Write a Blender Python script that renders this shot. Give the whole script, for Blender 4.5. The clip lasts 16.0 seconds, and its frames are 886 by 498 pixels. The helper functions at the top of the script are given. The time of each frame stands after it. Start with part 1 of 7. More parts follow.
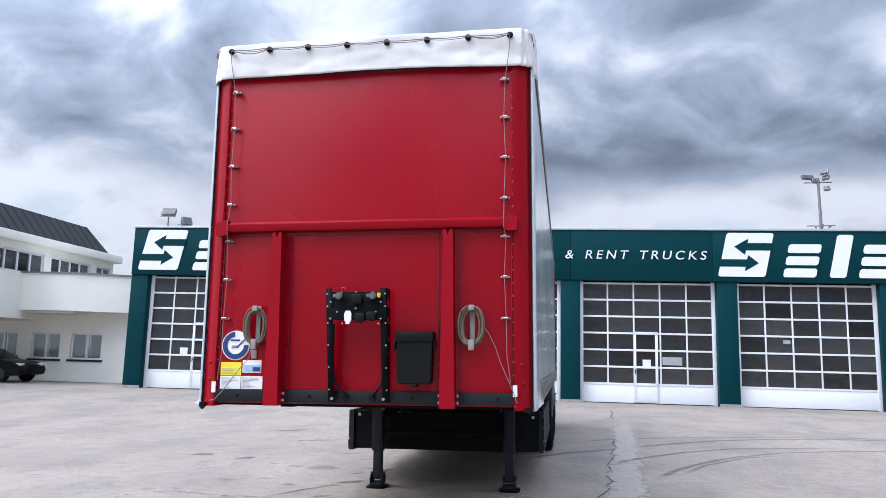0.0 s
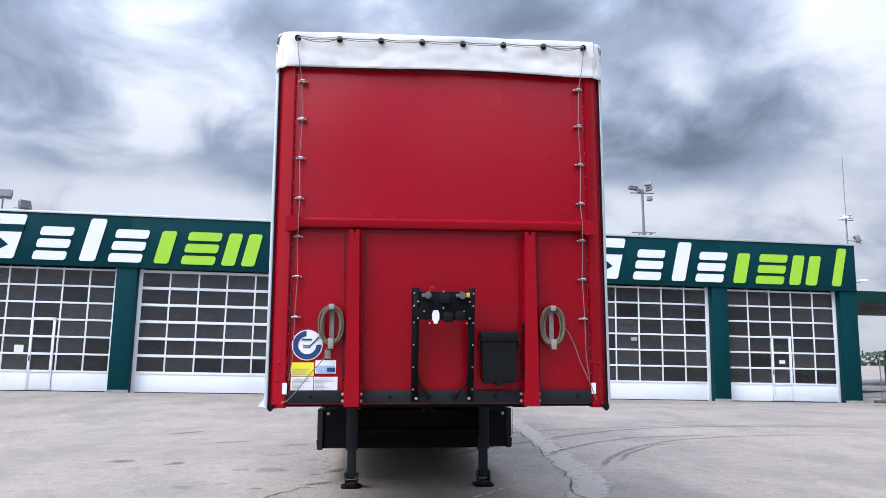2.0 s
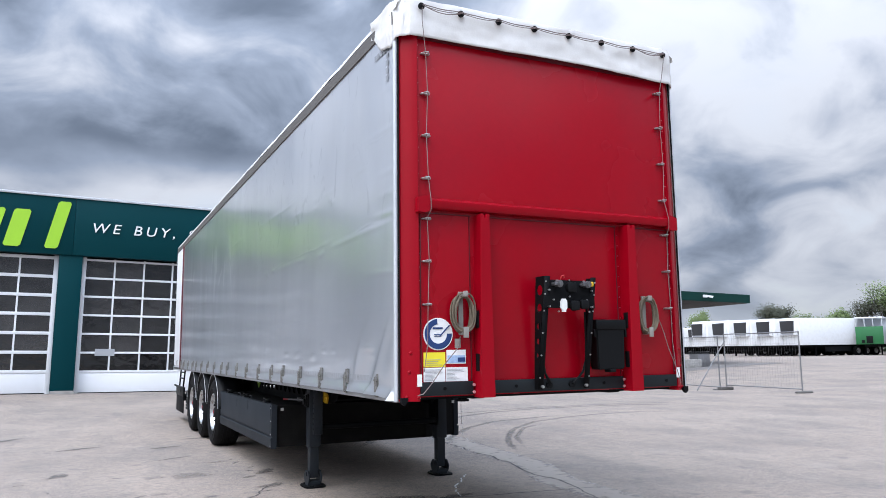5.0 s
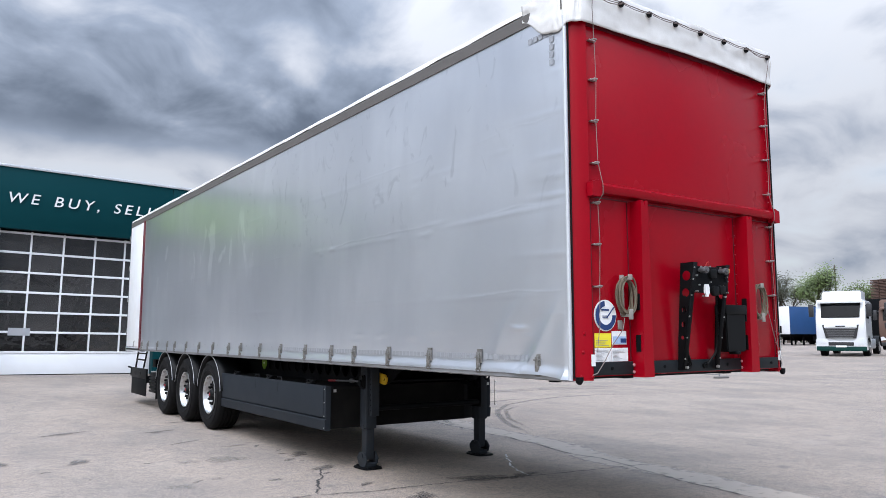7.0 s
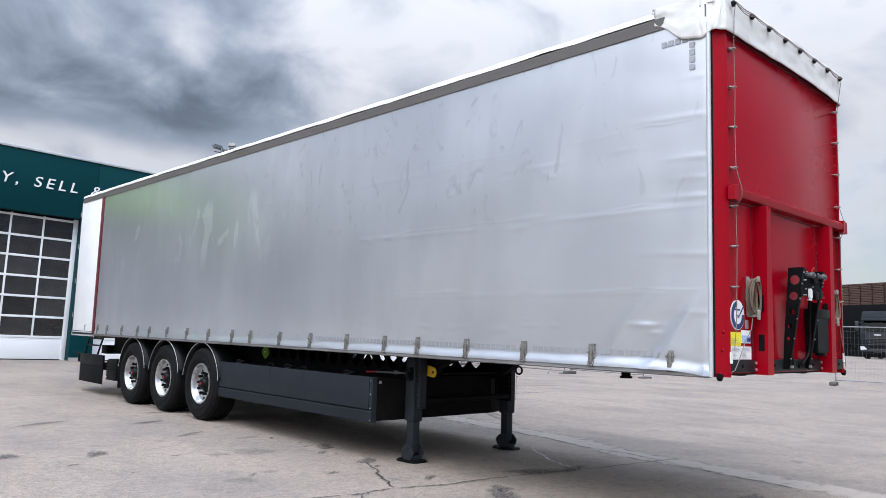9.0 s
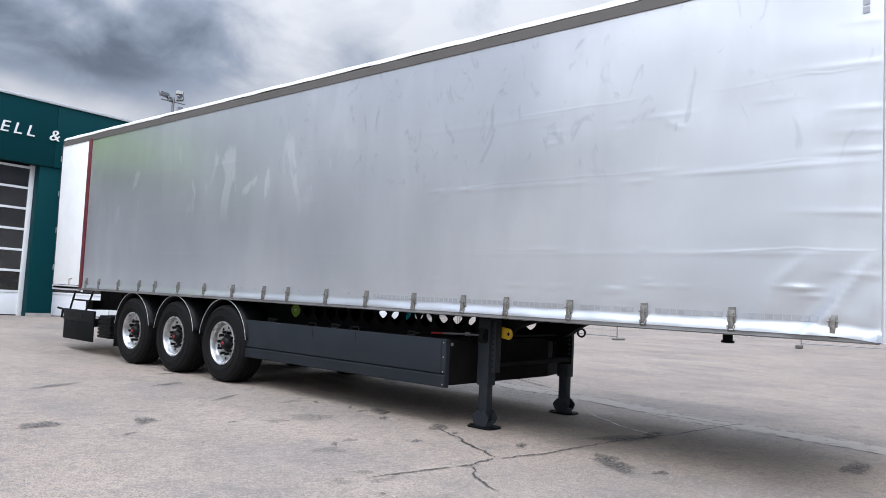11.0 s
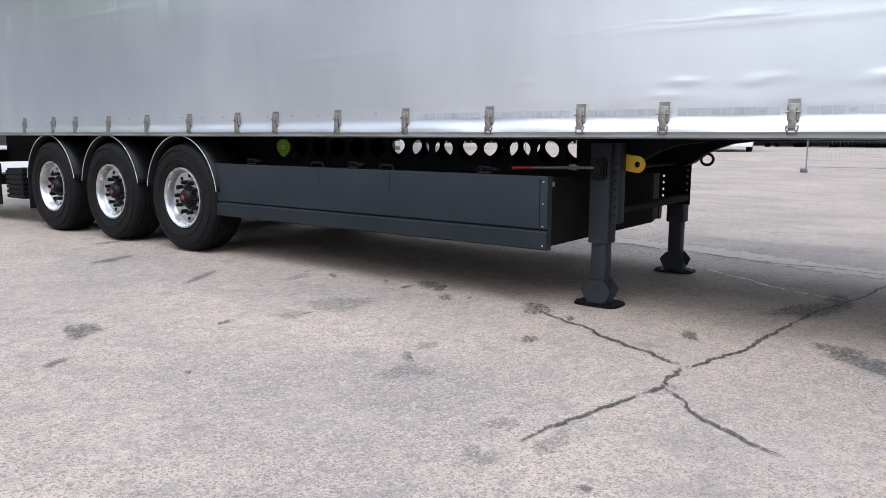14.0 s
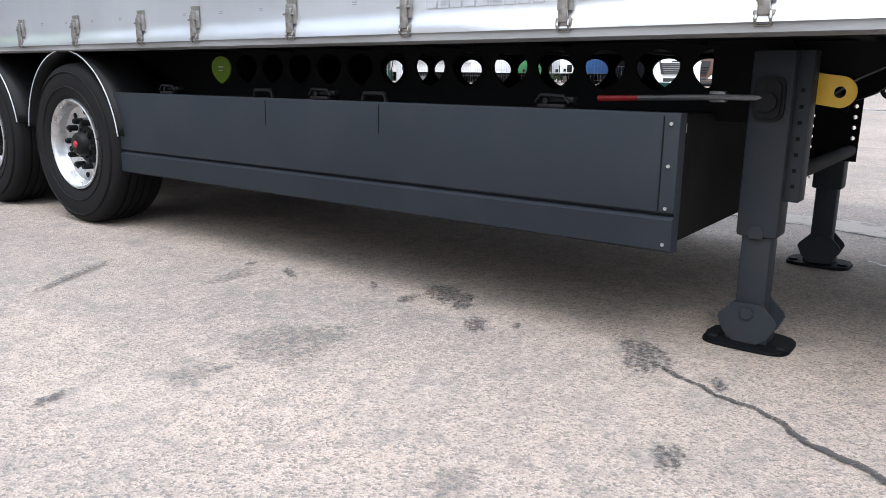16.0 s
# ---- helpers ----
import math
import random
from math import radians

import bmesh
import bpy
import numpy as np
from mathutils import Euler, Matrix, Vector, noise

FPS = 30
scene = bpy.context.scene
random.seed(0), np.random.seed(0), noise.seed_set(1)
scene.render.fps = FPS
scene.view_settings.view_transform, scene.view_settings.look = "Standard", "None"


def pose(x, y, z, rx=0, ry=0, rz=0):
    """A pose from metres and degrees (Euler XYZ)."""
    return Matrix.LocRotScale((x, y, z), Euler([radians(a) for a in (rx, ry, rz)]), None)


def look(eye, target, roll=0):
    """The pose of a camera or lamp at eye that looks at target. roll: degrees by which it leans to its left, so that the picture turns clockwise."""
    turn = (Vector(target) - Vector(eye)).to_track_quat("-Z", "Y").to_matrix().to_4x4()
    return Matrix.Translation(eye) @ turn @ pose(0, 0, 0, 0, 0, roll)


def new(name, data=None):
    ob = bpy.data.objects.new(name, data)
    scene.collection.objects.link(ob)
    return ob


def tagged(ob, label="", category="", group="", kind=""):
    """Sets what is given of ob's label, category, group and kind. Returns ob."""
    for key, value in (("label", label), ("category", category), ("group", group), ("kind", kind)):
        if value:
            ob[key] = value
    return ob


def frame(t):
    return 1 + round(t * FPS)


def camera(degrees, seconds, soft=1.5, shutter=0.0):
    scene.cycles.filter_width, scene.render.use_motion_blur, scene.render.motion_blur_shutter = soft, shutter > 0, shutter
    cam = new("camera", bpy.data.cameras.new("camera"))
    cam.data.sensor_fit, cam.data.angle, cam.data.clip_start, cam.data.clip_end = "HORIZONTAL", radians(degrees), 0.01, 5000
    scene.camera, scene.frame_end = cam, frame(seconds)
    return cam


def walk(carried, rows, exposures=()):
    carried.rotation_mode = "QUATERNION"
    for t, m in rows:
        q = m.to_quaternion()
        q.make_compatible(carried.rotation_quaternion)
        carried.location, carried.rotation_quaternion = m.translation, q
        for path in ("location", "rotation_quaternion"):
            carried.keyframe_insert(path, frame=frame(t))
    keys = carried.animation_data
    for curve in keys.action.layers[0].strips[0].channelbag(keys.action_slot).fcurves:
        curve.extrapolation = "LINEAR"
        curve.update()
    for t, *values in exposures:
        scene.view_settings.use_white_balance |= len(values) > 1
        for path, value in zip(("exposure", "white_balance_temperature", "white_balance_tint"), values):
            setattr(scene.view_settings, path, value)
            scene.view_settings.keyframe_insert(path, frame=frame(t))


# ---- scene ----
cam = camera(61.5, 16.0, soft=0.8)
PATH = [
    (0, (1.486, -5.395, 1.489), (1.17, -3.444, 1.795), 0.5),
    (0.5, (0.958, -5.491, 1.493), (0.761, -3.524, 1.8), 0.4),
    (1, (0.478, -5.539, 1.495), (0.399, -3.564, 1.798), 0.4),
    (1.5, (-0.027, -5.611, 1.515), (0.018, -3.634, 1.813), 0.2),
    (2, (-0.439, -5.553, 1.503), (-0.28, -3.581, 1.801), 0.1),
    (2.5, (-0.946, -5.52, 1.505), (-0.662, -3.562, 1.801), 0.2),
    (3, (-1.442, -5.406, 1.493), (-1.025, -3.472, 1.787), 0.1),
    (3.5, (-1.92, -5.275, 1.494), (-1.375, -3.372, 1.782), -0.0),
    (4, (-2.387, -5.115, 1.504), (-1.717, -3.252, 1.785), -0.2),
    (4.2, (-2.55, -5.018, 1.504), (-1.835, -3.171, 1.783), -0.3),
    (6.3, (-4.367, -4.052, 1.513), (-3.325, -2.363, 1.759), -0.6),
    (6.5, (-4.56, -3.917, 1.485), (-3.488, -2.245, 1.727), -0.4),
    (7, (-4.976, -3.701, 1.481), (-3.844, -2.069, 1.71), 0.0),
    (7.5, (-5.416, -3.448, 1.476), (-4.218, -1.861, 1.693), 0.5),
    (8, (-5.811, -3.119, 1.457), (-4.546, -1.584, 1.667), 1.0),
    (8.2, (-5.96, -3.013, 1.418), (-4.674, -1.497, 1.634), 1.2),
    (10.3, (-6.855, -1.499, 1.436), (-5.383, -0.157, 1.617), 2.2),
    (10.5, (-6.94, -1.366, 1.408), (-5.459, -0.033, 1.575), 2.3),
    (11, (-7.016, -1.0, 1.363), (-5.519, 0.321, 1.485), 2.6),
    (11.5, (-6.981, -0.618, 1.387), (-5.473, 0.693, 1.45), 2.7),
    (12, (-6.949, -0.174, 1.381), (-5.426, 1.123, 1.375), 2.7),
    (12.5, (-6.7, 0.342, 1.296), (-5.155, 1.608, 1.192), 2.6),
    (13, (-6.383, 0.806, 1.217), (-4.827, 2.044, 1.005), 1.7),
    (13.5, (-5.975, 1.234, 1.162), (-4.405, 2.441, 0.886), 0.8),
    (14, (-5.559, 1.61, 1.169), (-3.978, 2.798, 0.869), 0.2),
    (14.5, (-5.123, 2.005, 1.17), (-3.543, 3.19, 0.856), 0.2),
    (15, (-4.635, 2.373, 1.119), (-3.066, 3.564, 0.771), 0.3),
    (15.5, (-4.209, 2.754, 1.066), (-2.651, 3.944, 0.675), 0.4),
    (16, (-3.783, 3.114, 1.021), (-2.219, 4.276, 0.571), 0.6),
]
walk(cam, [(t, look(eye, target, roll)) for t, eye, target, roll in PATH],
     exposures=[(0, 0.13, 6300, 13), (4, 0.06, 6350, 12), (8, -0.07, 6550, 11), (11, -0.09, 6600, 11), (13.5, 0.05, 6650, 12), (15, 0.18, 6700, 12), (16, 0.40, 6750, 11)])


# ---- world and sun ----
world = bpy.data.worlds.new("overcast_sky")
scene.world = world
world.use_nodes = True
wn, wl = world.node_tree.nodes, world.node_tree.links
wn.clear()
SUN_ELEV, SUN_ROT = 58.0, 232.0


def wnode(kind, **sets):
    n = wn.new(kind)
    for k, v in sets.items():
        n.inputs[k].default_value = v
    return n


def wmath(op, a, b=None, c=None):
    n = wn.new("ShaderNodeMath")
    n.operation = op
    for i, v in enumerate((a, b, c)):
        if v is None:
            continue
        if isinstance(v, (int, float)):
            n.inputs[i].default_value = v
        else:
            wl.new(v, n.inputs[i])
    return n.outputs[0]


def wramp(fac, stops):
    n = wn.new("ShaderNodeValToRGB")
    el = n.color_ramp.elements
    while len(el) < len(stops):
        el.new(0.5)
    for e, (p, c) in zip(el, stops):
        e.position, e.color = p, (*c, 1)
    wl.new(fac, n.inputs[0])
    return n.outputs[0]


coords = wn.new("ShaderNodeTexCoord")
sep = wn.new("ShaderNodeSeparateXYZ")
wl.new(coords.outputs["Generated"], sep.inputs[0])
up = wmath("MAXIMUM", sep.outputs[2], 0.0)
den = wmath("ADD", up, 0.46)
comb = wn.new("ShaderNodeCombineXYZ")
wl.new(wmath("DIVIDE", sep.outputs[0], den), comb.inputs[0])
wl.new(wmath("DIVIDE", sep.outputs[1], den), comb.inputs[1])
comb.inputs[2].default_value = 3.7
big = wnode("ShaderNodeTexNoise", Scale=1.9, Detail=6.0, Roughness=0.48, Distortion=0.1)
wl.new(comb.outputs[0], big.inputs["Vector"])
fine = wnode("ShaderNodeTexNoise", Scale=5.4, Detail=7.0, Roughness=0.50, Distortion=0.5)
wl.new(comb.outputs[0], fine.inputs["Vector"])


def wstep(v, a, b):
    n = wn.new("ShaderNodeMapRange")
    n.interpolation_type = "SMOOTHSTEP"
    n.inputs[1].default_value, n.inputs[2].default_value = a, b
    wl.new(v, n.inputs[0])
    return n.outputs[0]


def towards(azimuth, elev=0.0):
    n = wn.new("ShaderNodeVectorMath")
    n.operation = "DOT_PRODUCT"
    wl.new(coords.outputs["Generated"], n.inputs[0])
    a, e = radians(azimuth), radians(elev)
    n.inputs[1].default_value = (math.sin(a) * math.cos(e), math.cos(a) * math.cos(e), math.sin(e))
    return wmath("MAXIMUM", n.outputs["Value"], 0.0)


cloud = wmath("ADD", wmath("MULTIPLY", big.outputs[0], 0.62), wmath("MULTIPLY_ADD", fine.outputs[0], 0.50, -0.062))
# a long dark shelf of cloud stands to the north over a bright strip above the horizon
ragged = wmath("ADD", up, wmath("MULTIPLY_ADD", fine.outputs[0], 0.16, -0.08))
facing = wstep(towards(-4), 0.66, 0.84)
shelf = wmath("MULTIPLY", wstep(ragged, 0.205, 0.265), wmath("SUBTRACT", 1.0, wstep(ragged, 0.26, 0.36)))
cloud = wmath("MULTIPLY_ADD", wmath("MULTIPLY", shelf, facing), -0.045, cloud)
strip_low = wmath("SUBTRACT", 1.0, wstep(ragged, 0.18, 0.25))
cloud = wmath("MULTIPLY_ADD", strip_low, wmath("MULTIPLY_ADD", facing, 0.125, 0.03), cloud)
# heads of the shelf, and the thin bright parts of the deck to the north-east and east
# bright patches at -103, -95 and -52 are added off view to brighten the curtain
for az_, el_, sharp, amount in ((35, 22, 40.0, 0.045), (-38, 22, 30.0, 0.075), (2, 27, 40.0, 0.065), (70, 14, 11.0, 0.205), (-103, 14, 3.0, 0.19), (-95, 3, 8.0, 0.09), (48, 16, 60.0, -0.05), (-14, 21, 60.0, -0.03), (-52, 12, 12.0, 0.06)):
    cloud = wmath("MULTIPLY_ADD", wmath("POWER", towards(az_, el_), sharp), amount, cloud)
shade = wramp(cloud, [(0.33, (0.150, 0.195, 0.270)), (0.42, (0.235, 0.295, 0.400)), (0.52, (0.45, 0.54, 0.70)), (0.61, (0.82, 0.89, 1.02)), (0.74, (1.22, 1.28, 1.38))])
hazeline = wmath("POWER", wmath("SUBTRACT", 1.0, wmath("MINIMUM", wmath("MULTIPLY", up, 6.5), 1.0)), 2.0)
mixh = wn.new("ShaderNodeMix")
mixh.data_type = "RGBA"
wl.new(hazeline, mixh.inputs[0])
wl.new(shade, mixh.inputs[6])
mixh.inputs[7].default_value = (0.80, 0.88, 0.99, 1)
sky = wn.new("ShaderNodeTexSky")
sky.sky_type, sky.sun_disc = "NISHITA", False
sky.sun_elevation, sky.sun_rotation = radians(SUN_ELEV), radians(SUN_ROT)
# an overcast sky grows brighter towards the zenith
grow = wmath("MULTIPLY_ADD", wmath("POWER", up, 2.0), 20.0, 5.7)
sun_dir = (math.sin(radians(SUN_ROT)) * math.cos(radians(SUN_ELEV)), math.cos(radians(SUN_ROT)) * math.cos(radians(SUN_ELEV)), math.sin(radians(SUN_ELEV)))
dot = wn.new("ShaderNodeVectorMath")
dot.operation = "DOT_PRODUCT"
wl.new(coords.outputs["Generated"], dot.inputs[0])
dot.inputs[1].default_value = sun_dir
# the cloud deck glows round the hidden sun
glow = wmath("MULTIPLY_ADD", wmath("POWER", wmath("MAXIMUM", dot.outputs["Value"], 0.0), 2.0), 2.1, 0.93)
grow = wmath("MULTIPLY", grow, glow)
scaled = wn.new("ShaderNodeVectorMath")
scaled.operation = "SCALE"
wl.new(mixh.outputs[2], scaled.inputs[0])
wl.new(grow, scaled.inputs["Scale"])
thin = wramp(cloud, [(0.66, (0, 0, 0)), (0.80, (0.5, 0.5, 0.5))])
mixs = wn.new("ShaderNodeMix")
mixs.data_type = "RGBA"
wl.new(thin, mixs.inputs[0])
wl.new(scaled.outputs[0], mixs.inputs[6])
wl.new(sky.outputs[0], mixs.inputs[7])
back = wnode("ShaderNodeBackground", Strength=0.115)
wl.new(mixs.outputs[2], back.inputs[0])
wl.new(back.outputs[0], wn.new("ShaderNodeOutputWorld").inputs[0])

sun = new("sun", bpy.data.lights.new("sun", "SUN"))
sun.data.energy, sun.data.angle, sun.data.color = 1.45, radians(28), (1.0, 0.97, 0.93)
az = radians(SUN_ROT)
sun.matrix_world = look((0, 0, 30), (-math.sin(az) * 20, -math.cos(az) * 20, 30 - 20 * math.tan(radians(SUN_ELEV))))


# ---- materials ----
def mat(name, color, rough=0.6, metal=0.0, var=0.12, scale=2.5, grain=60.0, bump=0.02, dirt=None, dirt_amount=0.0, coat=0.0, rvar=0.1, stretch=(1, 1, 1), piece=0.0, spec=0.5):
    """A painted or raw surface: two scales of tone, an optional dirt colour in patches, fine relief."""
    m = bpy.data.materials.new(name)
    m.use_nodes = True
    n, l = m.node_tree.nodes, m.node_tree.links
    b = n["Principled BSDF"]
    tc = n.new("ShaderNodeTexCoord")
    mp = n.new("ShaderNodeMapping")
    mp.inputs["Scale"].default_value = stretch
    l.new(tc.outputs["Object"], mp.inputs[0])

    def noi(s, d=4.0):
        x = n.new("ShaderNodeTexNoise")
        x.inputs["Scale"].default_value, x.inputs["Detail"].default_value = s, d
        l.new(mp.outputs[0], x.inputs["Vector"])
        return x.outputs[0]

    def mth(op, a, c, cl=False):
        x = n.new("ShaderNodeMath")
        x.operation, x.use_clamp = op, cl
        for i, v in enumerate((a, c)):
            if isinstance(v, (int, float)):
                x.inputs[i].default_value = v
            else:
                l.new(v, x.inputs[i])
        return x.outputs[0]

    large, small = noi(scale), noi(grain, 2.0)
    tone = mth("ADD", mth("MULTIPLY", large, 1.4), mth("MULTIPLY", small, 0.6))
    if piece:
        oi = n.new("ShaderNodeObjectInfo")
        tone = mth("ADD", tone, mth("MULTIPLY", mth("SUBTRACT", oi.outputs["Random"], 0.5), piece))
    fac = mth("ADD", mth("MULTIPLY", mth("SUBTRACT", tone, 1.0), 2 * var), 1.0)
    sc = n.new("ShaderNodeVectorMath")
    sc.operation = "SCALE"
    sc.inputs[0].default_value = color
    l.new(fac, sc.inputs["Scale"])
    out = sc.outputs[0]
    if dirt:
        mx = n.new("ShaderNodeMix")
        mx.data_type = "RGBA"
        l.new(mth("MULTIPLY", mth("MULTIPLY", mth("SUBTRACT", noi(scale * 1.7, 7.0), 0.46), 5.0, True), dirt_amount), mx.inputs[0])
        l.new(out, mx.inputs[6])
        mx.inputs[7].default_value = (*dirt, 1)
        out = mx.outputs[2]
    l.new(out, b.inputs["Base Color"])
    l.new(mth("ADD", mth("MULTIPLY", mth("SUBTRACT", large, 0.5), 2 * rvar), rough, True), b.inputs["Roughness"])
    b.inputs["Metallic"].default_value = metal
    b.inputs["Specular IOR Level"].default_value = spec
    b.inputs["Coat Weight"].default_value = coat
    b.inputs["Coat Roughness"].default_value = 0.12
    if bump:
        bp = n.new("ShaderNodeBump")
        bp.inputs["Strength"].default_value, bp.inputs["Distance"].default_value = 0.5, bump
        l.new(mth("ADD", mth("MULTIPLY", small, 0.3), large), bp.inputs["Height"])
        l.new(bp.outputs[0], b.inputs["Normal"])
    return m


M = {}
M["red"] = mat("red_paint", (0.285, 0.0008, 0.0080), 0.26, var=0.10, scale=0.9, grain=25, bump=0.0015, spec=0.20, dirt=(0.23, 0.005, 0.014), dirt_amount=0.3)
M["red_dark"] = mat("red_post_paint", (0.27, 0.0008, 0.0080), 0.3, var=0.12, scale=1.2, bump=0.001, spec=0.16)
M["maroon"] = mat("maroon_post", (0.095, 0.006, 0.012), 0.5, var=0.15, bump=0.001)
M["anthracite"] = mat("anthracite_paint", (0.0150, 0.0184, 0.0230), 0.55, spec=0.11, var=0.10, scale=1.4, bump=0.0008, dirt=(0.023, 0.026, 0.031), dirt_amount=0.4)
M["chassis"] = mat("chassis_black", (0.0035, 0.004, 0.0048), 0.65, spec=0.1, var=0.2, bump=0.001, dirt=(0.008, 0.0078, 0.0078), dirt_amount=0.4)
M["leg"] = mat("leg_paint", (0.0215, 0.0255, 0.0305), 0.55, spec=0.13, var=0.15, scale=4, bump=0.001, dirt=(0.026, 0.026, 0.027), dirt_amount=0.5)
M["plastic"] = mat("black_plastic", (0.005, 0.0055, 0.006), 0.5, spec=0.14, var=0.1, bump=0.0006)
M["rubber"] = mat("tyre_rubber", (0.0065, 0.0065, 0.007), 0.75, spec=0.12, var=0.25, scale=6, bump=0.002, dirt=(0.011, 0.0105, 0.010), dirt_amount=0.4)
M["steel_dark"] = mat("dull_steel", (0.16, 0.16, 0.165), 0.45, 0.7, var=0.2, scale=20, bump=0.0005)
M["lens_dark"] = mat("dark_lamp_lens", (0.06, 0.065, 0.07), 0.2, var=0.1, bump=0)
M["steel"] = mat("zinc_steel", (0.46, 0.46, 0.45), 0.38, 0.85, var=0.15, scale=14, bump=0.0008, dirt=(0.22, 0.2, 0.18), dirt_amount=0.4)
M["buckle"] = mat("worn_buckle_steel", (0.27, 0.262, 0.245), 0.42, 0.75, var=0.3, scale=25, bump=0.0008, dirt=(0.13, 0.115, 0.09), dirt_amount=0.6)
M["rim"] = mat("polished_rim", (0.53, 0.54, 0.55), 0.29, 0.92, var=0.14, scale=9, bump=0.0008, dirt=(0.20, 0.19, 0.18), dirt_amount=0.5)
M["yellow"] = mat("yellow_paint", (0.62, 0.38, 0.02), 0.42, var=0.12, scale=8, bump=0.0005)
M["sticker_yellow"] = mat("yellow_sticker", (0.80, 0.68, 0.03), 0.5, var=0.03, bump=0)
M["sticker_white"] = mat("white_sticker", (0.78, 0.78, 0.77), 0.45, var=0.04, bump=0)
M["sticker_blue"] = mat("blue_sticker", (0.010, 0.038, 0.14), 0.45, var=0.05, bump=0)
M["sticker_sky"] = mat("pale_blue_sticker", (0.33, 0.46, 0.66), 0.45, var=0.2, scale=40, bump=0)
M["print_grey"] = mat("grey_print", (0.33, 0.34, 0.36), 0.5, 0.4, var=0.05, bump=0)
M["green_badge"] = mat("green_badge", (0.17, 0.30, 0.02), 0.5, var=0.08, scale=12, bump=0)
M["tarp_white"] = mat("white_tarp", (0.69, 0.685, 0.665), 0.45, var=0.07, scale=3, grain=90, bump=0.004, dirt=(0.55, 0.53, 0.50), dirt_amount=0.5)
M["white_panel"] = mat("white_panel", (0.72, 0.735, 0.745), 0.42, var=0.03, bump=0.0008, dirt=(0.62, 0.62, 0.60), dirt_amount=0.3)
M["rail"] = mat("rail_taupe", (0.100, 0.092, 0.085), 0.55, var=0.12, bump=0.001)
M["rope"] = mat("rope_grey", (0.125, 0.10, 0.068), 0.8, var=0.25, scale=30, grain=220, bump=0.003)
M["cable"] = mat("grey_cable", (0.19, 0.15, 0.14), 0.6, var=0.1, bump=0)
M["hook"] = mat("grey_hook", (0.25, 0.235, 0.21), 0.55, var=0.1, bump=0.0005)
M["hub_red"] = mat("red_hub_cap", (0.26, 0.012, 0.02), 0.45, var=0.15, bump=0.0005)
M["teal"] = mat("teal_cladding", (0.0002, 0.035, 0.042), 0.5, spec=0.09, var=0.07, scale=0.6, bump=0.002)
M["teal_canopy"] = mat("canopy_green", (0.004, 0.036, 0.030), 0.55, spec=0.15, var=0.1, scale=0.6, bump=0.002)
M["sign_white"] = mat("sign_white", (0.77, 0.78, 0.78), 0.4, var=0.02, bump=0)
M["sign_green"] = mat("sign_green", (0.33, 0.61, 0.03), 0.4, var=0.03, bump=0)
M["door_white"] = mat("door_white", (0.77, 0.785, 0.80), 0.4, var=0.025, scale=1.2, bump=0.0008, dirt=(0.66, 0.66, 0.65), dirt_amount=0.15)
M["plaster"] = mat("white_render", (0.86, 0.84, 0.755), 0.85, var=0.025, scale=0.6, grain=45, bump=0.003, dirt=(0.66, 0.65, 0.61), dirt_amount=0.12)
M["roof_dark"] = mat("dark_sheet_roof", (0.026, 0.027, 0.029), 0.7, spec=0.2, var=0.15, scale=1.0, bump=0.002)
M["metal_light"] = mat("light_sheet_metal", (0.52, 0.54, 0.56), 0.4, 0.4, var=0.1, bump=0.001)
M["concrete"] = mat("concrete", (0.33, 0.32, 0.30), 0.9, var=0.15, scale=3, grain=80, bump=0.006, dirt=(0.18, 0.17, 0.16), dirt_amount=0.5)
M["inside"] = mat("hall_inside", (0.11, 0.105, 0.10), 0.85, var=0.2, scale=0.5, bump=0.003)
M["galv"] = mat("galvanised_tube", (0.22, 0.22, 0.225), 0.5, 0.6, var=0.2, scale=8, bump=0.0006)
M["cab_white"] = mat("white_truck_paint", (0.62, 0.635, 0.645), 0.3, var=0.03, bump=0, coat=0.4)
M["car_black"] = mat("black_car_paint", (0.003, 0.0035, 0.004), 0.3, var=0.1, bump=0, spec=0.15)
M["rivet"] = mat("pale_rivet", (0.55, 0.25, 0.26), 0.4, 0.2, var=0.1, bump=0)
M["box_dirty"] = mat("dusty_black_board", (0.0065, 0.0062, 0.006), 0.8, spec=0.1, var=0.4, scale=2.5, bump=0.001, dirt=(0.014, 0.0128, 0.0115), dirt_amount=0.5)
M["grip_red"] = mat("grip_red", (0.26, 0.012, 0.015), 0.5, var=0.1, bump=0)
M["kick"] = mat("kick_strip_grey", (0.011, 0.0135, 0.0155), 0.5, spec=0.2, var=0.12, bump=0.0006)
M["sill"] = mat("sill_aluminium", (0.30, 0.305, 0.31), 0.5, 0.45, var=0.2, scale=3, stretch=(1, 0.2, 3), bump=0.0008, dirt=(0.16, 0.155, 0.15), dirt_amount=0.5)
M["blind"] = mat("cream_blind", (0.82, 0.82, 0.75), 0.8, var=0.12, scale=1, stretch=(14, 1, 0.3), bump=0.002)
M["print_faint"] = mat("faint_print", (0.47, 0.485, 0.51), 0.45, 0.6, var=0.1, bump=0)
M["print_band"] = mat("band_print", (0.40, 0.415, 0.44), 0.45, 0.5, var=0.12, scale=9, bump=0)
M["soffit"] = mat("canopy_soffit", (0.085, 0.08, 0.075), 0.8, var=0.15, scale=0.8, bump=0.003)
# worn concrete tone with the canopy's shade mixed into the colour
M["forecourt"] = mat("forecourt_concrete_shaded", (0.170, 0.157, 0.146), 0.9, var=0.25, scale=0.7, grain=40, bump=0.004, dirt=(0.11, 0.10, 0.095), dirt_amount=0.5)
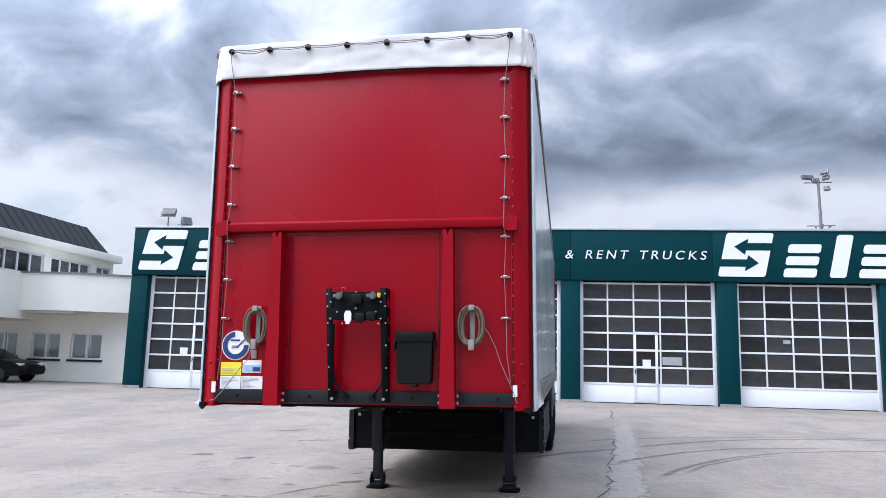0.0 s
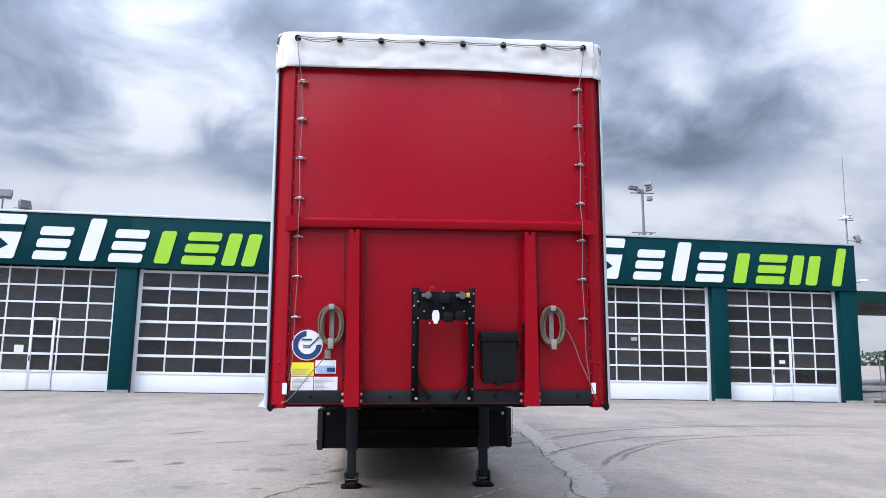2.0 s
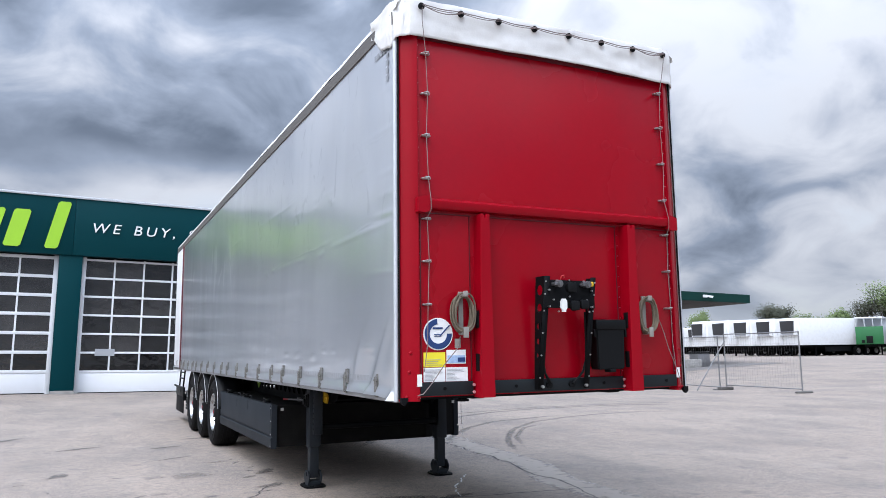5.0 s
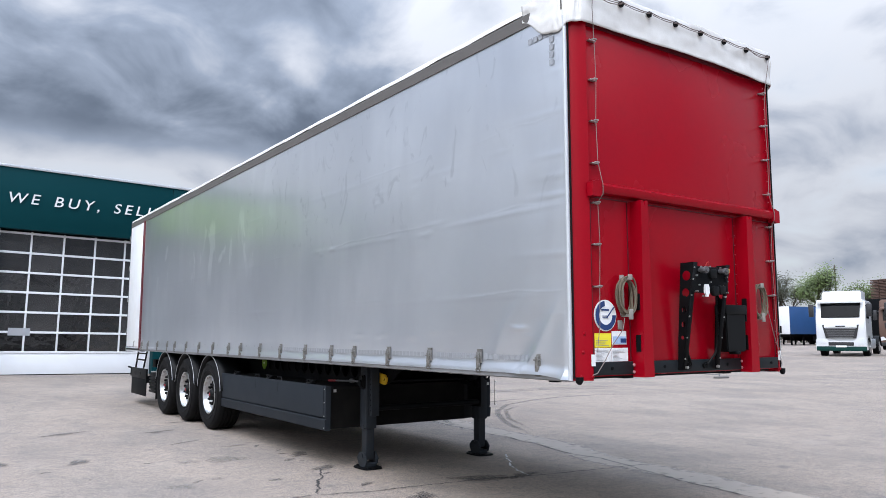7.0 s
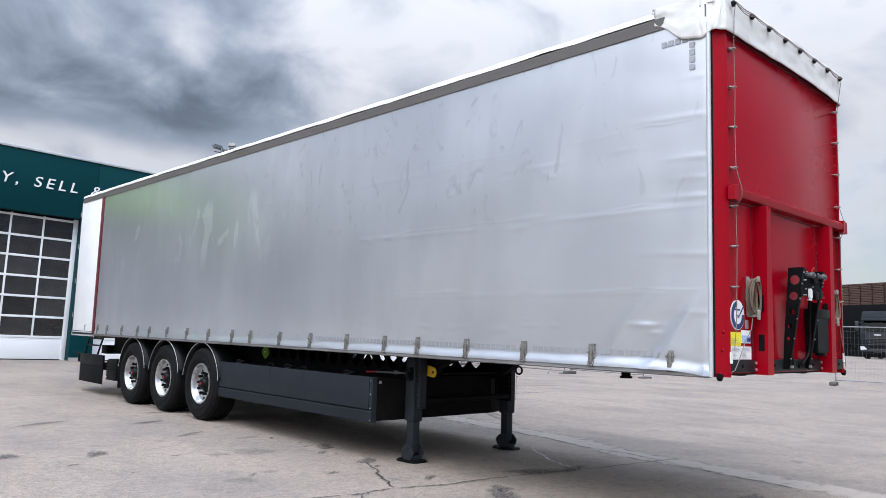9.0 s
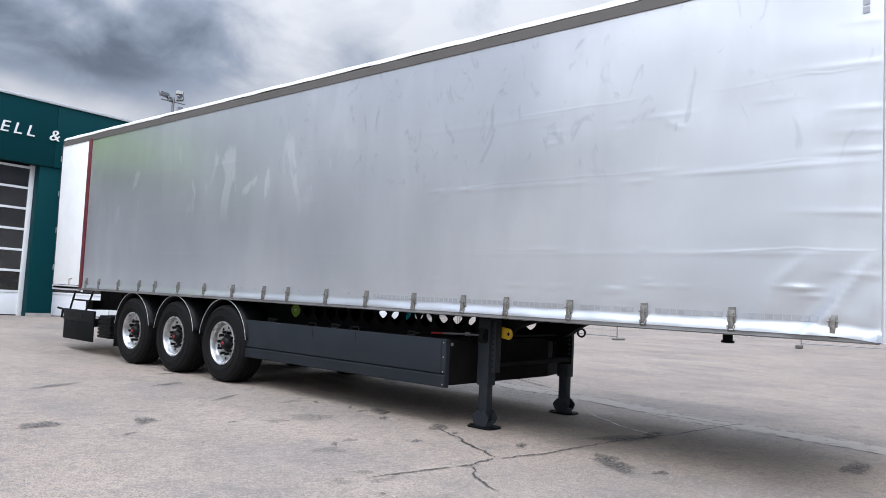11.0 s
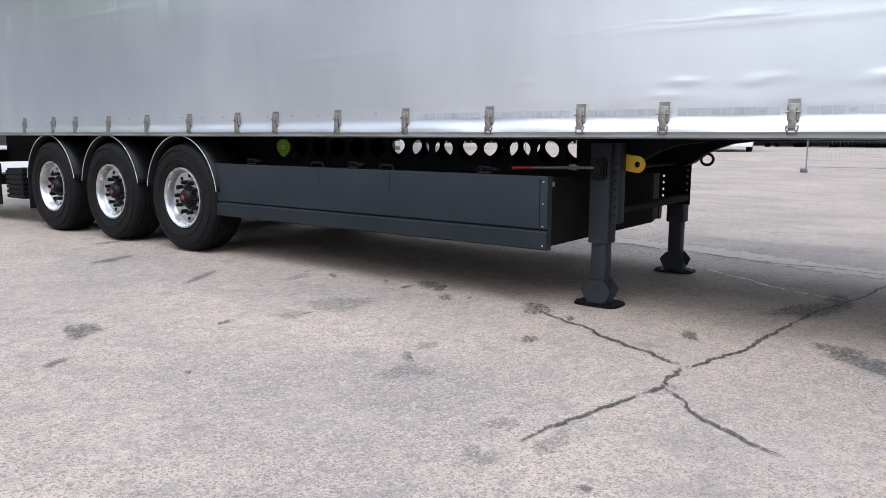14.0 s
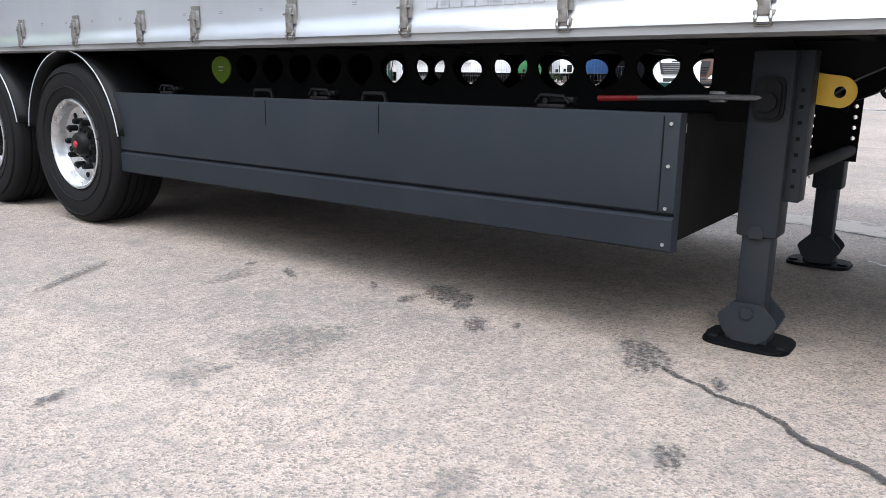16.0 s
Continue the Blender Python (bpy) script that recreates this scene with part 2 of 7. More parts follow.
M["green_board"] = mat("green_board", (0.012, 0.12, 0.035), 0.5, var=0.1, scale=0.8, bump=0.002)
M["blue_tarp"] = mat("blue_tarp", (0.015, 0.06, 0.17), 0.5, var=0.12, scale=0.8, bump=0.006)
M["grille"] = mat("grille_dark", (0.02, 0.02, 0.022), 0.4, var=0.1, bump=0)
M["amber"] = mat("amber_beacon", (0.75, 0.17, 0.02), 0.3, var=0.05, bump=0)
M["lamp_glass"] = mat("lamp_glass", (0.62, 0.64, 0.66), 0.15, var=0.05, bump=0)
M["brown_brick"] = mat("brown_cladding", (0.10, 0.055, 0.04), 0.8, var=0.2, scale=0.6, bump=0.004)
M["bark"] = mat("bark", (0.07, 0.055, 0.045), 0.9, var=0.3, scale=5, bump=0.02)
M["leaf"] = mat("spring_leaves", (0.10, 0.14, 0.04), 0.65, var=0.35, scale=0.7, bump=0, piece=0.3)
M["leaf_dark"] = mat("bare_branch_leaves", (0.055, 0.060, 0.035), 0.75, var=0.35, scale=0.7, bump=0)
M["far_green"] = mat("far_woods", (0.045, 0.065, 0.032), 0.9, var=0.4, scale=0.15, grain=1.5, bump=0)
M["terracotta"] = mat("red_handle", (0.42, 0.02, 0.02), 0.5, var=0.1, bump=0)


def glass(name, tint, ior=1.5, rough=0.02, dust=0.02, wave=0.25):
    m = bpy.data.materials.new(name)
    m.use_nodes = True
    n, l = m.node_tree.nodes, m.node_tree.links
    n.remove(n["Principled BSDF"])
    tr, gl, fr, mx = n.new("ShaderNodeBsdfTransparent"), n.new("ShaderNodeBsdfGlossy"), n.new("ShaderNodeFresnel"), n.new("ShaderNodeMixShader")
    tr.inputs[0].default_value = (*tint, 1)
    gl.inputs["Roughness"].default_value = rough
    fr.inputs[0].default_value = ior
    tc, nz, bp = n.new("ShaderNodeTexCoord"), n.new("ShaderNodeTexNoise"), n.new("ShaderNodeBump")
    l.new(tc.outputs["Object"], nz.inputs["Vector"])
    nz.inputs["Scale"].default_value = 2.2
    bp.inputs["Strength"].default_value, bp.inputs["Distance"].default_value = wave, 0.03
    l.new(nz.outputs[0], bp.inputs["Height"])
    l.new(bp.outputs[0], gl.inputs["Normal"])
    l.new(fr.outputs[0], mx.inputs[0])
    l.new(tr.outputs[0], mx.inputs[1])
    l.new(gl.outputs[0], mx.inputs[2])
    df, dm, nd, dr = n.new("ShaderNodeBsdfDiffuse"), n.new("ShaderNodeMixShader"), n.new("ShaderNodeTexNoise"), n.new("ShaderNodeMapRange")
    df.inputs[0].default_value = (0.55, 0.53, 0.52, 1)
    l.new(tc.outputs["Object"], nd.inputs["Vector"])
    nd.inputs["Scale"].default_value, nd.inputs["Detail"].default_value = 3.0, 5.0
    dr.inputs[1].default_value, dr.inputs[2].default_value, dr.inputs[3].default_value, dr.inputs[4].default_value = 0.3, 0.7, dust * 0.6, dust * 1.4
    l.new(nd.outputs[0], dr.inputs[0])
    # each pane carries its own share of dust
    oi, vary, amt = n.new("ShaderNodeObjectInfo"), n.new("ShaderNodeMapRange"), n.new("ShaderNodeMath")
    vary.inputs[3].default_value, vary.inputs[4].default_value = 0.3, 1.9
    amt.operation = "MULTIPLY"
    l.new(oi.outputs["Random"], vary.inputs[0])
    l.new(dr.outputs[0], amt.inputs[0])
    l.new(vary.outputs[0], amt.inputs[1])
    l.new(amt.outputs[0], dm.inputs[0])
    l.new(mx.outputs[0], dm.inputs[1])
    l.new(df.outputs[0], dm.inputs[2])
    l.new(dm.outputs[0], n["Material Output"].inputs[0])
    return m


M["pane"] = glass("grey_acrylic_pane", (0.22, 0.215, 0.22), 1.58, 0.05, 0.04, 0.6)
M["window"] = glass("window_glass", (0.75, 0.78, 0.8), 1.5, 0.02, 0.06, 0.05)
M["windscreen"] = glass("dark_windscreen", (0.06, 0.065, 0.07), 1.35, 0.02, 0.0, 0.02)


def curtain_material():
    """Silver-grey PVC: a soft metal sheen, wiped smudges, pale runs with painted sky reflection, and creases."""
    m = bpy.data.materials.new("silver_curtain")
    m.use_nodes = True
    n, l = m.node_tree.nodes, m.node_tree.links
    b = n["Principled BSDF"]
    tc = n.new("ShaderNodeTexCoord")

    def noi(scale, stretch, d=5.0, dist=0.0):
        mp, x = n.new("ShaderNodeMapping"), n.new("ShaderNodeTexNoise")
        mp.inputs["Scale"].default_value = stretch
        x.inputs["Scale"].default_value, x.inputs["Detail"].default_value, x.inputs["Distortion"].default_value = scale, d, dist
        l.new(tc.outputs["Object"], mp.inputs[0])
        l.new(mp.outputs[0], x.inputs["Vector"])
        return x.outputs[0]

    def rng(v, a, c, lo=0.0, hi=1.0):
        x = n.new("ShaderNodeMapRange")
        x.inputs[1].default_value, x.inputs[2].default_value, x.inputs[3].default_value, x.inputs[4].default_value = a, c, lo, hi
        l.new(v, x.inputs[0])
        return x.outputs[0]

    def mix(f, a, c):
        x = n.new("ShaderNodeMix")
        x.data_type = "RGBA"
        l.new(f, x.inputs[0])
        for i, v in ((6, a), (7, c)):
            if isinstance(v, tuple):
                x.inputs[i].default_value = (*v, 1)
            else:
                l.new(v, x.inputs[i])
        return x.outputs[2]

    sp = n.new("ShaderNodeSeparateXYZ")
    l.new(tc.outputs["Object"], sp.inputs[0])
    Y, Z = sp.outputs[1], sp.outputs[2]

    def op(kind, a, c, cl=False):
        x = n.new("ShaderNodeMath")
        x.operation, x.use_clamp = kind, cl
        for i, v in enumerate((a, c)):
            if isinstance(v, (int, float)):
                x.inputs[i].default_value = v
            else:
                l.new(v, x.inputs[i])
        return x.outputs[0]

    base = mix(rng(noi(0.55, (1, 1, 1), 6.0), 0.35, 0.65), (0.555, 0.58, 0.615), (0.655, 0.678, 0.71))
    base = mix(rng(noi(1.6, (1, 1.5, 0.5), 6.0, 0.4), 0.40, 0.66, 0, 0.45), base, (0.53, 0.552, 0.59))
    # small wiped smudges on the upper front half; on the rear half pale dried runs mixed with painted sky reflection
    hand = op("MULTIPLY", rng(noi(2.3, (1, 1.3, 0.8), 3.0, 2.4), 0.60, 0.70, 0, 0.28), op("MULTIPLY", rng(Y, 8.0, 5.5), rng(Z, 2.35, 2.7)))
    smudge = mix(hand, base, (0.27, 0.29, 0.325))
    pale = op("MULTIPLY", rng(noi(2.0, (1, 1.5, 0.55), 6.0, 0.7), 0.575, 0.640, 0, 0.52), op("MULTIPLY", op("MULTIPLY", rng(Y, 5.0, 7.0), rng(Y, 12.4, 10.5)), op("MULTIPLY", rng(Z, 2.2, 2.6), rng(Z, 3.5, 3.15))))
    runs_sheen = mix(pale, smudge, (0.86, 0.88, 0.90))
    l.new(runs_sheen, b.inputs["Base Color"])
    b.inputs["Metallic"].default_value = 0.77
    l.new(rng(noi(1.1, (1, 1, 1)), 0.3, 0.7, 0.29, 0.36), b.inputs["Roughness"])
    # lacquer over the woven sheet: near mirror when seen along the side
    b.inputs["Coat Weight"].default_value, b.inputs["Coat IOR"].default_value = 0.75, 1.5
    l.new(rng(noi(3.0, (1, 1, 0.4)), 0.35, 0.7, 0.10, 0.19), b.inputs["Coat Roughness"])
    # fold lines running along the sheet and slack upright waves
    relief = op("MULTIPLY", noi(2.6, (1, 1, 1.4), 1.5, 0.3), 0.30)
    relief = op("ADD", relief, op("MULTIPLY", noi(3.2, (1, 1, 0.12), 2.0), 0.35))
    wander = op("MULTIPLY", op("SUBTRACT", noi(1.1, (1, 1, 0.05), 3.0), 0.5), 0.16)
    for k, z0 in enumerate((1.80, 2.45, 3.08)):
        off = op("DIVIDE", op("SUBTRACT", op("SUBTRACT", Z, z0), wander), 0.011)
        line = op("POWER", 2.718, op("MULTIPLY", op("MULTIPLY", off, off), -1.0))
        gate = rng(noi(0.8 + 0.25 * k, (1, 1, 0.02), 4.0), 0.47, 0.60)
        relief = op("ADD", relief, op("MULTIPLY", op("MULTIPLY", line, gate), 0.18))
    bp = n.new("ShaderNodeBump")
    bp.inputs["Strength"].default_value, bp.inputs["Distance"].default_value = 0.34, 0.010
    l.new(relief, bp.inputs["Height"])
    l.new(bp.outputs[0], b.inputs["Normal"])
    l.new(bp.outputs[0], b.inputs["Coat Normal"])
    return m


M["curtain"] = curtain_material()


def ground_material():
    """Worn pale asphalt with exposed chippings, grey traffic film and old patches."""
    m = bpy.data.materials.new("worn_asphalt")
    m.use_nodes = True
    n, l = m.node_tree.nodes, m.node_tree.links
    b = n["Principled BSDF"]
    tc = n.new("ShaderNodeTexCoord")

    def noi(scale, d=5.0, stretch=(1, 1, 1), rough=0.5):
        mp, x = n.new("ShaderNodeMapping"), n.new("ShaderNodeTexNoise")
        mp.inputs["Scale"].default_value = stretch
        x.inputs["Scale"].default_value, x.inputs["Detail"].default_value, x.inputs["Roughness"].default_value = scale, d, rough
        l.new(tc.outputs["Object"], mp.inputs[0])
        l.new(mp.outputs[0], x.inputs["Vector"])
        return x.outputs[0]

    def rng(v, a, c, lo=0.0, hi=1.0):
        x = n.new("ShaderNodeMapRange")
        x.inputs[1].default_value, x.inputs[2].default_value, x.inputs[3].default_value, x.inputs[4].default_value = a, c, lo, hi
        l.new(v, x.inputs[0])
        return x.outputs[0]

    def mix(f, a, c):
        x = n.new("ShaderNodeMix")
        x.data_type = "RGBA"
        l.new(f, x.inputs[0])
        for i, v in ((6, a), (7, c)):
            if isinstance(v, tuple):
                x.inputs[i].default_value = (*v, 1)
            else:
                l.new(v, x.inputs[i])
        return x.outputs[2]

    base = mix(rng(noi(0.22), 0.35, 0.65), (0.327, 0.258, 0.206), (0.381, 0.308, 0.248))
    film = mix(rng(noi(0.75, 8.0, (1, 0.6, 1), 0.6), 0.45, 0.62, 0, 0.78), base, (0.181, 0.158, 0.141))

    def cells(scale):
        vor = n.new("ShaderNodeTexVoronoi")
        vor.inputs["Scale"].default_value = scale
        l.new(tc.outputs["Object"], vor.inputs["Vector"])
        sepc = n.new("ShaderNodeSeparateColor")
        l.new(vor.outputs["Color"], sepc.inputs[0])
        return vor, sepc

    vor, sepc = cells(120.0)
    vor2, sepc2 = cells(210.0)
    chips = mix(rng(sepc.outputs[0], 0.33, 1.0, 0.0, 0.76), film, (0.404, 0.336, 0.282))
    dark = mix(rng(sepc.outputs[1], 0.54, 0.95, 0.0, 0.76), chips, (0.099, 0.092, 0.089))
    dark = mix(rng(sepc2.outputs[0], 0.5, 1.0, 0.0, 0.5), dark, (0.126, 0.115, 0.109))
    pale = mix(rng(noi(1.6, 7.0, (1, 1, 1), 0.62), 0.54, 0.70, 0, 0.35), dark, (0.343, 0.291, 0.248))
    pale = mix(rng(noi(13.0, 7.0, (1, 1, 1), 0.72), 0.50, 0.66, 0, 0.48), pale, (0.142, 0.129, 0.119))
    pale = mix(rng(noi(4.6, 9.0, (1, 1, 1), 0.74), 0.51, 0.63, 0, 0.42), pale, (0.146, 0.140, 0.129))
    pale = mix(rng(noi(21.0, 6.0, (1, 1, 1), 0.7), 0.54, 0.68, 0, 0.40), pale, (0.447, 0.366, 0.308))
    spots = mix(rng(noi(2.7, 4.0), 0.645, 0.72, 0, 0.5), pale, (0.132, 0.122, 0.115))
    l.new(mix(rng(noi(0.35, 6.0, (1, 1, 1), 0.6), 0.48, 0.66, 0, 0.32), spots, (0.146, 0.132, 0.123)), b.inputs["Base Color"])
    b.inputs["Roughness"].default_value = 0.88
    b.inputs["Specular IOR Level"].default_value = 0.3
    bp = n.new("ShaderNodeBump")
    bp.inputs["Strength"].default_value, bp.inputs["Distance"].default_value = 0.7, 0.006
    l.new(vor.outputs["Distance"], bp.inputs["Height"])
    l.new(bp.outputs[0], b.inputs["Normal"])
    return m


M["ground"] = ground_material()


def film_material(name, color, cover, scale, lo=0.42, hi=0.6, stretch=(1, 1, 1), soft=0.3):
    """A thin worn film on the ground, broken up by noise."""
    m = bpy.data.materials.new(name)
    m.use_nodes = True
    n, l = m.node_tree.nodes, m.node_tree.links
    b, out = n["Principled BSDF"], n["Material Output"]
    b.inputs["Base Color"].default_value = (*color, 1)
    b.inputs["Roughness"].default_value = 0.8
    tc, mp, nz, mr = n.new("ShaderNodeTexCoord"), n.new("ShaderNodeMapping"), n.new("ShaderNodeTexNoise"), n.new("ShaderNodeMapRange")
    mp.inputs["Scale"].default_value = stretch
    l.new(tc.outputs["Object"], mp.inputs[0])
    l.new(mp.outputs[0], nz.inputs["Vector"])
    nz.inputs["Scale"].default_value, nz.inputs["Detail"].default_value = scale, 6.0
    mr.inputs[1].default_value, mr.inputs[2].default_value, mr.inputs[4].default_value = lo, hi, cover
    l.new(nz.outputs[0], mr.inputs[0])
    tr, mx = n.new("ShaderNodeBsdfTransparent"), n.new("ShaderNodeMixShader")
    at_, fd, ad = n.new("ShaderNodeAttribute"), n.new("ShaderNodeMath"), n.new("ShaderNodeMath")
    at_.attribute_name = "fade"
    fd.operation, ad.operation = "MULTIPLY", "ADD"
    fd.inputs[1].default_value = soft
    ad.inputs[1].default_value = -soft
    l.new(at_.outputs["Fac"], fd.inputs[0])
    l.new(fd.outputs[0], ad.inputs[0])
    sm = n.new("ShaderNodeMath")
    sm.operation = "ADD"
    l.new(nz.outputs[0], sm.inputs[0])
    l.new(ad.outputs[0], sm.inputs[1])
    l.new(sm.outputs[0], mr.inputs[0])
    l.new(mr.outputs[0], mx.inputs[0])
    l.new(tr.outputs[0], mx.inputs[1])
    l.new(b.outputs[0], mx.inputs[2])
    l.new(mx.outputs[0], out.inputs[0])
    return m


M["skid"] = film_material("tyre_mark_film", (0.096, 0.090, 0.086), 0.56, 24.0, 0.26, 0.60, soft=0.33)
M["stain"] = film_material("oil_stain", (0.068, 0.064, 0.062), 0.72, 55.0, 0.28, 0.56, soft=0.42)
M["faint"] = film_material("faint_stain", (0.136, 0.126, 0.120), 0.45, 40.0, 0.28, 0.60, soft=0.45)
M["crack"] = film_material("crack_tar", (0.04, 0.038, 0.037), 0.9, 70.0, 0.28, 0.46, soft=0.16)
M["chalk"] = film_material("white_scratch", (0.75, 0.75, 0.73), 0.9, 14.0, 0.36, 0.5)
M["strip"] = film_material("pale_patch", (0.432, 0.372, 0.320), 0.68, 8.0, 0.1, 0.42, soft=0.2)


# ---- mesh helpers ----
def box(bm, x0, x1, y0, y1, z0, z1, bevel=0.0):
    r = bmesh.ops.create_cube(bm, size=1.0)
    for v in r["verts"]:
        v.co = Vector(((x0 + x1) / 2 + v.co.x * (x1 - x0), (y0 + y1) / 2 + v.co.y * (y1 - y0), (z0 + z1) / 2 + v.co.z * (z1 - z0)))
    if bevel:
        es = list({e for v in r["verts"] for e in v.link_edges})
        bmesh.ops.bevel(bm, geom=es, offset=bevel, segments=2, affect="EDGES", profile=0.5)


def cyl(bm, p, q, r, seg=12, r2=None):
    p, q = Vector(p), Vector(q)
    m = Matrix.Translation((p + q) / 2) @ (q - p).to_track_quat("Z", "Y").to_matrix().to_4x4()
    bmesh.ops.create_cone(bm, cap_ends=True, segments=seg, radius1=r, radius2=r if r2 is None else r2, depth=(q - p).length, matrix=m)


def prism(bm, pts, axis, a, b):
    """Extrudes the outline pts, given in the two other axes in order, along axis from a to b."""
    def at(u, v, w):
        return {"x": (w, u, v), "y": (u, w, v), "z": (u, v, w)}[axis]
    lo, hi = [bm.verts.new(at(u, v, a)) for u, v in pts], [bm.verts.new(at(u, v, b)) for u, v in pts]
    bm.faces.new(lo)
    bm.faces.new(hi)
    for i in range(len(pts)):
        j = (i + 1) % len(pts)
        bm.faces.new((lo[i], lo[j], hi[j], hi[i]))


def tube(bm, pts, r, seg=8):
    """A round tube along the points."""
    pts = [Vector(p) for p in pts]
    rings, side = [], None
    for i, p in enumerate(pts):
        d = (pts[min(i + 1, len(pts) - 1)] - pts[max(i - 1, 0)]).normalized()
        if side is None:
            side = d.orthogonal().normalized()
        side = (side - d * side.dot(d)).normalized()
        up_ = d.cross(side)
        rings.append([bm.verts.new(p + r * (math.cos(k * math.tau / seg) * side + math.sin(k * math.tau / seg) * up_)) for k in range(seg)])
    for a, b in zip(rings, rings[1:]):
        for k in range(seg):
            bm.faces.new((a[k], a[(k + 1) % seg], b[(k + 1) % seg], b[k]))
    bm.faces.new(rings[0][::-1])
    bm.faces.new(rings[-1])


def lathe(bm, prof, axis_x=True, seg=40, at=(0, 0, 0)):
    """Turns the profile (along, radius) about the x axis through at."""
    rings = []
    for a, r in prof:
        rings.append([bm.verts.new((at[0] + a, at[1] + r * math.cos(k * math.tau / seg), at[2] + r * math.sin(k * math.tau / seg))) for k in range(seg)])
    for p, q in zip(rings, rings[1:]):
        for k in range(seg):
            bm.faces.new((p[k], p[(k + 1) % seg], q[(k + 1) % seg], q[k]))


def grid(bm, f, nu, nv):
    vs = [[bm.verts.new(f(i / nu, j / nv)) for j in range(nv + 1)] for i in range(nu + 1)]
    for i in range(nu):
        for j in range(nv):
            bm.faces.new((vs[i][j], vs[i + 1][j], vs[i + 1][j + 1], vs[i][j + 1]))


def mesh_of(name, bm, material, smooth=True):
    bmesh.ops.recalc_face_normals(bm, faces=bm.faces)
    me = bpy.data.meshes.new(name)
    bm.to_mesh(me)
    bm.free()
    me.materials.append(material)
    if smooth:
        me.shade_smooth()
        me.set_sharp_from_angle(angle=radians(38))
    return me


def part(name, bm, material, parent, label="", smooth=True):
    ob = new(name, bm if isinstance(bm, bpy.types.Mesh) else mesh_of(name, bm, material, smooth))
    ob.parent = parent
    return tagged(ob, label)


def thing(name, at, label, category, group="", kind="", turn=0.0):
    ob = new(name)
    ob.matrix_world = pose(*at, 0, 0, turn)
    return tagged(ob, label, category, group, kind)


def boxpart(name, dims, material, parent, label="", bevel=0.0):
    bm = bmesh.new()
    box(bm, *dims, bevel=bevel)
    return part(name, bm, material, parent, label)


def smooth01(a, b, v):
    k = min(max((v - a) / (b - a), 0.0), 1.0)
    return k * k * (3 - 2 * k)


def ground_z(x, y):
    """The yard: level round the trailer, falling gently from west to east along the hall and rising towards the far parking rows."""
    u = x * 1.004
    slope = min(max(0.21 - 0.0182 * u, -0.20), 0.62)
    return 0.03 * smooth01(3.5, 7.5, y) * (1 - smooth01(10, 21, y)) + smooth01(10, 21, y) * slope * (1 - smooth01(20, 34, x)) + 0.40 * smooth01(17, 45, x)


# ---- ground ----
def ground():
    def axis(near_lo, near_hi, step, far):
        a = list(np.arange(near_lo, near_hi + 1e-6, step))
        s, v = step, near_hi
        while v < far:
            s *= 1.5
            v += s
            a.append(v)
        s, v = step, near_lo
        while v > -far:
            s *= 1.5
            v -= s
            a.insert(0, v)
        return a
    xs, ys = axis(-30, 60, 1.5, 2500), axis(-12, 60, 1.5, 2500)
    bm = bmesh.new()
    vs = [[bm.verts.new((x, y, ground_z(x, y))) for y in ys] for x in xs]
    for i in range(len(xs) - 1):
        for j in range(len(ys) - 1):
            bm.faces.new((vs[i][j], vs[i + 1][j], vs[i + 1][j + 1], vs[i][j + 1]))
    return tagged(new("ground", mesh_of("ground", bm, M["ground"])), "pale worn asphalt yard with stains and cracks", "ground", kind="structure")


yard = ground()


def ribbon(name, pts, width, material, lift, label, jag=0.0, seed=1, step=0.035):
    """A thin flat band on the ground along the points, with an uneven width."""
    rnd = random.Random(seed)
    line = []
    for (x0, y0), (x1, y1) in zip(pts, pts[1:]):
        k = max(1, int(math.hypot(x1 - x0, y1 - y0) / step))
        line += [(x0 + (x1 - x0) * i / k, y0 + (y1 - y0) * i / k) for i in range(k)]
    line.append(pts[-1])
    bm, rows, w, off = bmesh.new(), [], 1.0, 0.0
    layer = bm.verts.layers.float.new("fade")
    for i, (x, y) in enumerate(line):
        a, b = line[max(i - 1, 0)], line[min(i + 1, len(line) - 1)]
        d = Vector((b[0] - a[0], b[1] - a[1])).normalized()
        w = 0.7 * w + 0.3 * rnd.uniform(1 - 0.9 * min(jag, 1), 1 + 0.9 * min(jag, 1))
        off = 0.8 * off + rnd.uniform(-1, 1) * jag * width * 0.45
        taper = min(1, (i + 0.4) / 5, (len(line) - i - 0.6) / 5) if jag else 1
        c = Vector((x - d.y * off, y + d.x * off))
        h = width / 2 * w * taper
        end = min(1.0, i / 6, (len(line) - 1 - i) / 6)
        row = [bm.verts.new((c.x - d.y * s * h, c.y + d.x * s * h, ground_z(c.x, c.y) + lift)) for s in (-1, -0.45, 0.45, 1)]
        for v, fade in zip(row, (0.0, end, end, 0.0)):
            v[layer] = fade
        rows.append(row)
    for p, q in zip(rows, rows[1:]):
        for k in range(3):
            bm.faces.new((p[k], p[k + 1], q[k + 1], q[k]))
    return part(name, bm, material, yard, label, smooth=False)


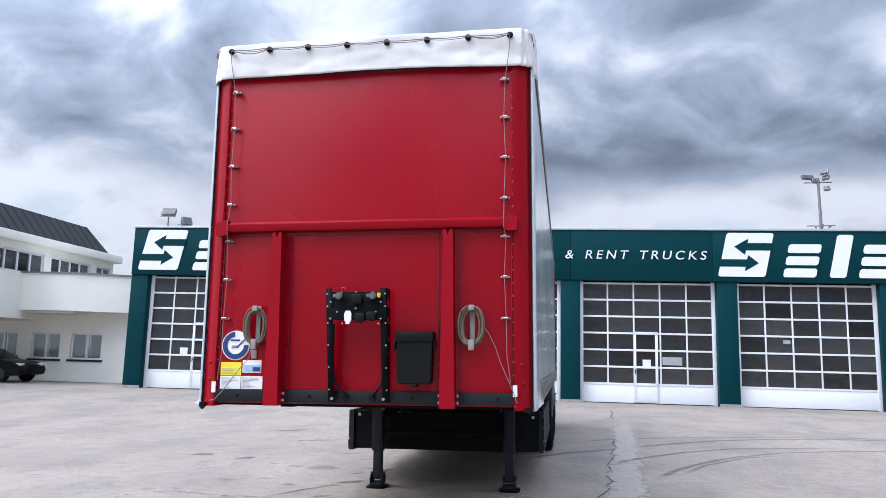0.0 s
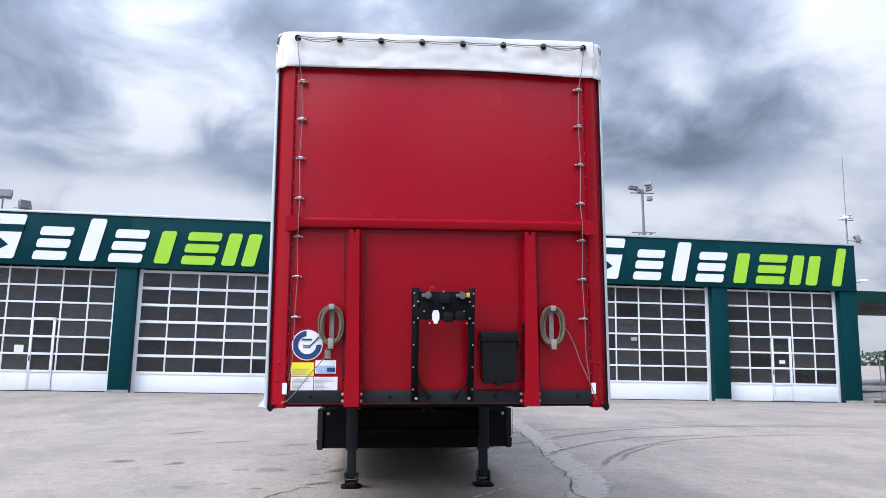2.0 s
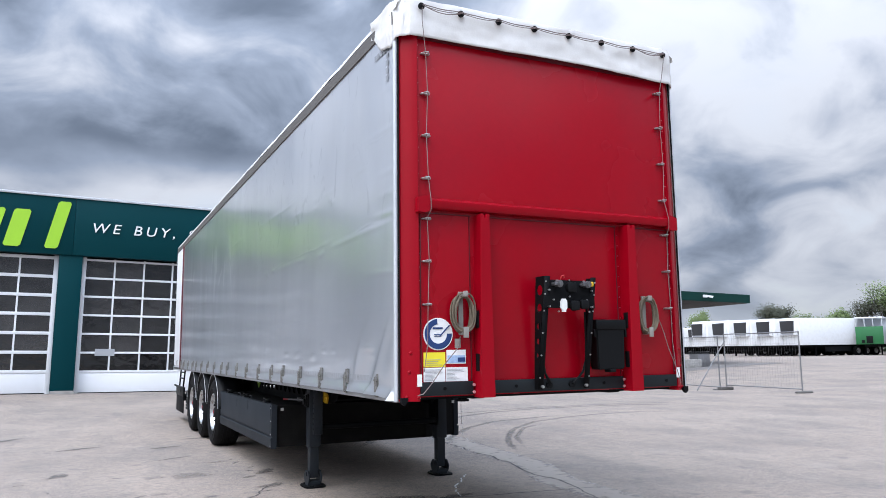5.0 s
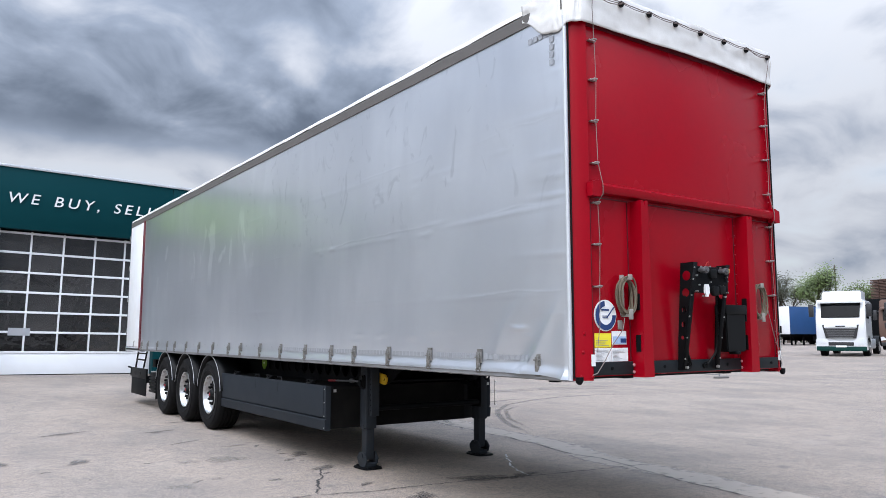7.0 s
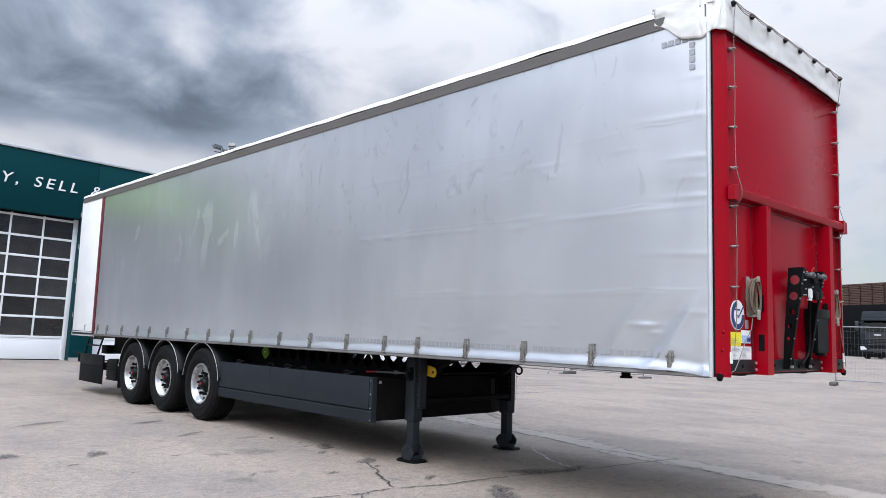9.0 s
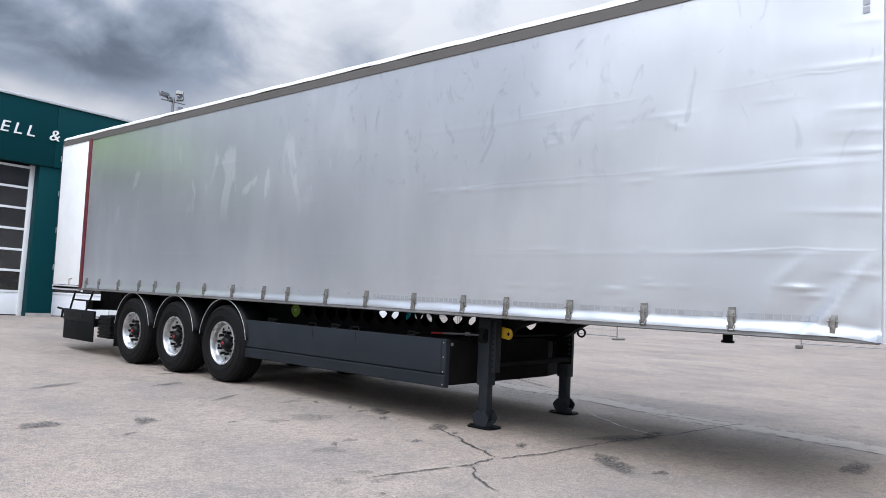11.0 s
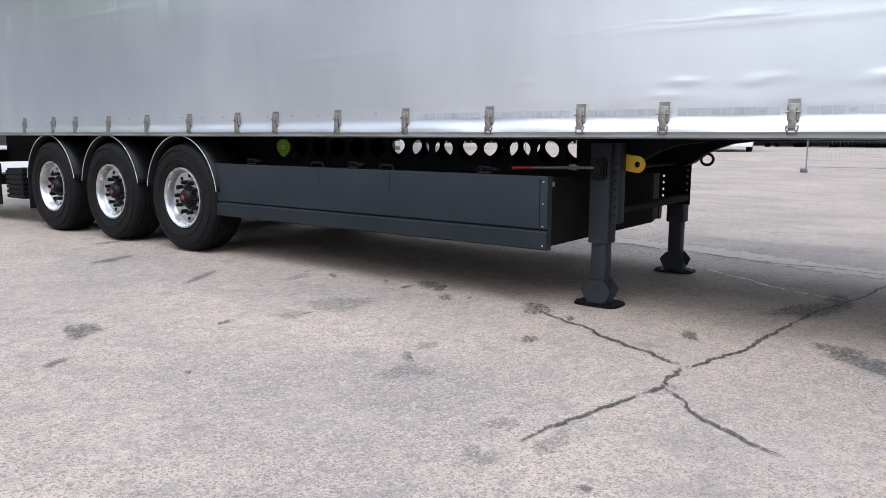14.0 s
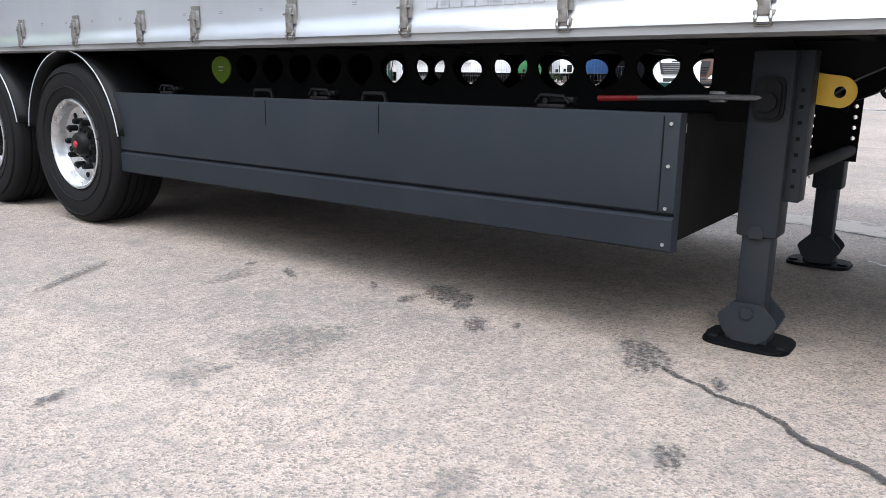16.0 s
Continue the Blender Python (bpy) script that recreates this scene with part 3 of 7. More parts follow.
def blob(name, x, y, rx, ry, material, lift, label, seed, turn=0.0):
    rnd = random.Random(seed)
    bm, ring = bmesh.new(), []
    layer = bm.verts.layers.float.new("fade")
    ph = [rnd.uniform(0, 6.28) for _ in range(5)]
    for k in range(36):
        a = k * math.tau / 36
        r = 1 + sum(0.22 / (i + 1) * math.sin((i + 2) * a + ph[i]) for i in range(5)) + rnd.uniform(-0.09, 0.09)
        dx, dy = rx * r * math.cos(a), ry * r * math.sin(a)
        c, s = math.cos(turn), math.sin(turn)
        px, py = x + dx * c - dy * s, y + dx * s + dy * c
        ring.append(bm.verts.new((px, py, ground_z(px, py) + lift)))
    hub = bm.verts.new((x, y, ground_z(x, y) + lift))
    inner = [bm.verts.new(hub.co.lerp(v.co, 0.55)) for v in ring]
    hub[layer] = 1.0
    for v in inner:
        v[layer] = 0.85
    for k in range(36):
        j = (k + 1) % 36
        bm.faces.new((hub, inner[k], inner[j]))
        bm.faces.new((inner[k], ring[k], ring[j], inner[j]))
    return part(name, bm, material, yard, label, smooth=False)


# pale repair strip across the yard, with a crack along its edge
ribbon("repair_strip", [(1.40, -1.5), (1.62, 0.5), (1.85, 2.8), (2.18, 3.9), (2.30, 5.0), (2.50, 8.1), (2.72, 11.0), (2.88, 14.6)], 0.50, M["strip"], 0.003, "pale repair strip", 0.12, 3, 0.25)
for k, (w, pts) in enumerate((
        (0.024, [(1.37, 0.48), (1.48, 1.38), (1.62, 1.86), (1.84, 2.75), (1.79, 3.2), (1.96, 4.0), (1.99, 4.25), (1.95, 4.4), (2.08, 4.75), (2.02, 5.3)]),
        (0.024, [(2.02, 5.45), (2.13, 5.75), (2.10, 6.3), (2.26, 7.4), (2.24, 7.7), (2.40, 8.8), (2.38, 9.4), (2.42, 10.1)]),
        (0.035, [(2.78, 15.2), (2.74, 16.2), (2.86, 17.2), (2.84, 18.5)]))):
    ribbon("crack", pts, w, M["crack"], 0.006, "dark crack along the repair strip", 1.0, 5 + 50 * k)
# crack star beside the landing leg
for k, (w, pts) in enumerate((
        (0.024, [(-3.20, 3.03), (-3.01, 3.0), (-2.78, 2.95), (-2.58, 2.89), (-2.39, 2.84)]),
        (0.036, [(-2.42, 2.85), (-2.26, 2.81), (-2.06, 2.82), (-1.88, 2.82)]),
        (0.026, [(-1.90, 2.82), (-1.66, 2.76), (-1.36, 2.68), (-0.92, 2.64), (-0.45, 2.58)]),
        (0.020, [(-0.5, 2.59), (-0.03, 2.53), (0.48, 2.39), (0.9, 2.31), (2.01, 2.18)]),
        (0.028, [(-1.86, 2.82), (-1.84, 2.90), (-1.75, 3.06), (-1.66, 3.25), (-1.58, 3.45), (-1.44, 3.61), (-1.39, 3.75), (-1.33, 3.90), (-1.25, 4.02)]),
        (0.022, [(-2.24, 2.80), (-2.36, 2.68), (-2.49, 2.59), (-2.58, 2.43), (-2.68, 2.29), (-2.74, 2.16)]),
        (0.020, [(-2.19, 2.82), (-2.22, 2.75), (-2.22, 2.68)]))):
    ribbon("crack", pts, w, M["crack"], 0.006 + 0.0004 * k, "dark branching crack", 0.95, 7 + k, 0.022)
ribbon("scratch", [(1.16, 3.78), (0.96, 3.50), (0.79, 3.23), (0.62, 3.02), (0.47, 2.66), (0.32, 2.28)], 0.032, M["chalk"], 0.006, "white scratch mark", 0.8, 11)
ribbon("scratch", [(-0.55, 3.42), (-0.62, 3.36), (-0.68, 3.36)], 0.05, M["chalk"], 0.006, "white scratch mark", 0.5, 12)
ribbon("scratch", [(0.06, 5.58), (0.0, 5.53), (0.08, 5.50)], 0.03, M["chalk"], 0.006, "white scratch mark", 0.6, 13)
# oil and damp stains
STAINS = ((-1.20, 4.08, 0.19, 0.10, 0.9), (-1.03, 5.13, 0.15, 0.12, 0.5), (-1.12, 4.98, 0.09, 0.05, 0.2), (-1.31, 4.78, 0.11, 0.05, 0.9), (-1.21, 5.23, 0.08, 0.04, 0.3), (-1.26, 5.97, 0.11, 0.03, 1.2),
          (-1.15, 5.49, 0.06, 0.02, 0.8), (-1.26, 6.28, 0.05, 0.02, 0.3), (-1.22, 4.63, 0.05, 0.015, 0.4), (-1.31, 3.77, 0.06, 0.03, 0.4), (-1.90, 3.73, 0.075, 0.05, 0.6), (-2.77, 5.41, 0.06, 0.035, 0.4),
          (-4.27, 6.17, 0.22, 0.14, 0.8), (-3.41, 5.90, 0.17, 0.12, 0.7), (-2.60, 4.07, 0.08, 0.035, 0.9), (-1.24, 3.02, 0.10, 0.06, 0.5), (-1.27, 2.03, 0.16, 0.24, -0.4),
          (-1.05, 2.25, 0.08, 0.18, -0.5), (-0.10, 2.60, 0.34, 0.16, -0.2), (0.35, 2.48, 0.22, 0.10, 0.1), (-1.22, 1.66, 0.08, 0.07, 0.3), (-3.44, 2.28, 0.045, 0.05, 0.3), (-3.37, 2.14, 0.03, 0.035, 0.3),
          (-3.40, 2.01, 0.04, 0.045, 0.2), (-3.46, 1.92, 0.03, 0.04, 0.1), (-3.42, 2.49, 0.025, 0.03, 0.1), (-3.40, 2.64, 0.025, 0.03, 0.6), (-3.48, 4.74, 0.02, 0.025, 0.0), (-1.97, 8.11, 0.30, 0.06, 0.4),
          (-1.30, 9.20, 0.30, 0.07, 0.2), (-1.99, 6.75, 0.26, 0.04, 0.5), (-3.82, 5.39, 0.07, 0.03, 0.6), (-2.1, 0.2, 0.25, 0.09, 0.4), (0.4, 0.6, 0.3, 0.12, 0.2), (-3.2, 8.6, 0.35, 0.08, 0.5), (-4.4, 10.5, 0.4, 0.12, 0.9))
for i, (x, y, rx, ry, tn) in enumerate(STAINS):
    blob("stain", x, y, rx * 1.35, ry * 1.35, M["stain"], 0.004 + 0.0002 * i, "dark oil stain", 30 + i, tn)
for i, (x, y, rx, ry, tn) in enumerate(((-3.08, 3.16, 0.10, 0.07, 0.2), (-3.40, 3.07, 0.10, 0.08, 0.4), (-3.12, 2.91, 0.13, 0.07, 0.1), (-2.37, 4.12, 0.12, 0.06, 0.3), (-1.50, 6.15, 0.16, 0.09, 0.2), (-2.36, 5.23, 0.11, 0.10, 0.5), (-1.95, 5.2, 0.3, 0.2, 0.4), (-2.8, 3.9, 0.16, 0.12, 0.1))):
    blob("faint_stain", x, y, rx * 1.3, ry * 1.3, M["faint"], 0.0035 + 0.0002 * i, "faint grey damp stain", 230 + i, tn)
ribbon("oil_trail", [(-3.36, 1.84), (-3.38, 1.76), (-3.40, 1.68), (-3.39, 1.55), (-3.33, 1.40), (-3.30, 1.2)], 0.05, M["crack"], 0.006, "dark broken oil trail", 1.0, 77, 0.02)

for i, (x, y, rx, ry, tn) in enumerate([(13.6, 23.2, 1.6, 0.25, 0.09), (17.0, 23.4, 1.8, 0.35, 0.12), (20.6, 23.0, 1.5, 0.5, 0.1), (18.4, 21.6, 1.2, 0.22, -0.1)]):
    blob("damp_patch", x, y, rx, ry, M["stain"], 0.006 + 0.0003 * i, "dark damp patch along the hall", 90 + i, tn)


# curved tyre marks east of the trailer
for i, (w, pts) in enumerate((
        (0.22, [(0.62, 6.4), (1.48, 7.65), (2.33, 8.4), (3.08, 9.3), (4.5, 10.5), (5.6, 11.05), (7.15, 11.4), (8.5, 11.35), (9.81, 11.15), (11.2, 10.4)]),
        (0.16, [(1.48, 9.3), (2.41, 10.3), (3.77, 10.95), (5.53, 11.4), (7.3, 11.75), (9.6, 11.6), (12.0, 11.0)]),
        (0.18, [(2.14, 5.96), (2.40, 6.85), (2.9, 7.5), (3.5, 8.25), (4.5, 9.05), (5.6, 9.35), (6.8, 9.5)]),
        (0.15, [(2.53, 4.8), (3.02, 5.9), (3.6, 6.9), (4.17, 7.65), (5.15, 8.55), (6.4, 9.1), (7.4, 9.3), (8.61, 9.31), (9.58, 8.7)]),
        (0.13, [(2.95, 5.26), (3.56, 6.58), (4.4, 7.7), (5.3, 8.3)]))):
    ribbon("tyre_mark", pts, w, M["skid"], 0.0025 + 0.0003 * i, "grey curved tyre mark", 0.15, 60 + i, 0.15)


# ---- the curtain-sided semi-trailer: front at y = 0, running back along +y ----
trailer = thing("semi_trailer", (0, 0, 0), "red-fronted curtain-sided semi-trailer with silver side curtains, standing on its landing legs", "trailer")
LENGTH = 13.84
SILL, TOP = 1.17, 3.87


rnd = random.Random(21)
CREASES = []
for k in range(16):
    cy, cz = rnd.uniform(0.6, 6.5), rnd.choice((1.80, 2.42, 2.44, 2.9)) + rnd.uniform(-0.06, 0.06)
    for j in range(rnd.choice((1, 1, 2, 4))):
        CREASES.append((cy + rnd.uniform(-0.08, 0.08), cz - 0.035 * j, rnd.uniform(0.08, 0.16) if j else rnd.uniform(0.10, 0.38), rnd.uniform(0.0014, 0.0034)))
for k in range(14):
    CREASES.append((rnd.uniform(0.3, 5.0), rnd.uniform(1.40, 1.56), rnd.uniform(0.10, 0.25), rnd.uniform(0.003, 0.006)))


def curtain_bulge(y, z):
    """Slack of the side curtain: broad billows, creases at the front edge, a crumpled hem."""
    k = (z - 1.2) / 2.65
    v = 0.016 * noise.noise(Vector((0.0, y * 0.55, z * 0.7))) * math.sin(math.pi * min(max(k, 0), 1))
    v += 0.007 * noise.noise(Vector((11.0, y * 1.5, z * 0.45))) * math.sin(math.pi * min(max(k, 0), 1))
    front = max(0.0, 1 - y / 1.1)
    v += 0.0025 * front * noise.noise(Vector((3.0, y * 2.0, z * 5.0)))
    v += 0.004 * max(0, 1 - y / 4.5) * noise.noise(Vector((5.0, y * 2.6, z * 2.6)))
    hem = max(0.0, 1 - (z - 1.18) / 0.28)
    v += hem * (0.007 * noise.noise(Vector((7.0, y * 2.2, z * 9.0))) + 0.0025 * noise.noise(Vector((9.0, y * 7.0, z * 14.0))))
    for z0, amp, ln in ((1.62, 0.012, 0.5), (2.05, 0.010, 0.8), (2.48, 0.014, 0.6), (2.62, 0.010, 0.45), (2.78, 0.012, 0.5), (3.10, 0.010, 0.9), (3.40, 0.008, 0.4)):
        v += 0.32 * amp * max(0.0, 1 - y / ln) * math.exp(-((z - z0 - 0.05 * y) / 0.022) ** 2)
    for z0 in (1.78, 2.42, 3.06):
        v += 0.0035 * max(0.0, noise.noise(Vector((z0, y * 0.9, 0.3))) + 0.15) * math.exp(-((z - z0) / 0.02) ** 2)
    for y0, z0, ln, amp in CREASES:
        if abs(y - y0) < ln and abs(z - z0) < 0.09:
            w = 1 - abs(y - y0) / ln
            v += amp * w * w * math.exp(-((z - z0 - 0.08 * (y - y0) ** 2) / 0.016) ** 2)
    if z < 1.30:
        v += 0.024 * smooth01(0.0, 1.0, (1.285 - z) / 0.09)
    corner = max(0.0, 1 - y / 1.1) * max(0.0, 1 - (z - 1.2) / 0.6)
    fold = 1 - abs(math.sin(6.5 * (y * 1.1 + z) + 1.2 * noise.noise(Vector((2.0, y * 2, z * 2)))))
    return v + corner * (0.020 * math.sin(9 * (y + z)) + 0.065 * fold * fold)


BUCKLES = (0.39, 1.095, 1.815, 2.525, 3.22, 3.75, 4.43, 5.165, 5.86, 6.60, 7.105, 7.82, 8.53, 9.25, 9.95, 10.45, 11.16, 11.88, 12.38)


def buckle_mesh():
    bm = bmesh.new()
    prism(bm, [(-0.018, 1.335), (0.018, 1.335), (0.021, 1.368), (-0.021, 1.368)], "x", -0.012, 0.0)
    box(bm, -0.020, 0.0, -0.021, 0.021, 1.255, 1.345, 0.004)
    box(bm, -0.034, -0.018, -0.013, 0.013, 1.215, 1.325, 0.004)
    box(bm, -0.022, -0.004, -0.024, 0.024, 1.200, 1.232, 0.004)
    cyl(bm, (-0.026, -0.026, 1.30), (-0.026, 0.026, 1.30), 0.006, 8)
    tube(bm, [(-0.02, -0.014, 1.225), (-0.03, -0.016, 1.205), (-0.016, -0.016, 1.185), (-0.016, 0.016, 1.185), (-0.03, 0.016, 1.205), (-0.02, 0.014, 1.225)], 0.004, 6)
    for v in bm.verts:
        v.co.y *= 1.4
    return mesh_of("buckle", bm, M["buckle"])


BUCKLE = buckle_mesh()


def side(s):
    """One long side: s is -1 for the west side, 1 for the east side."""
    n_y, n_z = (400, 170) if s < 0 else (80, 16)

    def f(u, v):
        y, z = 0.085 + u * 12.48, 1.195 + v * (TOP - 1.195)
        if u == 0 or u == 1:
            d = 0.0
        else:
            d = curtain_bulge(y, z)
        drop = -0.035 * max(0.0, 1 - y / 0.35) * (1 - v) ** 8
        return (s * (1.283 + d), y, z + drop)
    bm = bmesh.new()
    grid(bm, f, n_y, n_z)
    curtain = part("side_curtain", bm, M["curtain"], trailer, "silver-grey PVC side curtain with creases and smudges")
    # edge pole, sill and cant rail
    bm = bmesh.new()
    cyl(bm, (s * 1.277, 0.082, 1.165), (s * 1.277, 0.082, 3.80), 0.017, 12)
    part("curtain_pole", bm, M["metal_light"], trailer, "pale aluminium curtain pole")
    bm = bmesh.new()
    prism(bm, [(s * 1.295, SILL - 0.005), (s * 1.295, SILL + 0.03), (s * 1.265, SILL + 0.045), (s * 1.20, SILL + 0.045), (s * 1.20, SILL - 0.014), (s * 1.27, SILL - 0.014)], "y", 0.12, LENGTH - 0.02)
    part("side_sill", bm, M["sill"], trailer, "grey aluminium side sill")
    bm = bmesh.new()
    prism(bm, [(s * 1.295, TOP - 0.02), (s * 1.298, TOP + 0.075), (s * 1.26, TOP + 0.09), (s * 1.20, TOP + 0.09), (s * 1.20, TOP - 0.02)], "y", 0.09, LENGTH - 0.05)
    part("roof_rail", bm, M["rail"], trailer, "taupe roof rail")
    for y in BUCKLES:
        ob = part("buckle", BUCKLE, None, trailer)
        ob.matrix_local = pose(s * 1.285, y, 0, 0, 0, 0 if s < 0 else 180)
    # the printed band above the hem
    bm = bmesh.new()
    y, k, ticks = 0.30, 0, []
    while y < 5.1:
        near = min(abs(y + 0.025 - b) for b in BUCKLES)
        if near > 0.07:
            vs = [bm.verts.new((s * (1.2875 + curtain_bulge(a, c)), a, c)) for a, c in ((y, 1.290), (y + 0.053, 1.290), (y + 0.053, 1.330), (y, 1.330))]
            bm.faces.new(vs)
            k += 1
            if k % 9 in (2, 6):
                for zt in (1.302, 1.312):
                    ticks.append([(s * (1.2895 + curtain_bulge(a, c)), a, c) for a, c in ((y + 0.012, zt), (y + 0.040, zt), (y + 0.040, zt + 0.005), (y + 0.012, zt + 0.005))])
        y += 0.062
    while y < 12.2:
        if min(abs(y + 0.03 - b) for b in BUCKLES) > 0.09:
            for zt in (1.322, 1.332):
                ticks.append([(s * (1.2895 + curtain_bulge(a, c)), a, c) for a, c in ((y, zt), (y + 0.028, zt), (y + 0.028, zt + 0.005), (y, zt + 0.005))])
        y += 0.31
    tagged(part("printed_band", bm, M["print_band"], curtain, "row of small grey printed squares"), kind="stuff")
    bm = bmesh.new()
    for quad in ticks:
        bm.faces.new([bm.verts.new(p) for p in quad])
    tagged(part("printed_ticks", bm, M["print_grey"], curtain, "short dark printed dashes"), kind="stuff")
    # rear corner: maroon post, then a white fixed panel
    boxpart("rear_post", (min(s * 1.245, s * 1.30), max(s * 1.245, s * 1.30), 12.57, 12.69, SILL, TOP + 0.02), M["maroon"], trailer, "maroon rear post", 0.008)
    bm = bmesh.new()
    box(bm, min(s * 1.255, s * 1.288), max(s * 1.255, s * 1.288), 12.69, LENGTH, 1.235, TOP + 0.01, 0.004)
    panel = part("rear_side_panel", bm, M["white_panel"], trailer, "smooth white rear side panel")
    bm = bmesh.new()
    tube(bm, [(s * 1.30, 13.1, 1.22), (s * 1.305, 13.1, 1.33), (s * 1.305, 13.09, 1.345), (s * 1.305, 12.98, 1.35)], 0.008)
    part("handle", bm, M["steel"], panel)
    boxpart("rear_sill", (min(s * 1.25, s * 1.295), max(s * 1.25, s * 1.295), 12.69, LENGTH + 0.02, 1.135, 1.225), M["metal_light"], trailer, "", 0.006)


side(-1)
side(1)
bm = bmesh.new()
for s in (-1, 1):
    box(bm, s * 1.27 - 0.022, s * 1.27 + 0.022, LENGTH - 0.004, LENGTH + 0.025, 1.14, TOP + 0.03, 0.005)
box(bm, -1.29, 1.29, LENGTH - 0.004, LENGTH + 0.025, TOP + 0.03, TOP + 0.10, 0.005)
part("rear_frame", bm, M["leg"], trailer, "dark grey rear frame")
for z in (1.55, 2.25, 2.95, 3.62):
    for s in (-1, 1):
        boxpart("hinge", (s * 1.275 - 0.025, s * 1.275 + 0.025, LENGTH + 0.02, LENGTH + 0.05, z - 0.05, z + 0.05), M["steel"], trailer, "", 0.006)

# printed tick boxes at the front top corner of the west curtain
bm = bmesh.new()
cells_yz = [(0.185 + 0.058 * i, 3.695) for i in range(5)] + [(0.185, 3.695 - 0.058 * i) for i in range(1, 5)]
for y0, z0 in cells_yz:
    grid(bm, lambda u, v: (-(1.2895 + curtain_bulge(y0 + 0.044 * u, z0 + 0.044 * v)), y0 + 0.044 * u, z0 + 0.044 * v), 1, 1)
tagged(part("printed_table", bm, M["print_grey"], trailer, "faded grey printed table"), kind="stuff")

# roof and rear doors
bm = bmesh.new()
prof = [(-1.292, 3.955), (-1.285, 3.99), (-1.25, 4.018), (-0.9, 4.03), (0, 4.035), (0.9, 4.03), (1.25, 4.018), (1.285, 3.99), (1.292, 3.955)]
grid(bm, lambda u, v: (prof[round(v * 8)][0], 0.02 + u * (LENGTH - 0.04), prof[round(v * 8)][1] + 0.008 * noise.noise(Vector((v * 3, u * 34, 1.5))) + 0.005 * abs(math.sin(u * 34))), 170, 8)
part("roof_tarp", bm, M["tarp_white"], trailer, "white roof tarpaulin")
for x0, x1 in ((-1.27, -0.005), (0.005, 1.27)):
    boxpart("rear_door", (x0, x1, LENGTH - 0.05, LENGTH, 1.235, 3.88), M["white_panel"], trailer, "white rear door", 0.006)

# front wall
boxpart("headboard", (-1.16, 1.16, 0.022, 0.07, 1.19, 3.96), M["red"], trailer, "red painted headboard sheet", 0.004)
for s in (-1, 1):
    bm = bmesh.new()
    prism(bm, [(s * 1.255, 0.14), (s * 1.262, 0.088), (s * 1.250, 0.068), (s * 1.150, 0.002), (s * 1.132, 0.000), (s * 1.130, 0.03), (s * 1.14, 0.14)], "z", 1.165, 3.95)
    bmesh.ops.bevel(bm, geom=[e for e in bm.edges if abs(e.verts[0].co.z - e.verts[1].co.z) > 1], offset=0.006, segments=2, affect="EDGES")
    part("corner_post", bm, M["red_dark"], trailer, "red folded corner post")
    bm = bmesh.new()
    prism(bm, [(s * 1.262, 1.19), (s * 1.262, 1.155), (s * 1.240, 1.138), (s * 1.215, 1.165), (s * 1.215, 1.19)], "y", 0.02, 0.05)
    part("corner_tip", bm, M["chassis"], trailer)
    boxpart("white_tag", (s * 1.14 - 0.016, s * 1.14 + 0.016, -0.008, 0.0, 1.265, 1.345), M["sticker_white"], trailer)
    # thin black strip standing in for the shaded gap between pole and post
    boxpart("post_seal", (min(s * 1.256, s * 1.266), max(s * 1.256, s * 1.266), 0.058, 0.067, 1.18, 3.80), M["rubber"], trailer)
    # bolts
    for z, x in ((1.49, 1.19), (1.36, 1.20), (1.19, 1.215), (1.19, 1.145)):
        bm = bmesh.new()
        bmesh.ops.create_uvsphere(bm, u_segments=10, v_segments=6, radius=0.013, matrix=pose(s * x, max(0.0, (x - 1.15) * 0.66), z) @ Matrix.Diagonal((1, 0.7, 1, 1)))
        part("bolt", bm, M["red_dark"], trailer)

# cross beam with pierced end plates, and two channel stiffeners
bm = bmesh.new()
prism(bm, [(0.022, 2.485), (-0.045, 2.490), (-0.055, 2.505), (-0.055, 2.545), (-0.035, 2.562), (0.022, 2.575)], "x", -1.09, 1.09)
beam = part("cross_beam", bm, M["red_dark"], trailer, "red folded cross beam")
for s in (-1, 1):
    bm = bmesh.new()
    prism(bm, [(s * 1.07, 2.47), (s * 1.07, 2.58), (s * 1.10, 2.58), (s * 1.165, 2.56), (s * 1.165, 2.46), (s * 1.11, 2.455)], "y", -0.058, -0.004)
    part("end_plate", bm, M["red_dark"], beam)
for xc in (-0.655, 0.660):
    bm = bmesh.new()
    outline = [(xc - 0.036, 2.47), (xc - 0.015, 2.47), (xc, 2.43), (xc + 0.015, 2.47), (xc + 0.036, 2.47), (xc + 0.055, 1.178), (xc - 0.055, 1.178)]
    prism(bm, outline, "y", -0.085, 0.022)
    part("stiffener", bm, M["red_dark"], trailer, "red channel stiffener with a notched top")
    for dx in (-0.068, 0.068):
        for z in (1.215, 1.265):
            bm = bmesh.new()
            cyl(bm, (xc + dx, 0.022, z), (xc + dx, -0.006, z), 0.011, 8)
            part("bolt", bm, M["rivet"], trailer)
    for dx in (-0.052,):
        for z in (1.36, 1.66):
            bm = bmesh.new()
            box(bm, xc + dx - 0.008, xc + dx + 0.002, -0.06, -0.02, z, z + 0.12)
            part("slot", bm, M["chassis"], trailer)
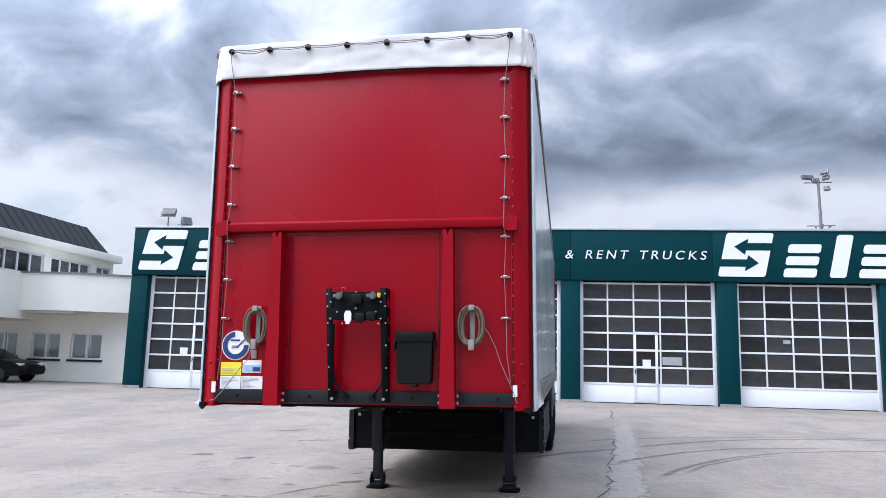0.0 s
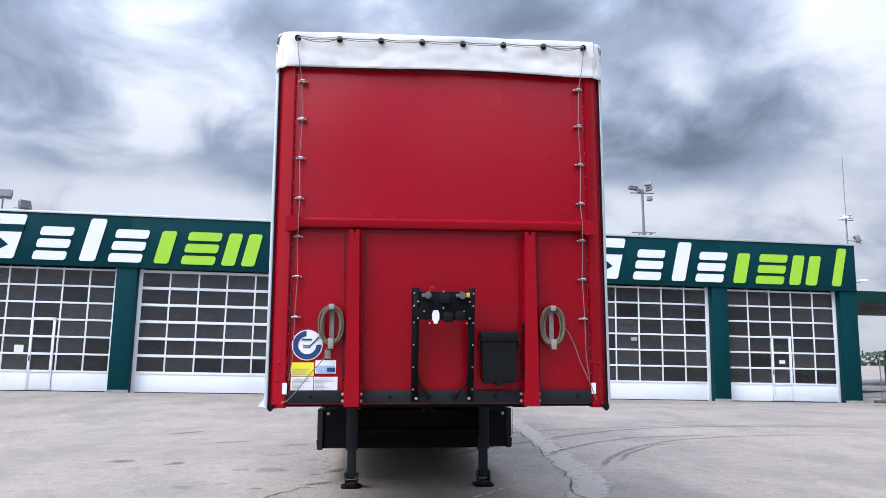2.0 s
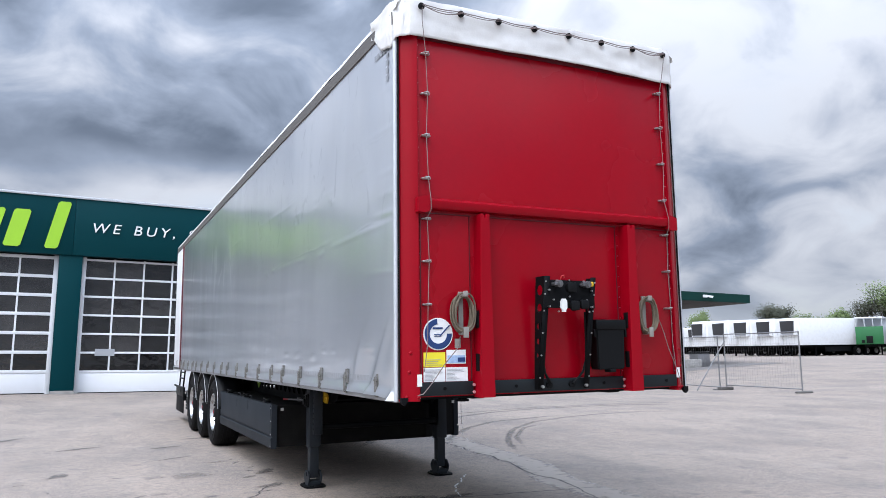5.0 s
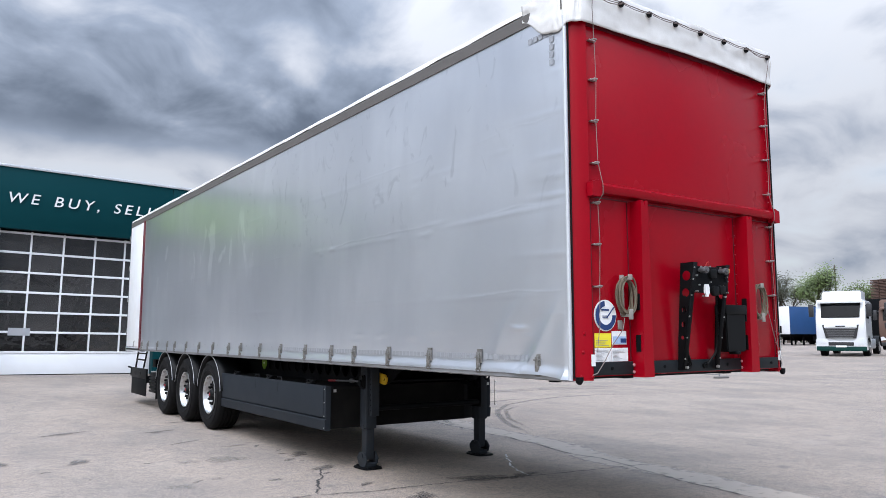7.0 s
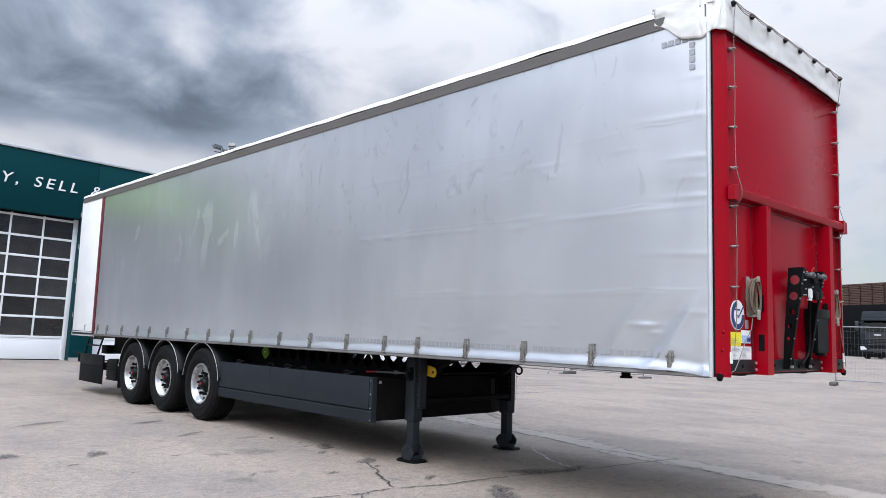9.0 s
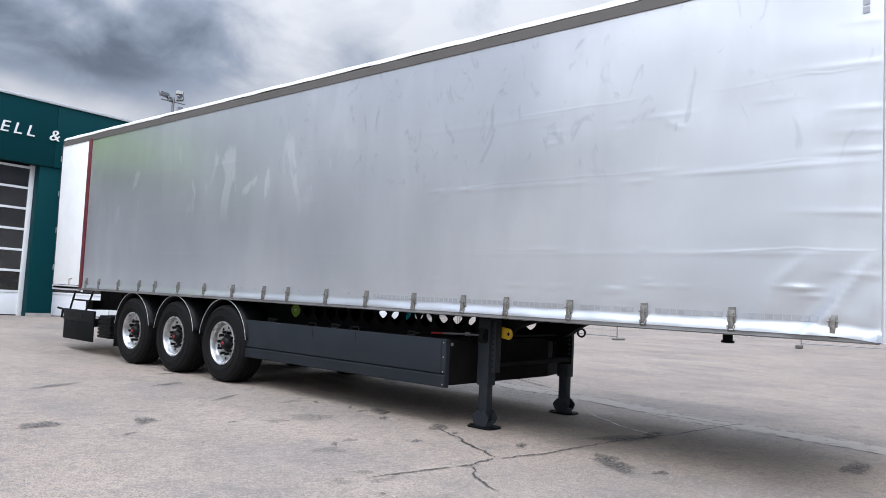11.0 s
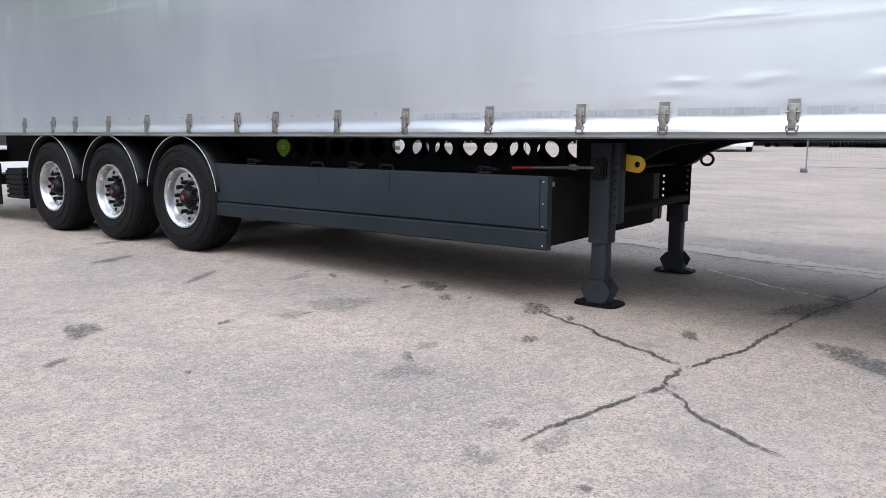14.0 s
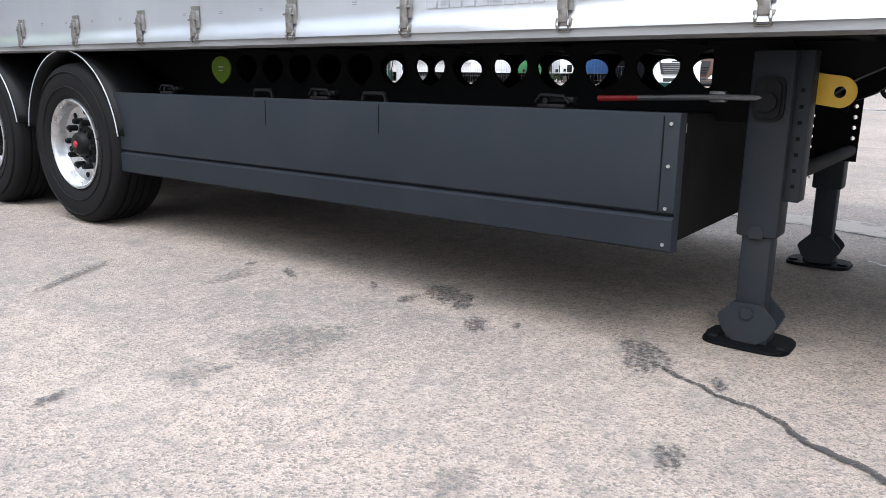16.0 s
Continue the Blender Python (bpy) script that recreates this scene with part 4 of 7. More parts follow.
# folded seams and rivets of the sheet
bm = bmesh.new()
for x0, x1 in ((-1.13, -0.72), (-0.58, 0.59), (0.73, 1.13)):
    box(bm, x0, x1, 0.012, 0.024, 2.462, 2.468)
    for x in (x0 + 0.012, x1 - 0.012):
        box(bm, x - 0.002, x + 0.002, 0.014, 0.024, 1.30, 2.462)
part("panel_seam", bm, M["maroon"], trailer)
bm = bmesh.new()
for s in (-1, 1):
    for i in range(26):
        cyl(bm, (s * 1.128, 0.024, 1.32 + i * 0.095), (s * 1.128, 0.017, 1.32 + i * 0.095), 0.004, 6)
    for i in range(14):
        for x in (-0.595, 0.60):
            cyl(bm, (x, 0.024, 1.33 + i * 0.082), (x, 0.017, 1.33 + i * 0.082), 0.004, 6)
tagged(part("rivets", bm, M["rivet"], trailer, "row of small pale rivets"), kind="stuff")
for i, (x0, x1) in enumerate(((-1.13, -0.725), (-0.585, 0.592), (0.730, 1.13))):
    bm = bmesh.new()
    box(bm, x0, x1, 0.002, 0.024, 1.198, 1.290, 0.003)
    kick = part("kick_strip", bm, M["kick"], trailer, "dark grey kick strip")
for x in (-0.95, -0.38, 0.40, 1.02):
    bm = bmesh.new()
    cyl(bm, (x, 0.004, 1.245), (x, -0.004, 1.245), 0.012, 10)
    part("bolt", bm, M["chassis"], trailer)

# dark red strip along the headboard top: the tarpaulin edge's shadow, put in as colour
boxpart("top_seal", (-1.145, 1.145, 0.010, 0.0215, 3.742, 3.955), M["maroon"], trailer, "dark red strip painted as shade under the tarpaulin edge")

# white front tarp draped over the top
CAP = [(-1.300, 0.52), (-1.305, 0.16), (-1.285, 0.045), (-1.20, -0.02), (-0.6, -0.03), (0.0, -0.03), (0.6, -0.03), (1.20, -0.02), (1.285, 0.045), (1.305, 0.16), (1.300, 0.46)]


def cap(u, v):
    k = u * (len(CAP) - 1)
    i = min(int(k), len(CAP) - 2)
    w = k - i
    x, y = CAP[i][0] * (1 - w) + CAP[i + 1][0] * w, CAP[i][1] * (1 - w) + CAP[i + 1][1] * w
    e = min(u, 1 - u) * 10
    low = 3.752 - (0.026 * smooth01(0.5, 1.25, x) + 0.012 * smooth01(0.5, 1.25, -x)) * (1 if y < 0.1 else 0.2) + 0.005 * math.sin(5 * x + 1)
    if e < 2.2:
        low = 3.74 - 0.05 * smooth01(0.25, 1.2, e) * (1 - smooth01(1.2, 2.2, e)) + 0.15 * (1 - smooth01(0.0, 0.7, e))
    ridge = 0.009 * noise.noise(Vector((u * 18, v * 2, 2))) + 0.007 * noise.noise(Vector((u * 40, v * 4, 7))) + 0.004 * noise.noise(Vector((u * 90, v * 7, 5)))
    z = low + (4.03 - low) * min(v / 0.82, 1)
    inn = max(0, v - 0.82) / 0.18
    f = 1 - 0.05 * inn ** 1.6
    push = 1 + ridge * 0.9
    return (x * f * push, y + 0.06 * inn - ridge * (1 if abs(x) < 1.24 else 0), z + 0.012 * math.sin(min(inn, 1) * math.pi / 2))


bm = bmesh.new()
grid(bm, cap, 150, 18)
front_tarp = part("front_tarp", bm, M["tarp_white"], trailer, "white draped front tarpaulin with an uneven lower edge")
solid = front_tarp.modifiers.new("thickness", "SOLIDIFY")
solid.thickness = 0.004
for i in range(8):
    x = -1.12 + 0.32 * i
    bm = bmesh.new()
    bmesh.ops.create_circle(bm, cap_ends=True, segments=16, radius=0.022, matrix=pose(x, -0.042, 3.966, 90))
    cyl(bm, (x, -0.036, 3.966), (x, -0.052, 3.966), 0.024, 14)
    cyl(bm, (x, -0.052, 3.966), (x, -0.066, 3.966), 0.012, 10)
    part("eyelet", bm, M["plastic"], front_tarp, "black tarpaulin eyelet")
bm = bmesh.new()
tube(bm, [(-1.12 + 2.24 * k / 70, -0.066, 3.970 - 0.008 * abs(math.sin(math.pi * 7 * k / 70)) + 0.0015 * math.sin(k)) for k in range(71)], 0.0036, 6)
tube(bm, [(-1.12 + 2.24 * k / 70, -0.064, 3.962 - 0.014 * abs(math.sin(math.pi * 7 * k / 70))) for k in range(71)], 0.0028, 6)
tube(bm, [(-1.10 + 0.30 * k / 12, -0.062, 3.962 - 0.03 * math.sin(math.pi * k / 12)) for k in range(13)], 0.0036, 6)
tube(bm, [(0.82 + 0.30 * k / 12, -0.062, 3.966 - 0.03 * math.sin(math.pi * k / 12)) for k in range(13)], 0.0036, 6)
part("lashing_cord", bm, M["cable"], front_tarp, "grey lashing cord")
for s in (-1, 1):
    zs = (3.63, 3.33, 3.02, 2.71, 2.42, 2.12, 1.82)
    for z in zs:
        bm = bmesh.new()
        box(bm, s * 1.075 - 0.034, s * 1.075 + 0.034, -0.008, 0.022, z - 0.006, z + 0.006, 0.003)
        tube(bm, [(s * 1.075 - 0.022, -0.005, z), (s * 1.075 - 0.014, -0.03, z + 0.004), (s * 1.075 + 0.014, -0.03, z + 0.004), (s * 1.075 + 0.022, -0.005, z)], 0.005, 6)
        part("cable_clip", bm, M["steel"], trailer)
    bm = bmesh.new()
    pts = [(s * 1.12, -0.06, 3.966), (s * 1.115, -0.045, 3.86)] + [(s * 1.075 + s * 0.006 * (-1) ** i, -0.024, z) for i, z in enumerate(zs)]
    pts = pts[:6] + [(s * 1.07, -0.068, 2.545), (s * 1.068, -0.066, 2.48)] + pts[6:] + [(s * 1.085, -0.02, 1.55), (s * 1.11, -0.015, 1.36)]
    tube(bm, pts, 0.0028, 6)
    part("customs_cable", bm, M["cable"], trailer, "thin grey customs cable")
# loose cable ends
bm = bmesh.new()
tube(bm, [(-0.84, -0.03, 1.60), (-0.86, -0.03, 1.52), (-0.95, -0.02, 1.42), (-1.05, -0.02, 1.29), (-1.12, -0.02, 1.215), (-1.16, -0.015, 1.205)], 0.0035, 6)
part("customs_cable", bm, M["cable"], trailer, "thin grey customs cable")
bm = bmesh.new()
tube(bm, [(0.88, -0.03, 1.80), (0.95, -0.03, 1.72), (1.00, -0.02, 1.62), (1.04, -0.02, 1.50), (1.12, -0.02, 1.32), (1.155, -0.015, 1.22)], 0.003, 6)
part("customs_cable", bm, M["cable"], trailer, "thin grey customs cable")

# connection panel: two pierced side plates and a coupling plate


def pierced(bm, axis_at, outline_fn, holes, y0, y1, z0, z1):
    """A plate in the plane x = axis_at with round holes one above another: outline_fn(z) gives its near and far y."""
    zs = sorted([z0, z1] + [h[1] - h[2] - 0.012 for h in holes] + [h[1] + h[2] + 0.012 for h in holes])
    used = [(h[1] - h[2] - 0.012, h[1] + h[2] + 0.012, h) for h in holes]
    for za, zb in zip(zs, zs[1:]):
        if zb - za < 1e-4:
            continue
        cell = next((h for a, b, h in used if abs(a - za) < 1e-6 and abs(b - zb) < 1e-6), None)
        ya0, ya1 = outline_fn(za)
        yb0, yb1 = outline_fn(zb)
        quad = [(ya0, za), (ya1, za), (yb1, zb), (yb0, zb)]
        if cell is None:
            prism(bm, quad, "x", axis_at - 0.003, axis_at + 0.003)
            continue
        hole_cell(bm, axis_at, quad, [(cell[0] + cell[2] * math.cos(a), cell[1] + cell[2] * math.sin(a)) for a in [k * math.tau / 20 for k in range(20)]], 0.006)


def hole_cell(bm, x, quad, ring, thick):
    """A four-sided plate cell in the plane x with a hole of the outline ring."""
    cy, cz = sum(p[0] for p in ring) / len(ring), sum(p[1] for p in ring) / len(ring)
    outer = []
    for py, pz in ring:
        dy, dz = py - cy, pz - cz
        best = 9.0
        for (ay, az_), (by, bz) in zip(quad, quad[1:] + quad[:1]):
            ey, ez = by - ay, bz - az_
            det = dy * (-ez) - dz * (-ey)
            if abs(det) < 1e-12:
                continue
            t = ((ay - cy) * (-ez) - (az_ - cz) * (-ey)) / det
            s = (dy * (az_ - cz) - dz * (ay - cy)) / det
            if t > 0 and -1e-6 <= s <= 1 + 1e-6:
                best = min(best, t)
        outer.append((cy + dy * best, cz + dz * best))
    loops = []
    for dx in (-thick / 2, thick / 2):
        loops.append(([bm.verts.new((x + dx, *p)) for p in ring], [bm.verts.new((x + dx, *p)) for p in outer]))
    k = len(ring)
    for i in range(k):
        j = (i + 1) % k
        for inner, out in loops:
            bm.faces.new((inner[i], inner[j], out[j], out[i]))
        bm.faces.new((loops[0][0][i], loops[0][0][j], loops[1][0][j], loops[1][0][i]))
    # fill the quad's corners
    for qy, qz in quad:
        best = sorted(range(k), key=lambda i: (outer[i][0] - qy) ** 2 + (outer[i][1] - qz) ** 2)[:2]
        for inner, out in loops:
            v = bm.verts.new((out[0].co.x, qy, qz))
            try:
                bm.faces.new((v, out[best[0]], out[best[1]]))
            except ValueError:
                pass


bm = bmesh.new()
box(bm, -0.222, 0.228, -0.152, -0.146, 1.80, 2.005, 0.002)
conn = part("connection_panel", bm, M["chassis"], trailer, "black steel connection panel with couplings")
for x in (-0.222, 0.228):
    bm = bmesh.new()
    pierced(bm, x, lambda z: (-0.035 - 0.135 * (z - 1.215) / 0.815, -0.055 * max(0.0, z - 1.30) / 0.73), [(-0.104, 1.93, 0.038), (-0.092, 1.80, 0.033), (-0.073, 1.67, 0.024), (-0.062, 1.56, 0.021), (-0.050, 1.46, 0.015)], 0, 0, 1.215, 2.03)
    part("side_plate", bm, M["chassis"], conn, "black pierced side plate")
    for z in (1.99, 1.9, 1.78, 1.62, 1.46, 1.30):
        bm = bmesh.new()
        cyl(bm, (x * 0.96, -0.03 - 0.135 * (z - 1.215) / 0.815, z), (x * 0.96, -0.048 - 0.135 * (z - 1.215) / 0.815, z), 0.006, 8)
        part("screw", bm, M["steel"], conn)
    bm = bmesh.new()
    xa, xb = (x, x + 0.046) if x < 0 else (x - 0.046, x)
    grid(bm, lambda u, v: (xa + (xb - xa) * u, -0.036 - 0.135 * v, 1.215 + 0.815 * v), 1, 2)
    flange = part("front_flange", bm, M["chassis"], conn)
    flange.modifiers.new("thickness", "SOLIDIFY").thickness = 0.005
for x, z in ((-0.11, 2.0), (0.0, 2.005), (0.13, 2.0), (-0.14, 1.86), (0.15, 1.86), (0.0, 1.885), (-0.10, 1.775), (0.17, 1.775), (-0.185, 1.93), (0.19, 1.93), (-0.185, 1.81), (0.19, 1.81), (-0.19, 1.235), (0.195, 1.235)):
    bm = bmesh.new()
    y = -0.152 if z > 1.5 else -0.04
    cyl(bm, (x, y, z), (x, y - 0.012 if abs(x) < 0.18 else y - 0.026, z), 0.0065 if z > 1.5 else 0.011, 8)
    part("screw", bm, M["steel"], conn)
for x in (-0.115, 0.135):
    bm = bmesh.new()
    cyl(bm, (x, -0.15, 1.975), (x, -0.19, 1.975), 0.020, 14)
    cyl(bm, (x, -0.19, 1.975), (x, -0.212, 1.972), 0.026, 14)
    cyl(bm, (x, -0.212, 1.972), (x, -0.222, 1.972), 0.015, 12)
    box(bm, x - 0.045, x - 0.02, -0.21, -0.16, 1.96, 1.985, 0.004)
    part("air_coupling", bm, M["steel_dark"], conn, "metal air coupling")
bm = bmesh.new()
tube(bm, [(-0.10, -0.19, 2.005), (-0.095, -0.20, 2.03), (-0.075, -0.20, 2.035), (-0.07, -0.195, 2.015)], 0.005, 6)
part("red_lever", bm, M["terracotta"], conn)
boxpart("yellow_cap", (0.165, 0.19, -0.20, -0.165, 1.96, 1.995), M["yellow"], conn, "", 0.005)
bm = bmesh.new()
prism(bm, [(-0.082, 1.845), (-0.072, 1.868), (-0.04, 1.868), (-0.03, 1.845), (-0.03, 1.80), (-0.042, 1.785), (-0.042, 1.772), (-0.07, 1.772), (-0.07, 1.785), (-0.082, 1.80)], "y", -0.168, -0.152)
part("socket_cap", bm, M["sticker_white"], conn, "white socket cap")
for x, z, r in ((0.01, 1.955, 0.042), (0.035, 1.82, 0.040), (0.12, 1.83, 0.038)):
    bm = bmesh.new()
    cyl(bm, (x, -0.15, z), (x, -0.175, z), r, 18)
    box(bm, x - r * 0.9, x + r * 0.9, -0.185, -0.172, z - r * 0.9, z + r * 0.75, 0.006)
    part("electric_socket", bm, M["plastic"], conn)
for x, x2 in ((-0.17, -0.10), (0.18, 0.10)):
    bm = bmesh.new()
    tube(bm, [(x * 1.12, -0.06, 1.78), (x * 1.12, -0.06, 1.55), (x * 1.08, -0.06, 1.42), (x * 0.95, -0.05, 1.33), (x2, -0.03, 1.255), (x2, 0.01, 1.245)], 0.008, 8)
    tube(bm, [(x * 1.18, -0.05, 1.78), (x * 1.18, -0.05, 1.5), (x * 1.05, -0.05, 1.36), (x2 * 1.1, -0.02, 1.25)], 0.006, 8)
    cyl(bm, (x2, 0.006, 1.245), (x2, -0.014, 1.245), 0.026, 14)
    part("cable_run", bm, M["plastic"], conn, "black cables")

# document box
bm = bmesh.new()
prism(bm, [(0.288, 1.66), (0.552, 1.66), (0.545, 1.362), (0.532, 1.346), (0.308, 1.346), (0.296, 1.362)], "y", -0.082, 0.02)
bmesh.ops.bevel(bm, geom=list(bm.edges), offset=0.008, segments=2, affect="EDGES")
dbox = part("document_box", bm, M["plastic"], trailer, "black plastic document box")
bm = bmesh.new()
box(bm, 0.280, 0.560, -0.094, 0.02, 1.645, 1.722, 0.010)
part("lid", bm, M["plastic"], dbox)
boxpart("latch", (0.395, 0.445, -0.10, -0.02, 1.325, 1.35), M["plastic"], dbox, "", 0.006)
for x in (0.268, 0.562):
    boxpart("hinge", (x, x + 0.012, -0.08, -0.03, 1.59, 1.65), M["plastic"], dbox, "", 0.003)

# stickers
bm = bmesh.new()
cyl(bm, (-0.988, 0.023, 1.618), (-0.988, 0.017, 1.618), 0.112, 48)
badge = part("round_sticker", bm, M["sticker_white"], trailer, "round white and blue inspection sticker")
bm = bmesh.new()
for a0, a1, r0, r1 in ((95, 265, 0.066, 0.104), (265, 362, 0.066, 0.104)):
    k = 28
    for i in range(k):
        a, b = radians(a0 + (a1 - a0) * i / k), radians(a0 + (a1 - a0) * (i + 1) / k)
        bm.faces.new([bm.verts.new((-0.988 + r * math.cos(t), 0.0135, 1.618 + r * math.sin(t))) for t, r in ((a, r0), (b, r0), (b, r1), (a, r1))])
box(bm, -1.03, -0.955, 0.0125, 0.0165, 1.652, 1.664)
box(bm, -1.02, -0.965, 0.0125, 0.0165, 1.612, 1.617)
box(bm, -1.02, -0.965, 0.0125, 0.0165, 1.600, 1.604)
prism(bm, [(-0.985, 1.60), (-0.975, 1.60), (-0.90, 1.675), (-0.905, 1.682)], "y", 0.0115, 0.0155)
part("printed_ring", bm, M["sticker_blue"], badge)
boxpart("yellow_sticker", (-1.100, -0.935, 0.018, 0.0235, 1.392, 1.492), M["sticker_yellow"], trailer, "yellow notice sticker")
boxpart("picture_sticker", (-0.925, -0.775, 0.018, 0.0235, 1.412, 1.508), M["sticker_white"], trailer, "small blue and white picture sticker")
boxpart("picture_print", (-0.918, -0.782, 0.0150, 0.0185, 1.418, 1.470), M["sticker_sky"], trailer)
boxpart("picture_print", (-0.840, -0.782, 0.0130, 0.0165, 1.425, 1.455), M["sticker_blue"], trailer)
for x0, x1 in ((-1.10, -0.937), (-0.932, -0.762)):
    boxpart("white_notice", (x0, x1, 0.018, 0.0235, 1.292, 1.388), M["sticker_white"], trailer, "white printed notice")
bm = bmesh.new()
rnd = random.Random(4)
for x0 in (-1.09, -0.925):
    for i in range(9):
        w = rnd.uniform(0.05, 0.14)
        box(bm, x0, x0 + w, 0.0155, 0.0185, 1.302 + i * 0.009, 1.3035 + i * 0.009)
for i in range(4):
    box(bm, -1.09, -1.09 + rnd.uniform(0.08, 0.14), 0.0155, 0.0185, 1.405 + i * 0.012, 1.4075 + i * 0.012)
part("print_lines", bm, M["print_grey"], trailer)
boxpart("grey_plate", (-0.86, -0.815, 0.012, 0.0235, 1.52, 1.585), M["hook"], trailer, "", 0.004)

# rope hooks on the front
for x in (-0.812, 0.832):
    bm = bmesh.new()
    box(bm, x - 0.018, x + 0.018, 0.008, 0.024, 1.62, 1.915, 0.003)
    for z in (1.885, 1.62):
        box(bm, x - 0.020, x + 0.020, -0.065, 0.015, z - 0.010, z + 0.010, 0.004)
        box(bm, x - 0.020, x + 0.020, -0.072, -0.060, z - 0.01 if z > 1.7 else z - 0.03, z + 0.03 if z > 1.7 else z + 0.045, 0.004)
    part("rope_hook", bm, M["hook"], trailer, "grey rope hook")
for x, seed in ((-0.812, 1), (0.832, 2)):
    rnd = random.Random(seed)
    coil = thing("rope_coil", (x, -0.03, 1.765), "coiled grey customs rope hanging on a hook", "rope", "rope coils")
    for loop in range(9):
        bm = bmesh.new()
        rx, rz, oy = rnd.uniform(0.060, 0.090), rnd.uniform(0.112, 0.138), rnd.uniform(-0.028, 0.024)
        ox, oz = rnd.uniform(-0.008, 0.008), rnd.uniform(-0.012, 0.006)
        pts = []
        for k in range(37):
            a = k * math.tau / 36
            pts.append((ox + rx * math.copysign(abs(math.cos(a)) ** 0.8, math.cos(a)), oy + 0.006 * math.sin(2 * a + loop), oz + rz * math.copysign(abs(math.sin(a)) ** 0.9, math.sin(a))))
        tube(bm, pts, 0.0062, 7)
        part("rope_loop", bm, M["rope"], coil)

# ---- chassis ----
boxpart("floor", (-1.20, 1.20, 0.10, LENGTH - 0.05, 1.170, 1.225), M["chassis"], trailer, "dark trailer floor")
for x in (-0.66, 0.56):
    bm = bmesh.new()
    prism(bm, [(0.15, 1.169), (0.15, 1.158), (2.7, 1.15), (3.19, 1.135), (3.36, 1.115), (3.48, 1.075), (3.57, 1.03), (3.66, 0.96), (3.74, 0.925), (3.86, 0.91), (4.09, 0.91), (4.09, 1.165)], "x", x, x + 0.10)
    part("neck_beam", bm, M["chassis"], trailer)
    boxpart("chassis_beam", (x, x + 0.10, 7.6, 13.2, 0.80, 1.165), M["chassis"], trailer)
for y in np.arange(0.5, 13.3, 0.6):
    boxpart("cross_member", (-1.18, 1.18, y, y + 0.05, 1.156, 1.172), M["chassis"], trailer)
boxpart("coupling_plate", (-0.60, 0.60, 0.4, 2.3, 1.148, 1.169), M["chassis"], trailer)
bm = bmesh.new()
cyl(bm, (0, 1.6, 1.15), (0, 1.6, 1.05), 0.045, 16)
cyl(bm, (0, 1.6, 1.055), (0, 1.6, 1.035), 0.06, 16)
part("kingpin", bm, M["chassis"], trailer)


def egg(yc, zc):
    """Hole outline: round above, drawn to a blunt point below."""
    out = []
    for k in range(28):
        a = k * math.tau / 28
        w = 0.096 * math.cos(a) * (1 if math.sin(a) > 0 else (1 - 0.38 * abs(math.sin(a)) ** 2))
        out.append((yc + w, zc + (0.070 * math.sin(a) if math.sin(a) > 0 else 0.098 * math.sin(a))))
    return out


for x in (-0.70, 0.70):
    bm = bmesh.new()
    y, step, n_h = 7.045, 0.2385, 13
    for i in range(n_h):
        ya, yb = y - step * (i + 1), y - step * i
        hole_cell(bm, x, [(ya, 0.955), (yb, 0.955), (yb, 1.155), (ya, 1.155)], egg((ya + yb) / 2, 1.072), 0.02)
    box(bm, x - 0.01, x + 0.01, y, 11.4, 0.955, 1.155)
    box(bm, x - 0.01, x + 0.01, 3.79, 11.4, 0.86, 0.955)
    box(bm, x - 0.01, x + 0.01, 3.79, y - step * n_h, 0.955, 1.155)
    box(bm, x - 0.01, x + 0.01, 3.79, 11.4, 1.155, 1.17)
    beam = part("pierced_rail", bm, M["chassis"], trailer, "black side rail pierced by egg-shaped holes")
    if x < 0:
        bm = bmesh.new()
        ring = [(yy, zz) for yy, zz in egg(7.165, 1.065)]
        prism(bm, ring, "x", -0.72, -0.711)
        badge2 = part("green_badge", bm, M["green_badge"], trailer, "pale green leaf-shaped badge")
        bm = bmesh.new()
        box(bm, -0.724, -0.719, 7.14, 7.19, 1.066, 1.073)
        box(bm, -0.724, -0.719, 7.145, 7.185, 1.045, 1.051)
        part("badge_mark", bm, M["sticker_white"], badge2)

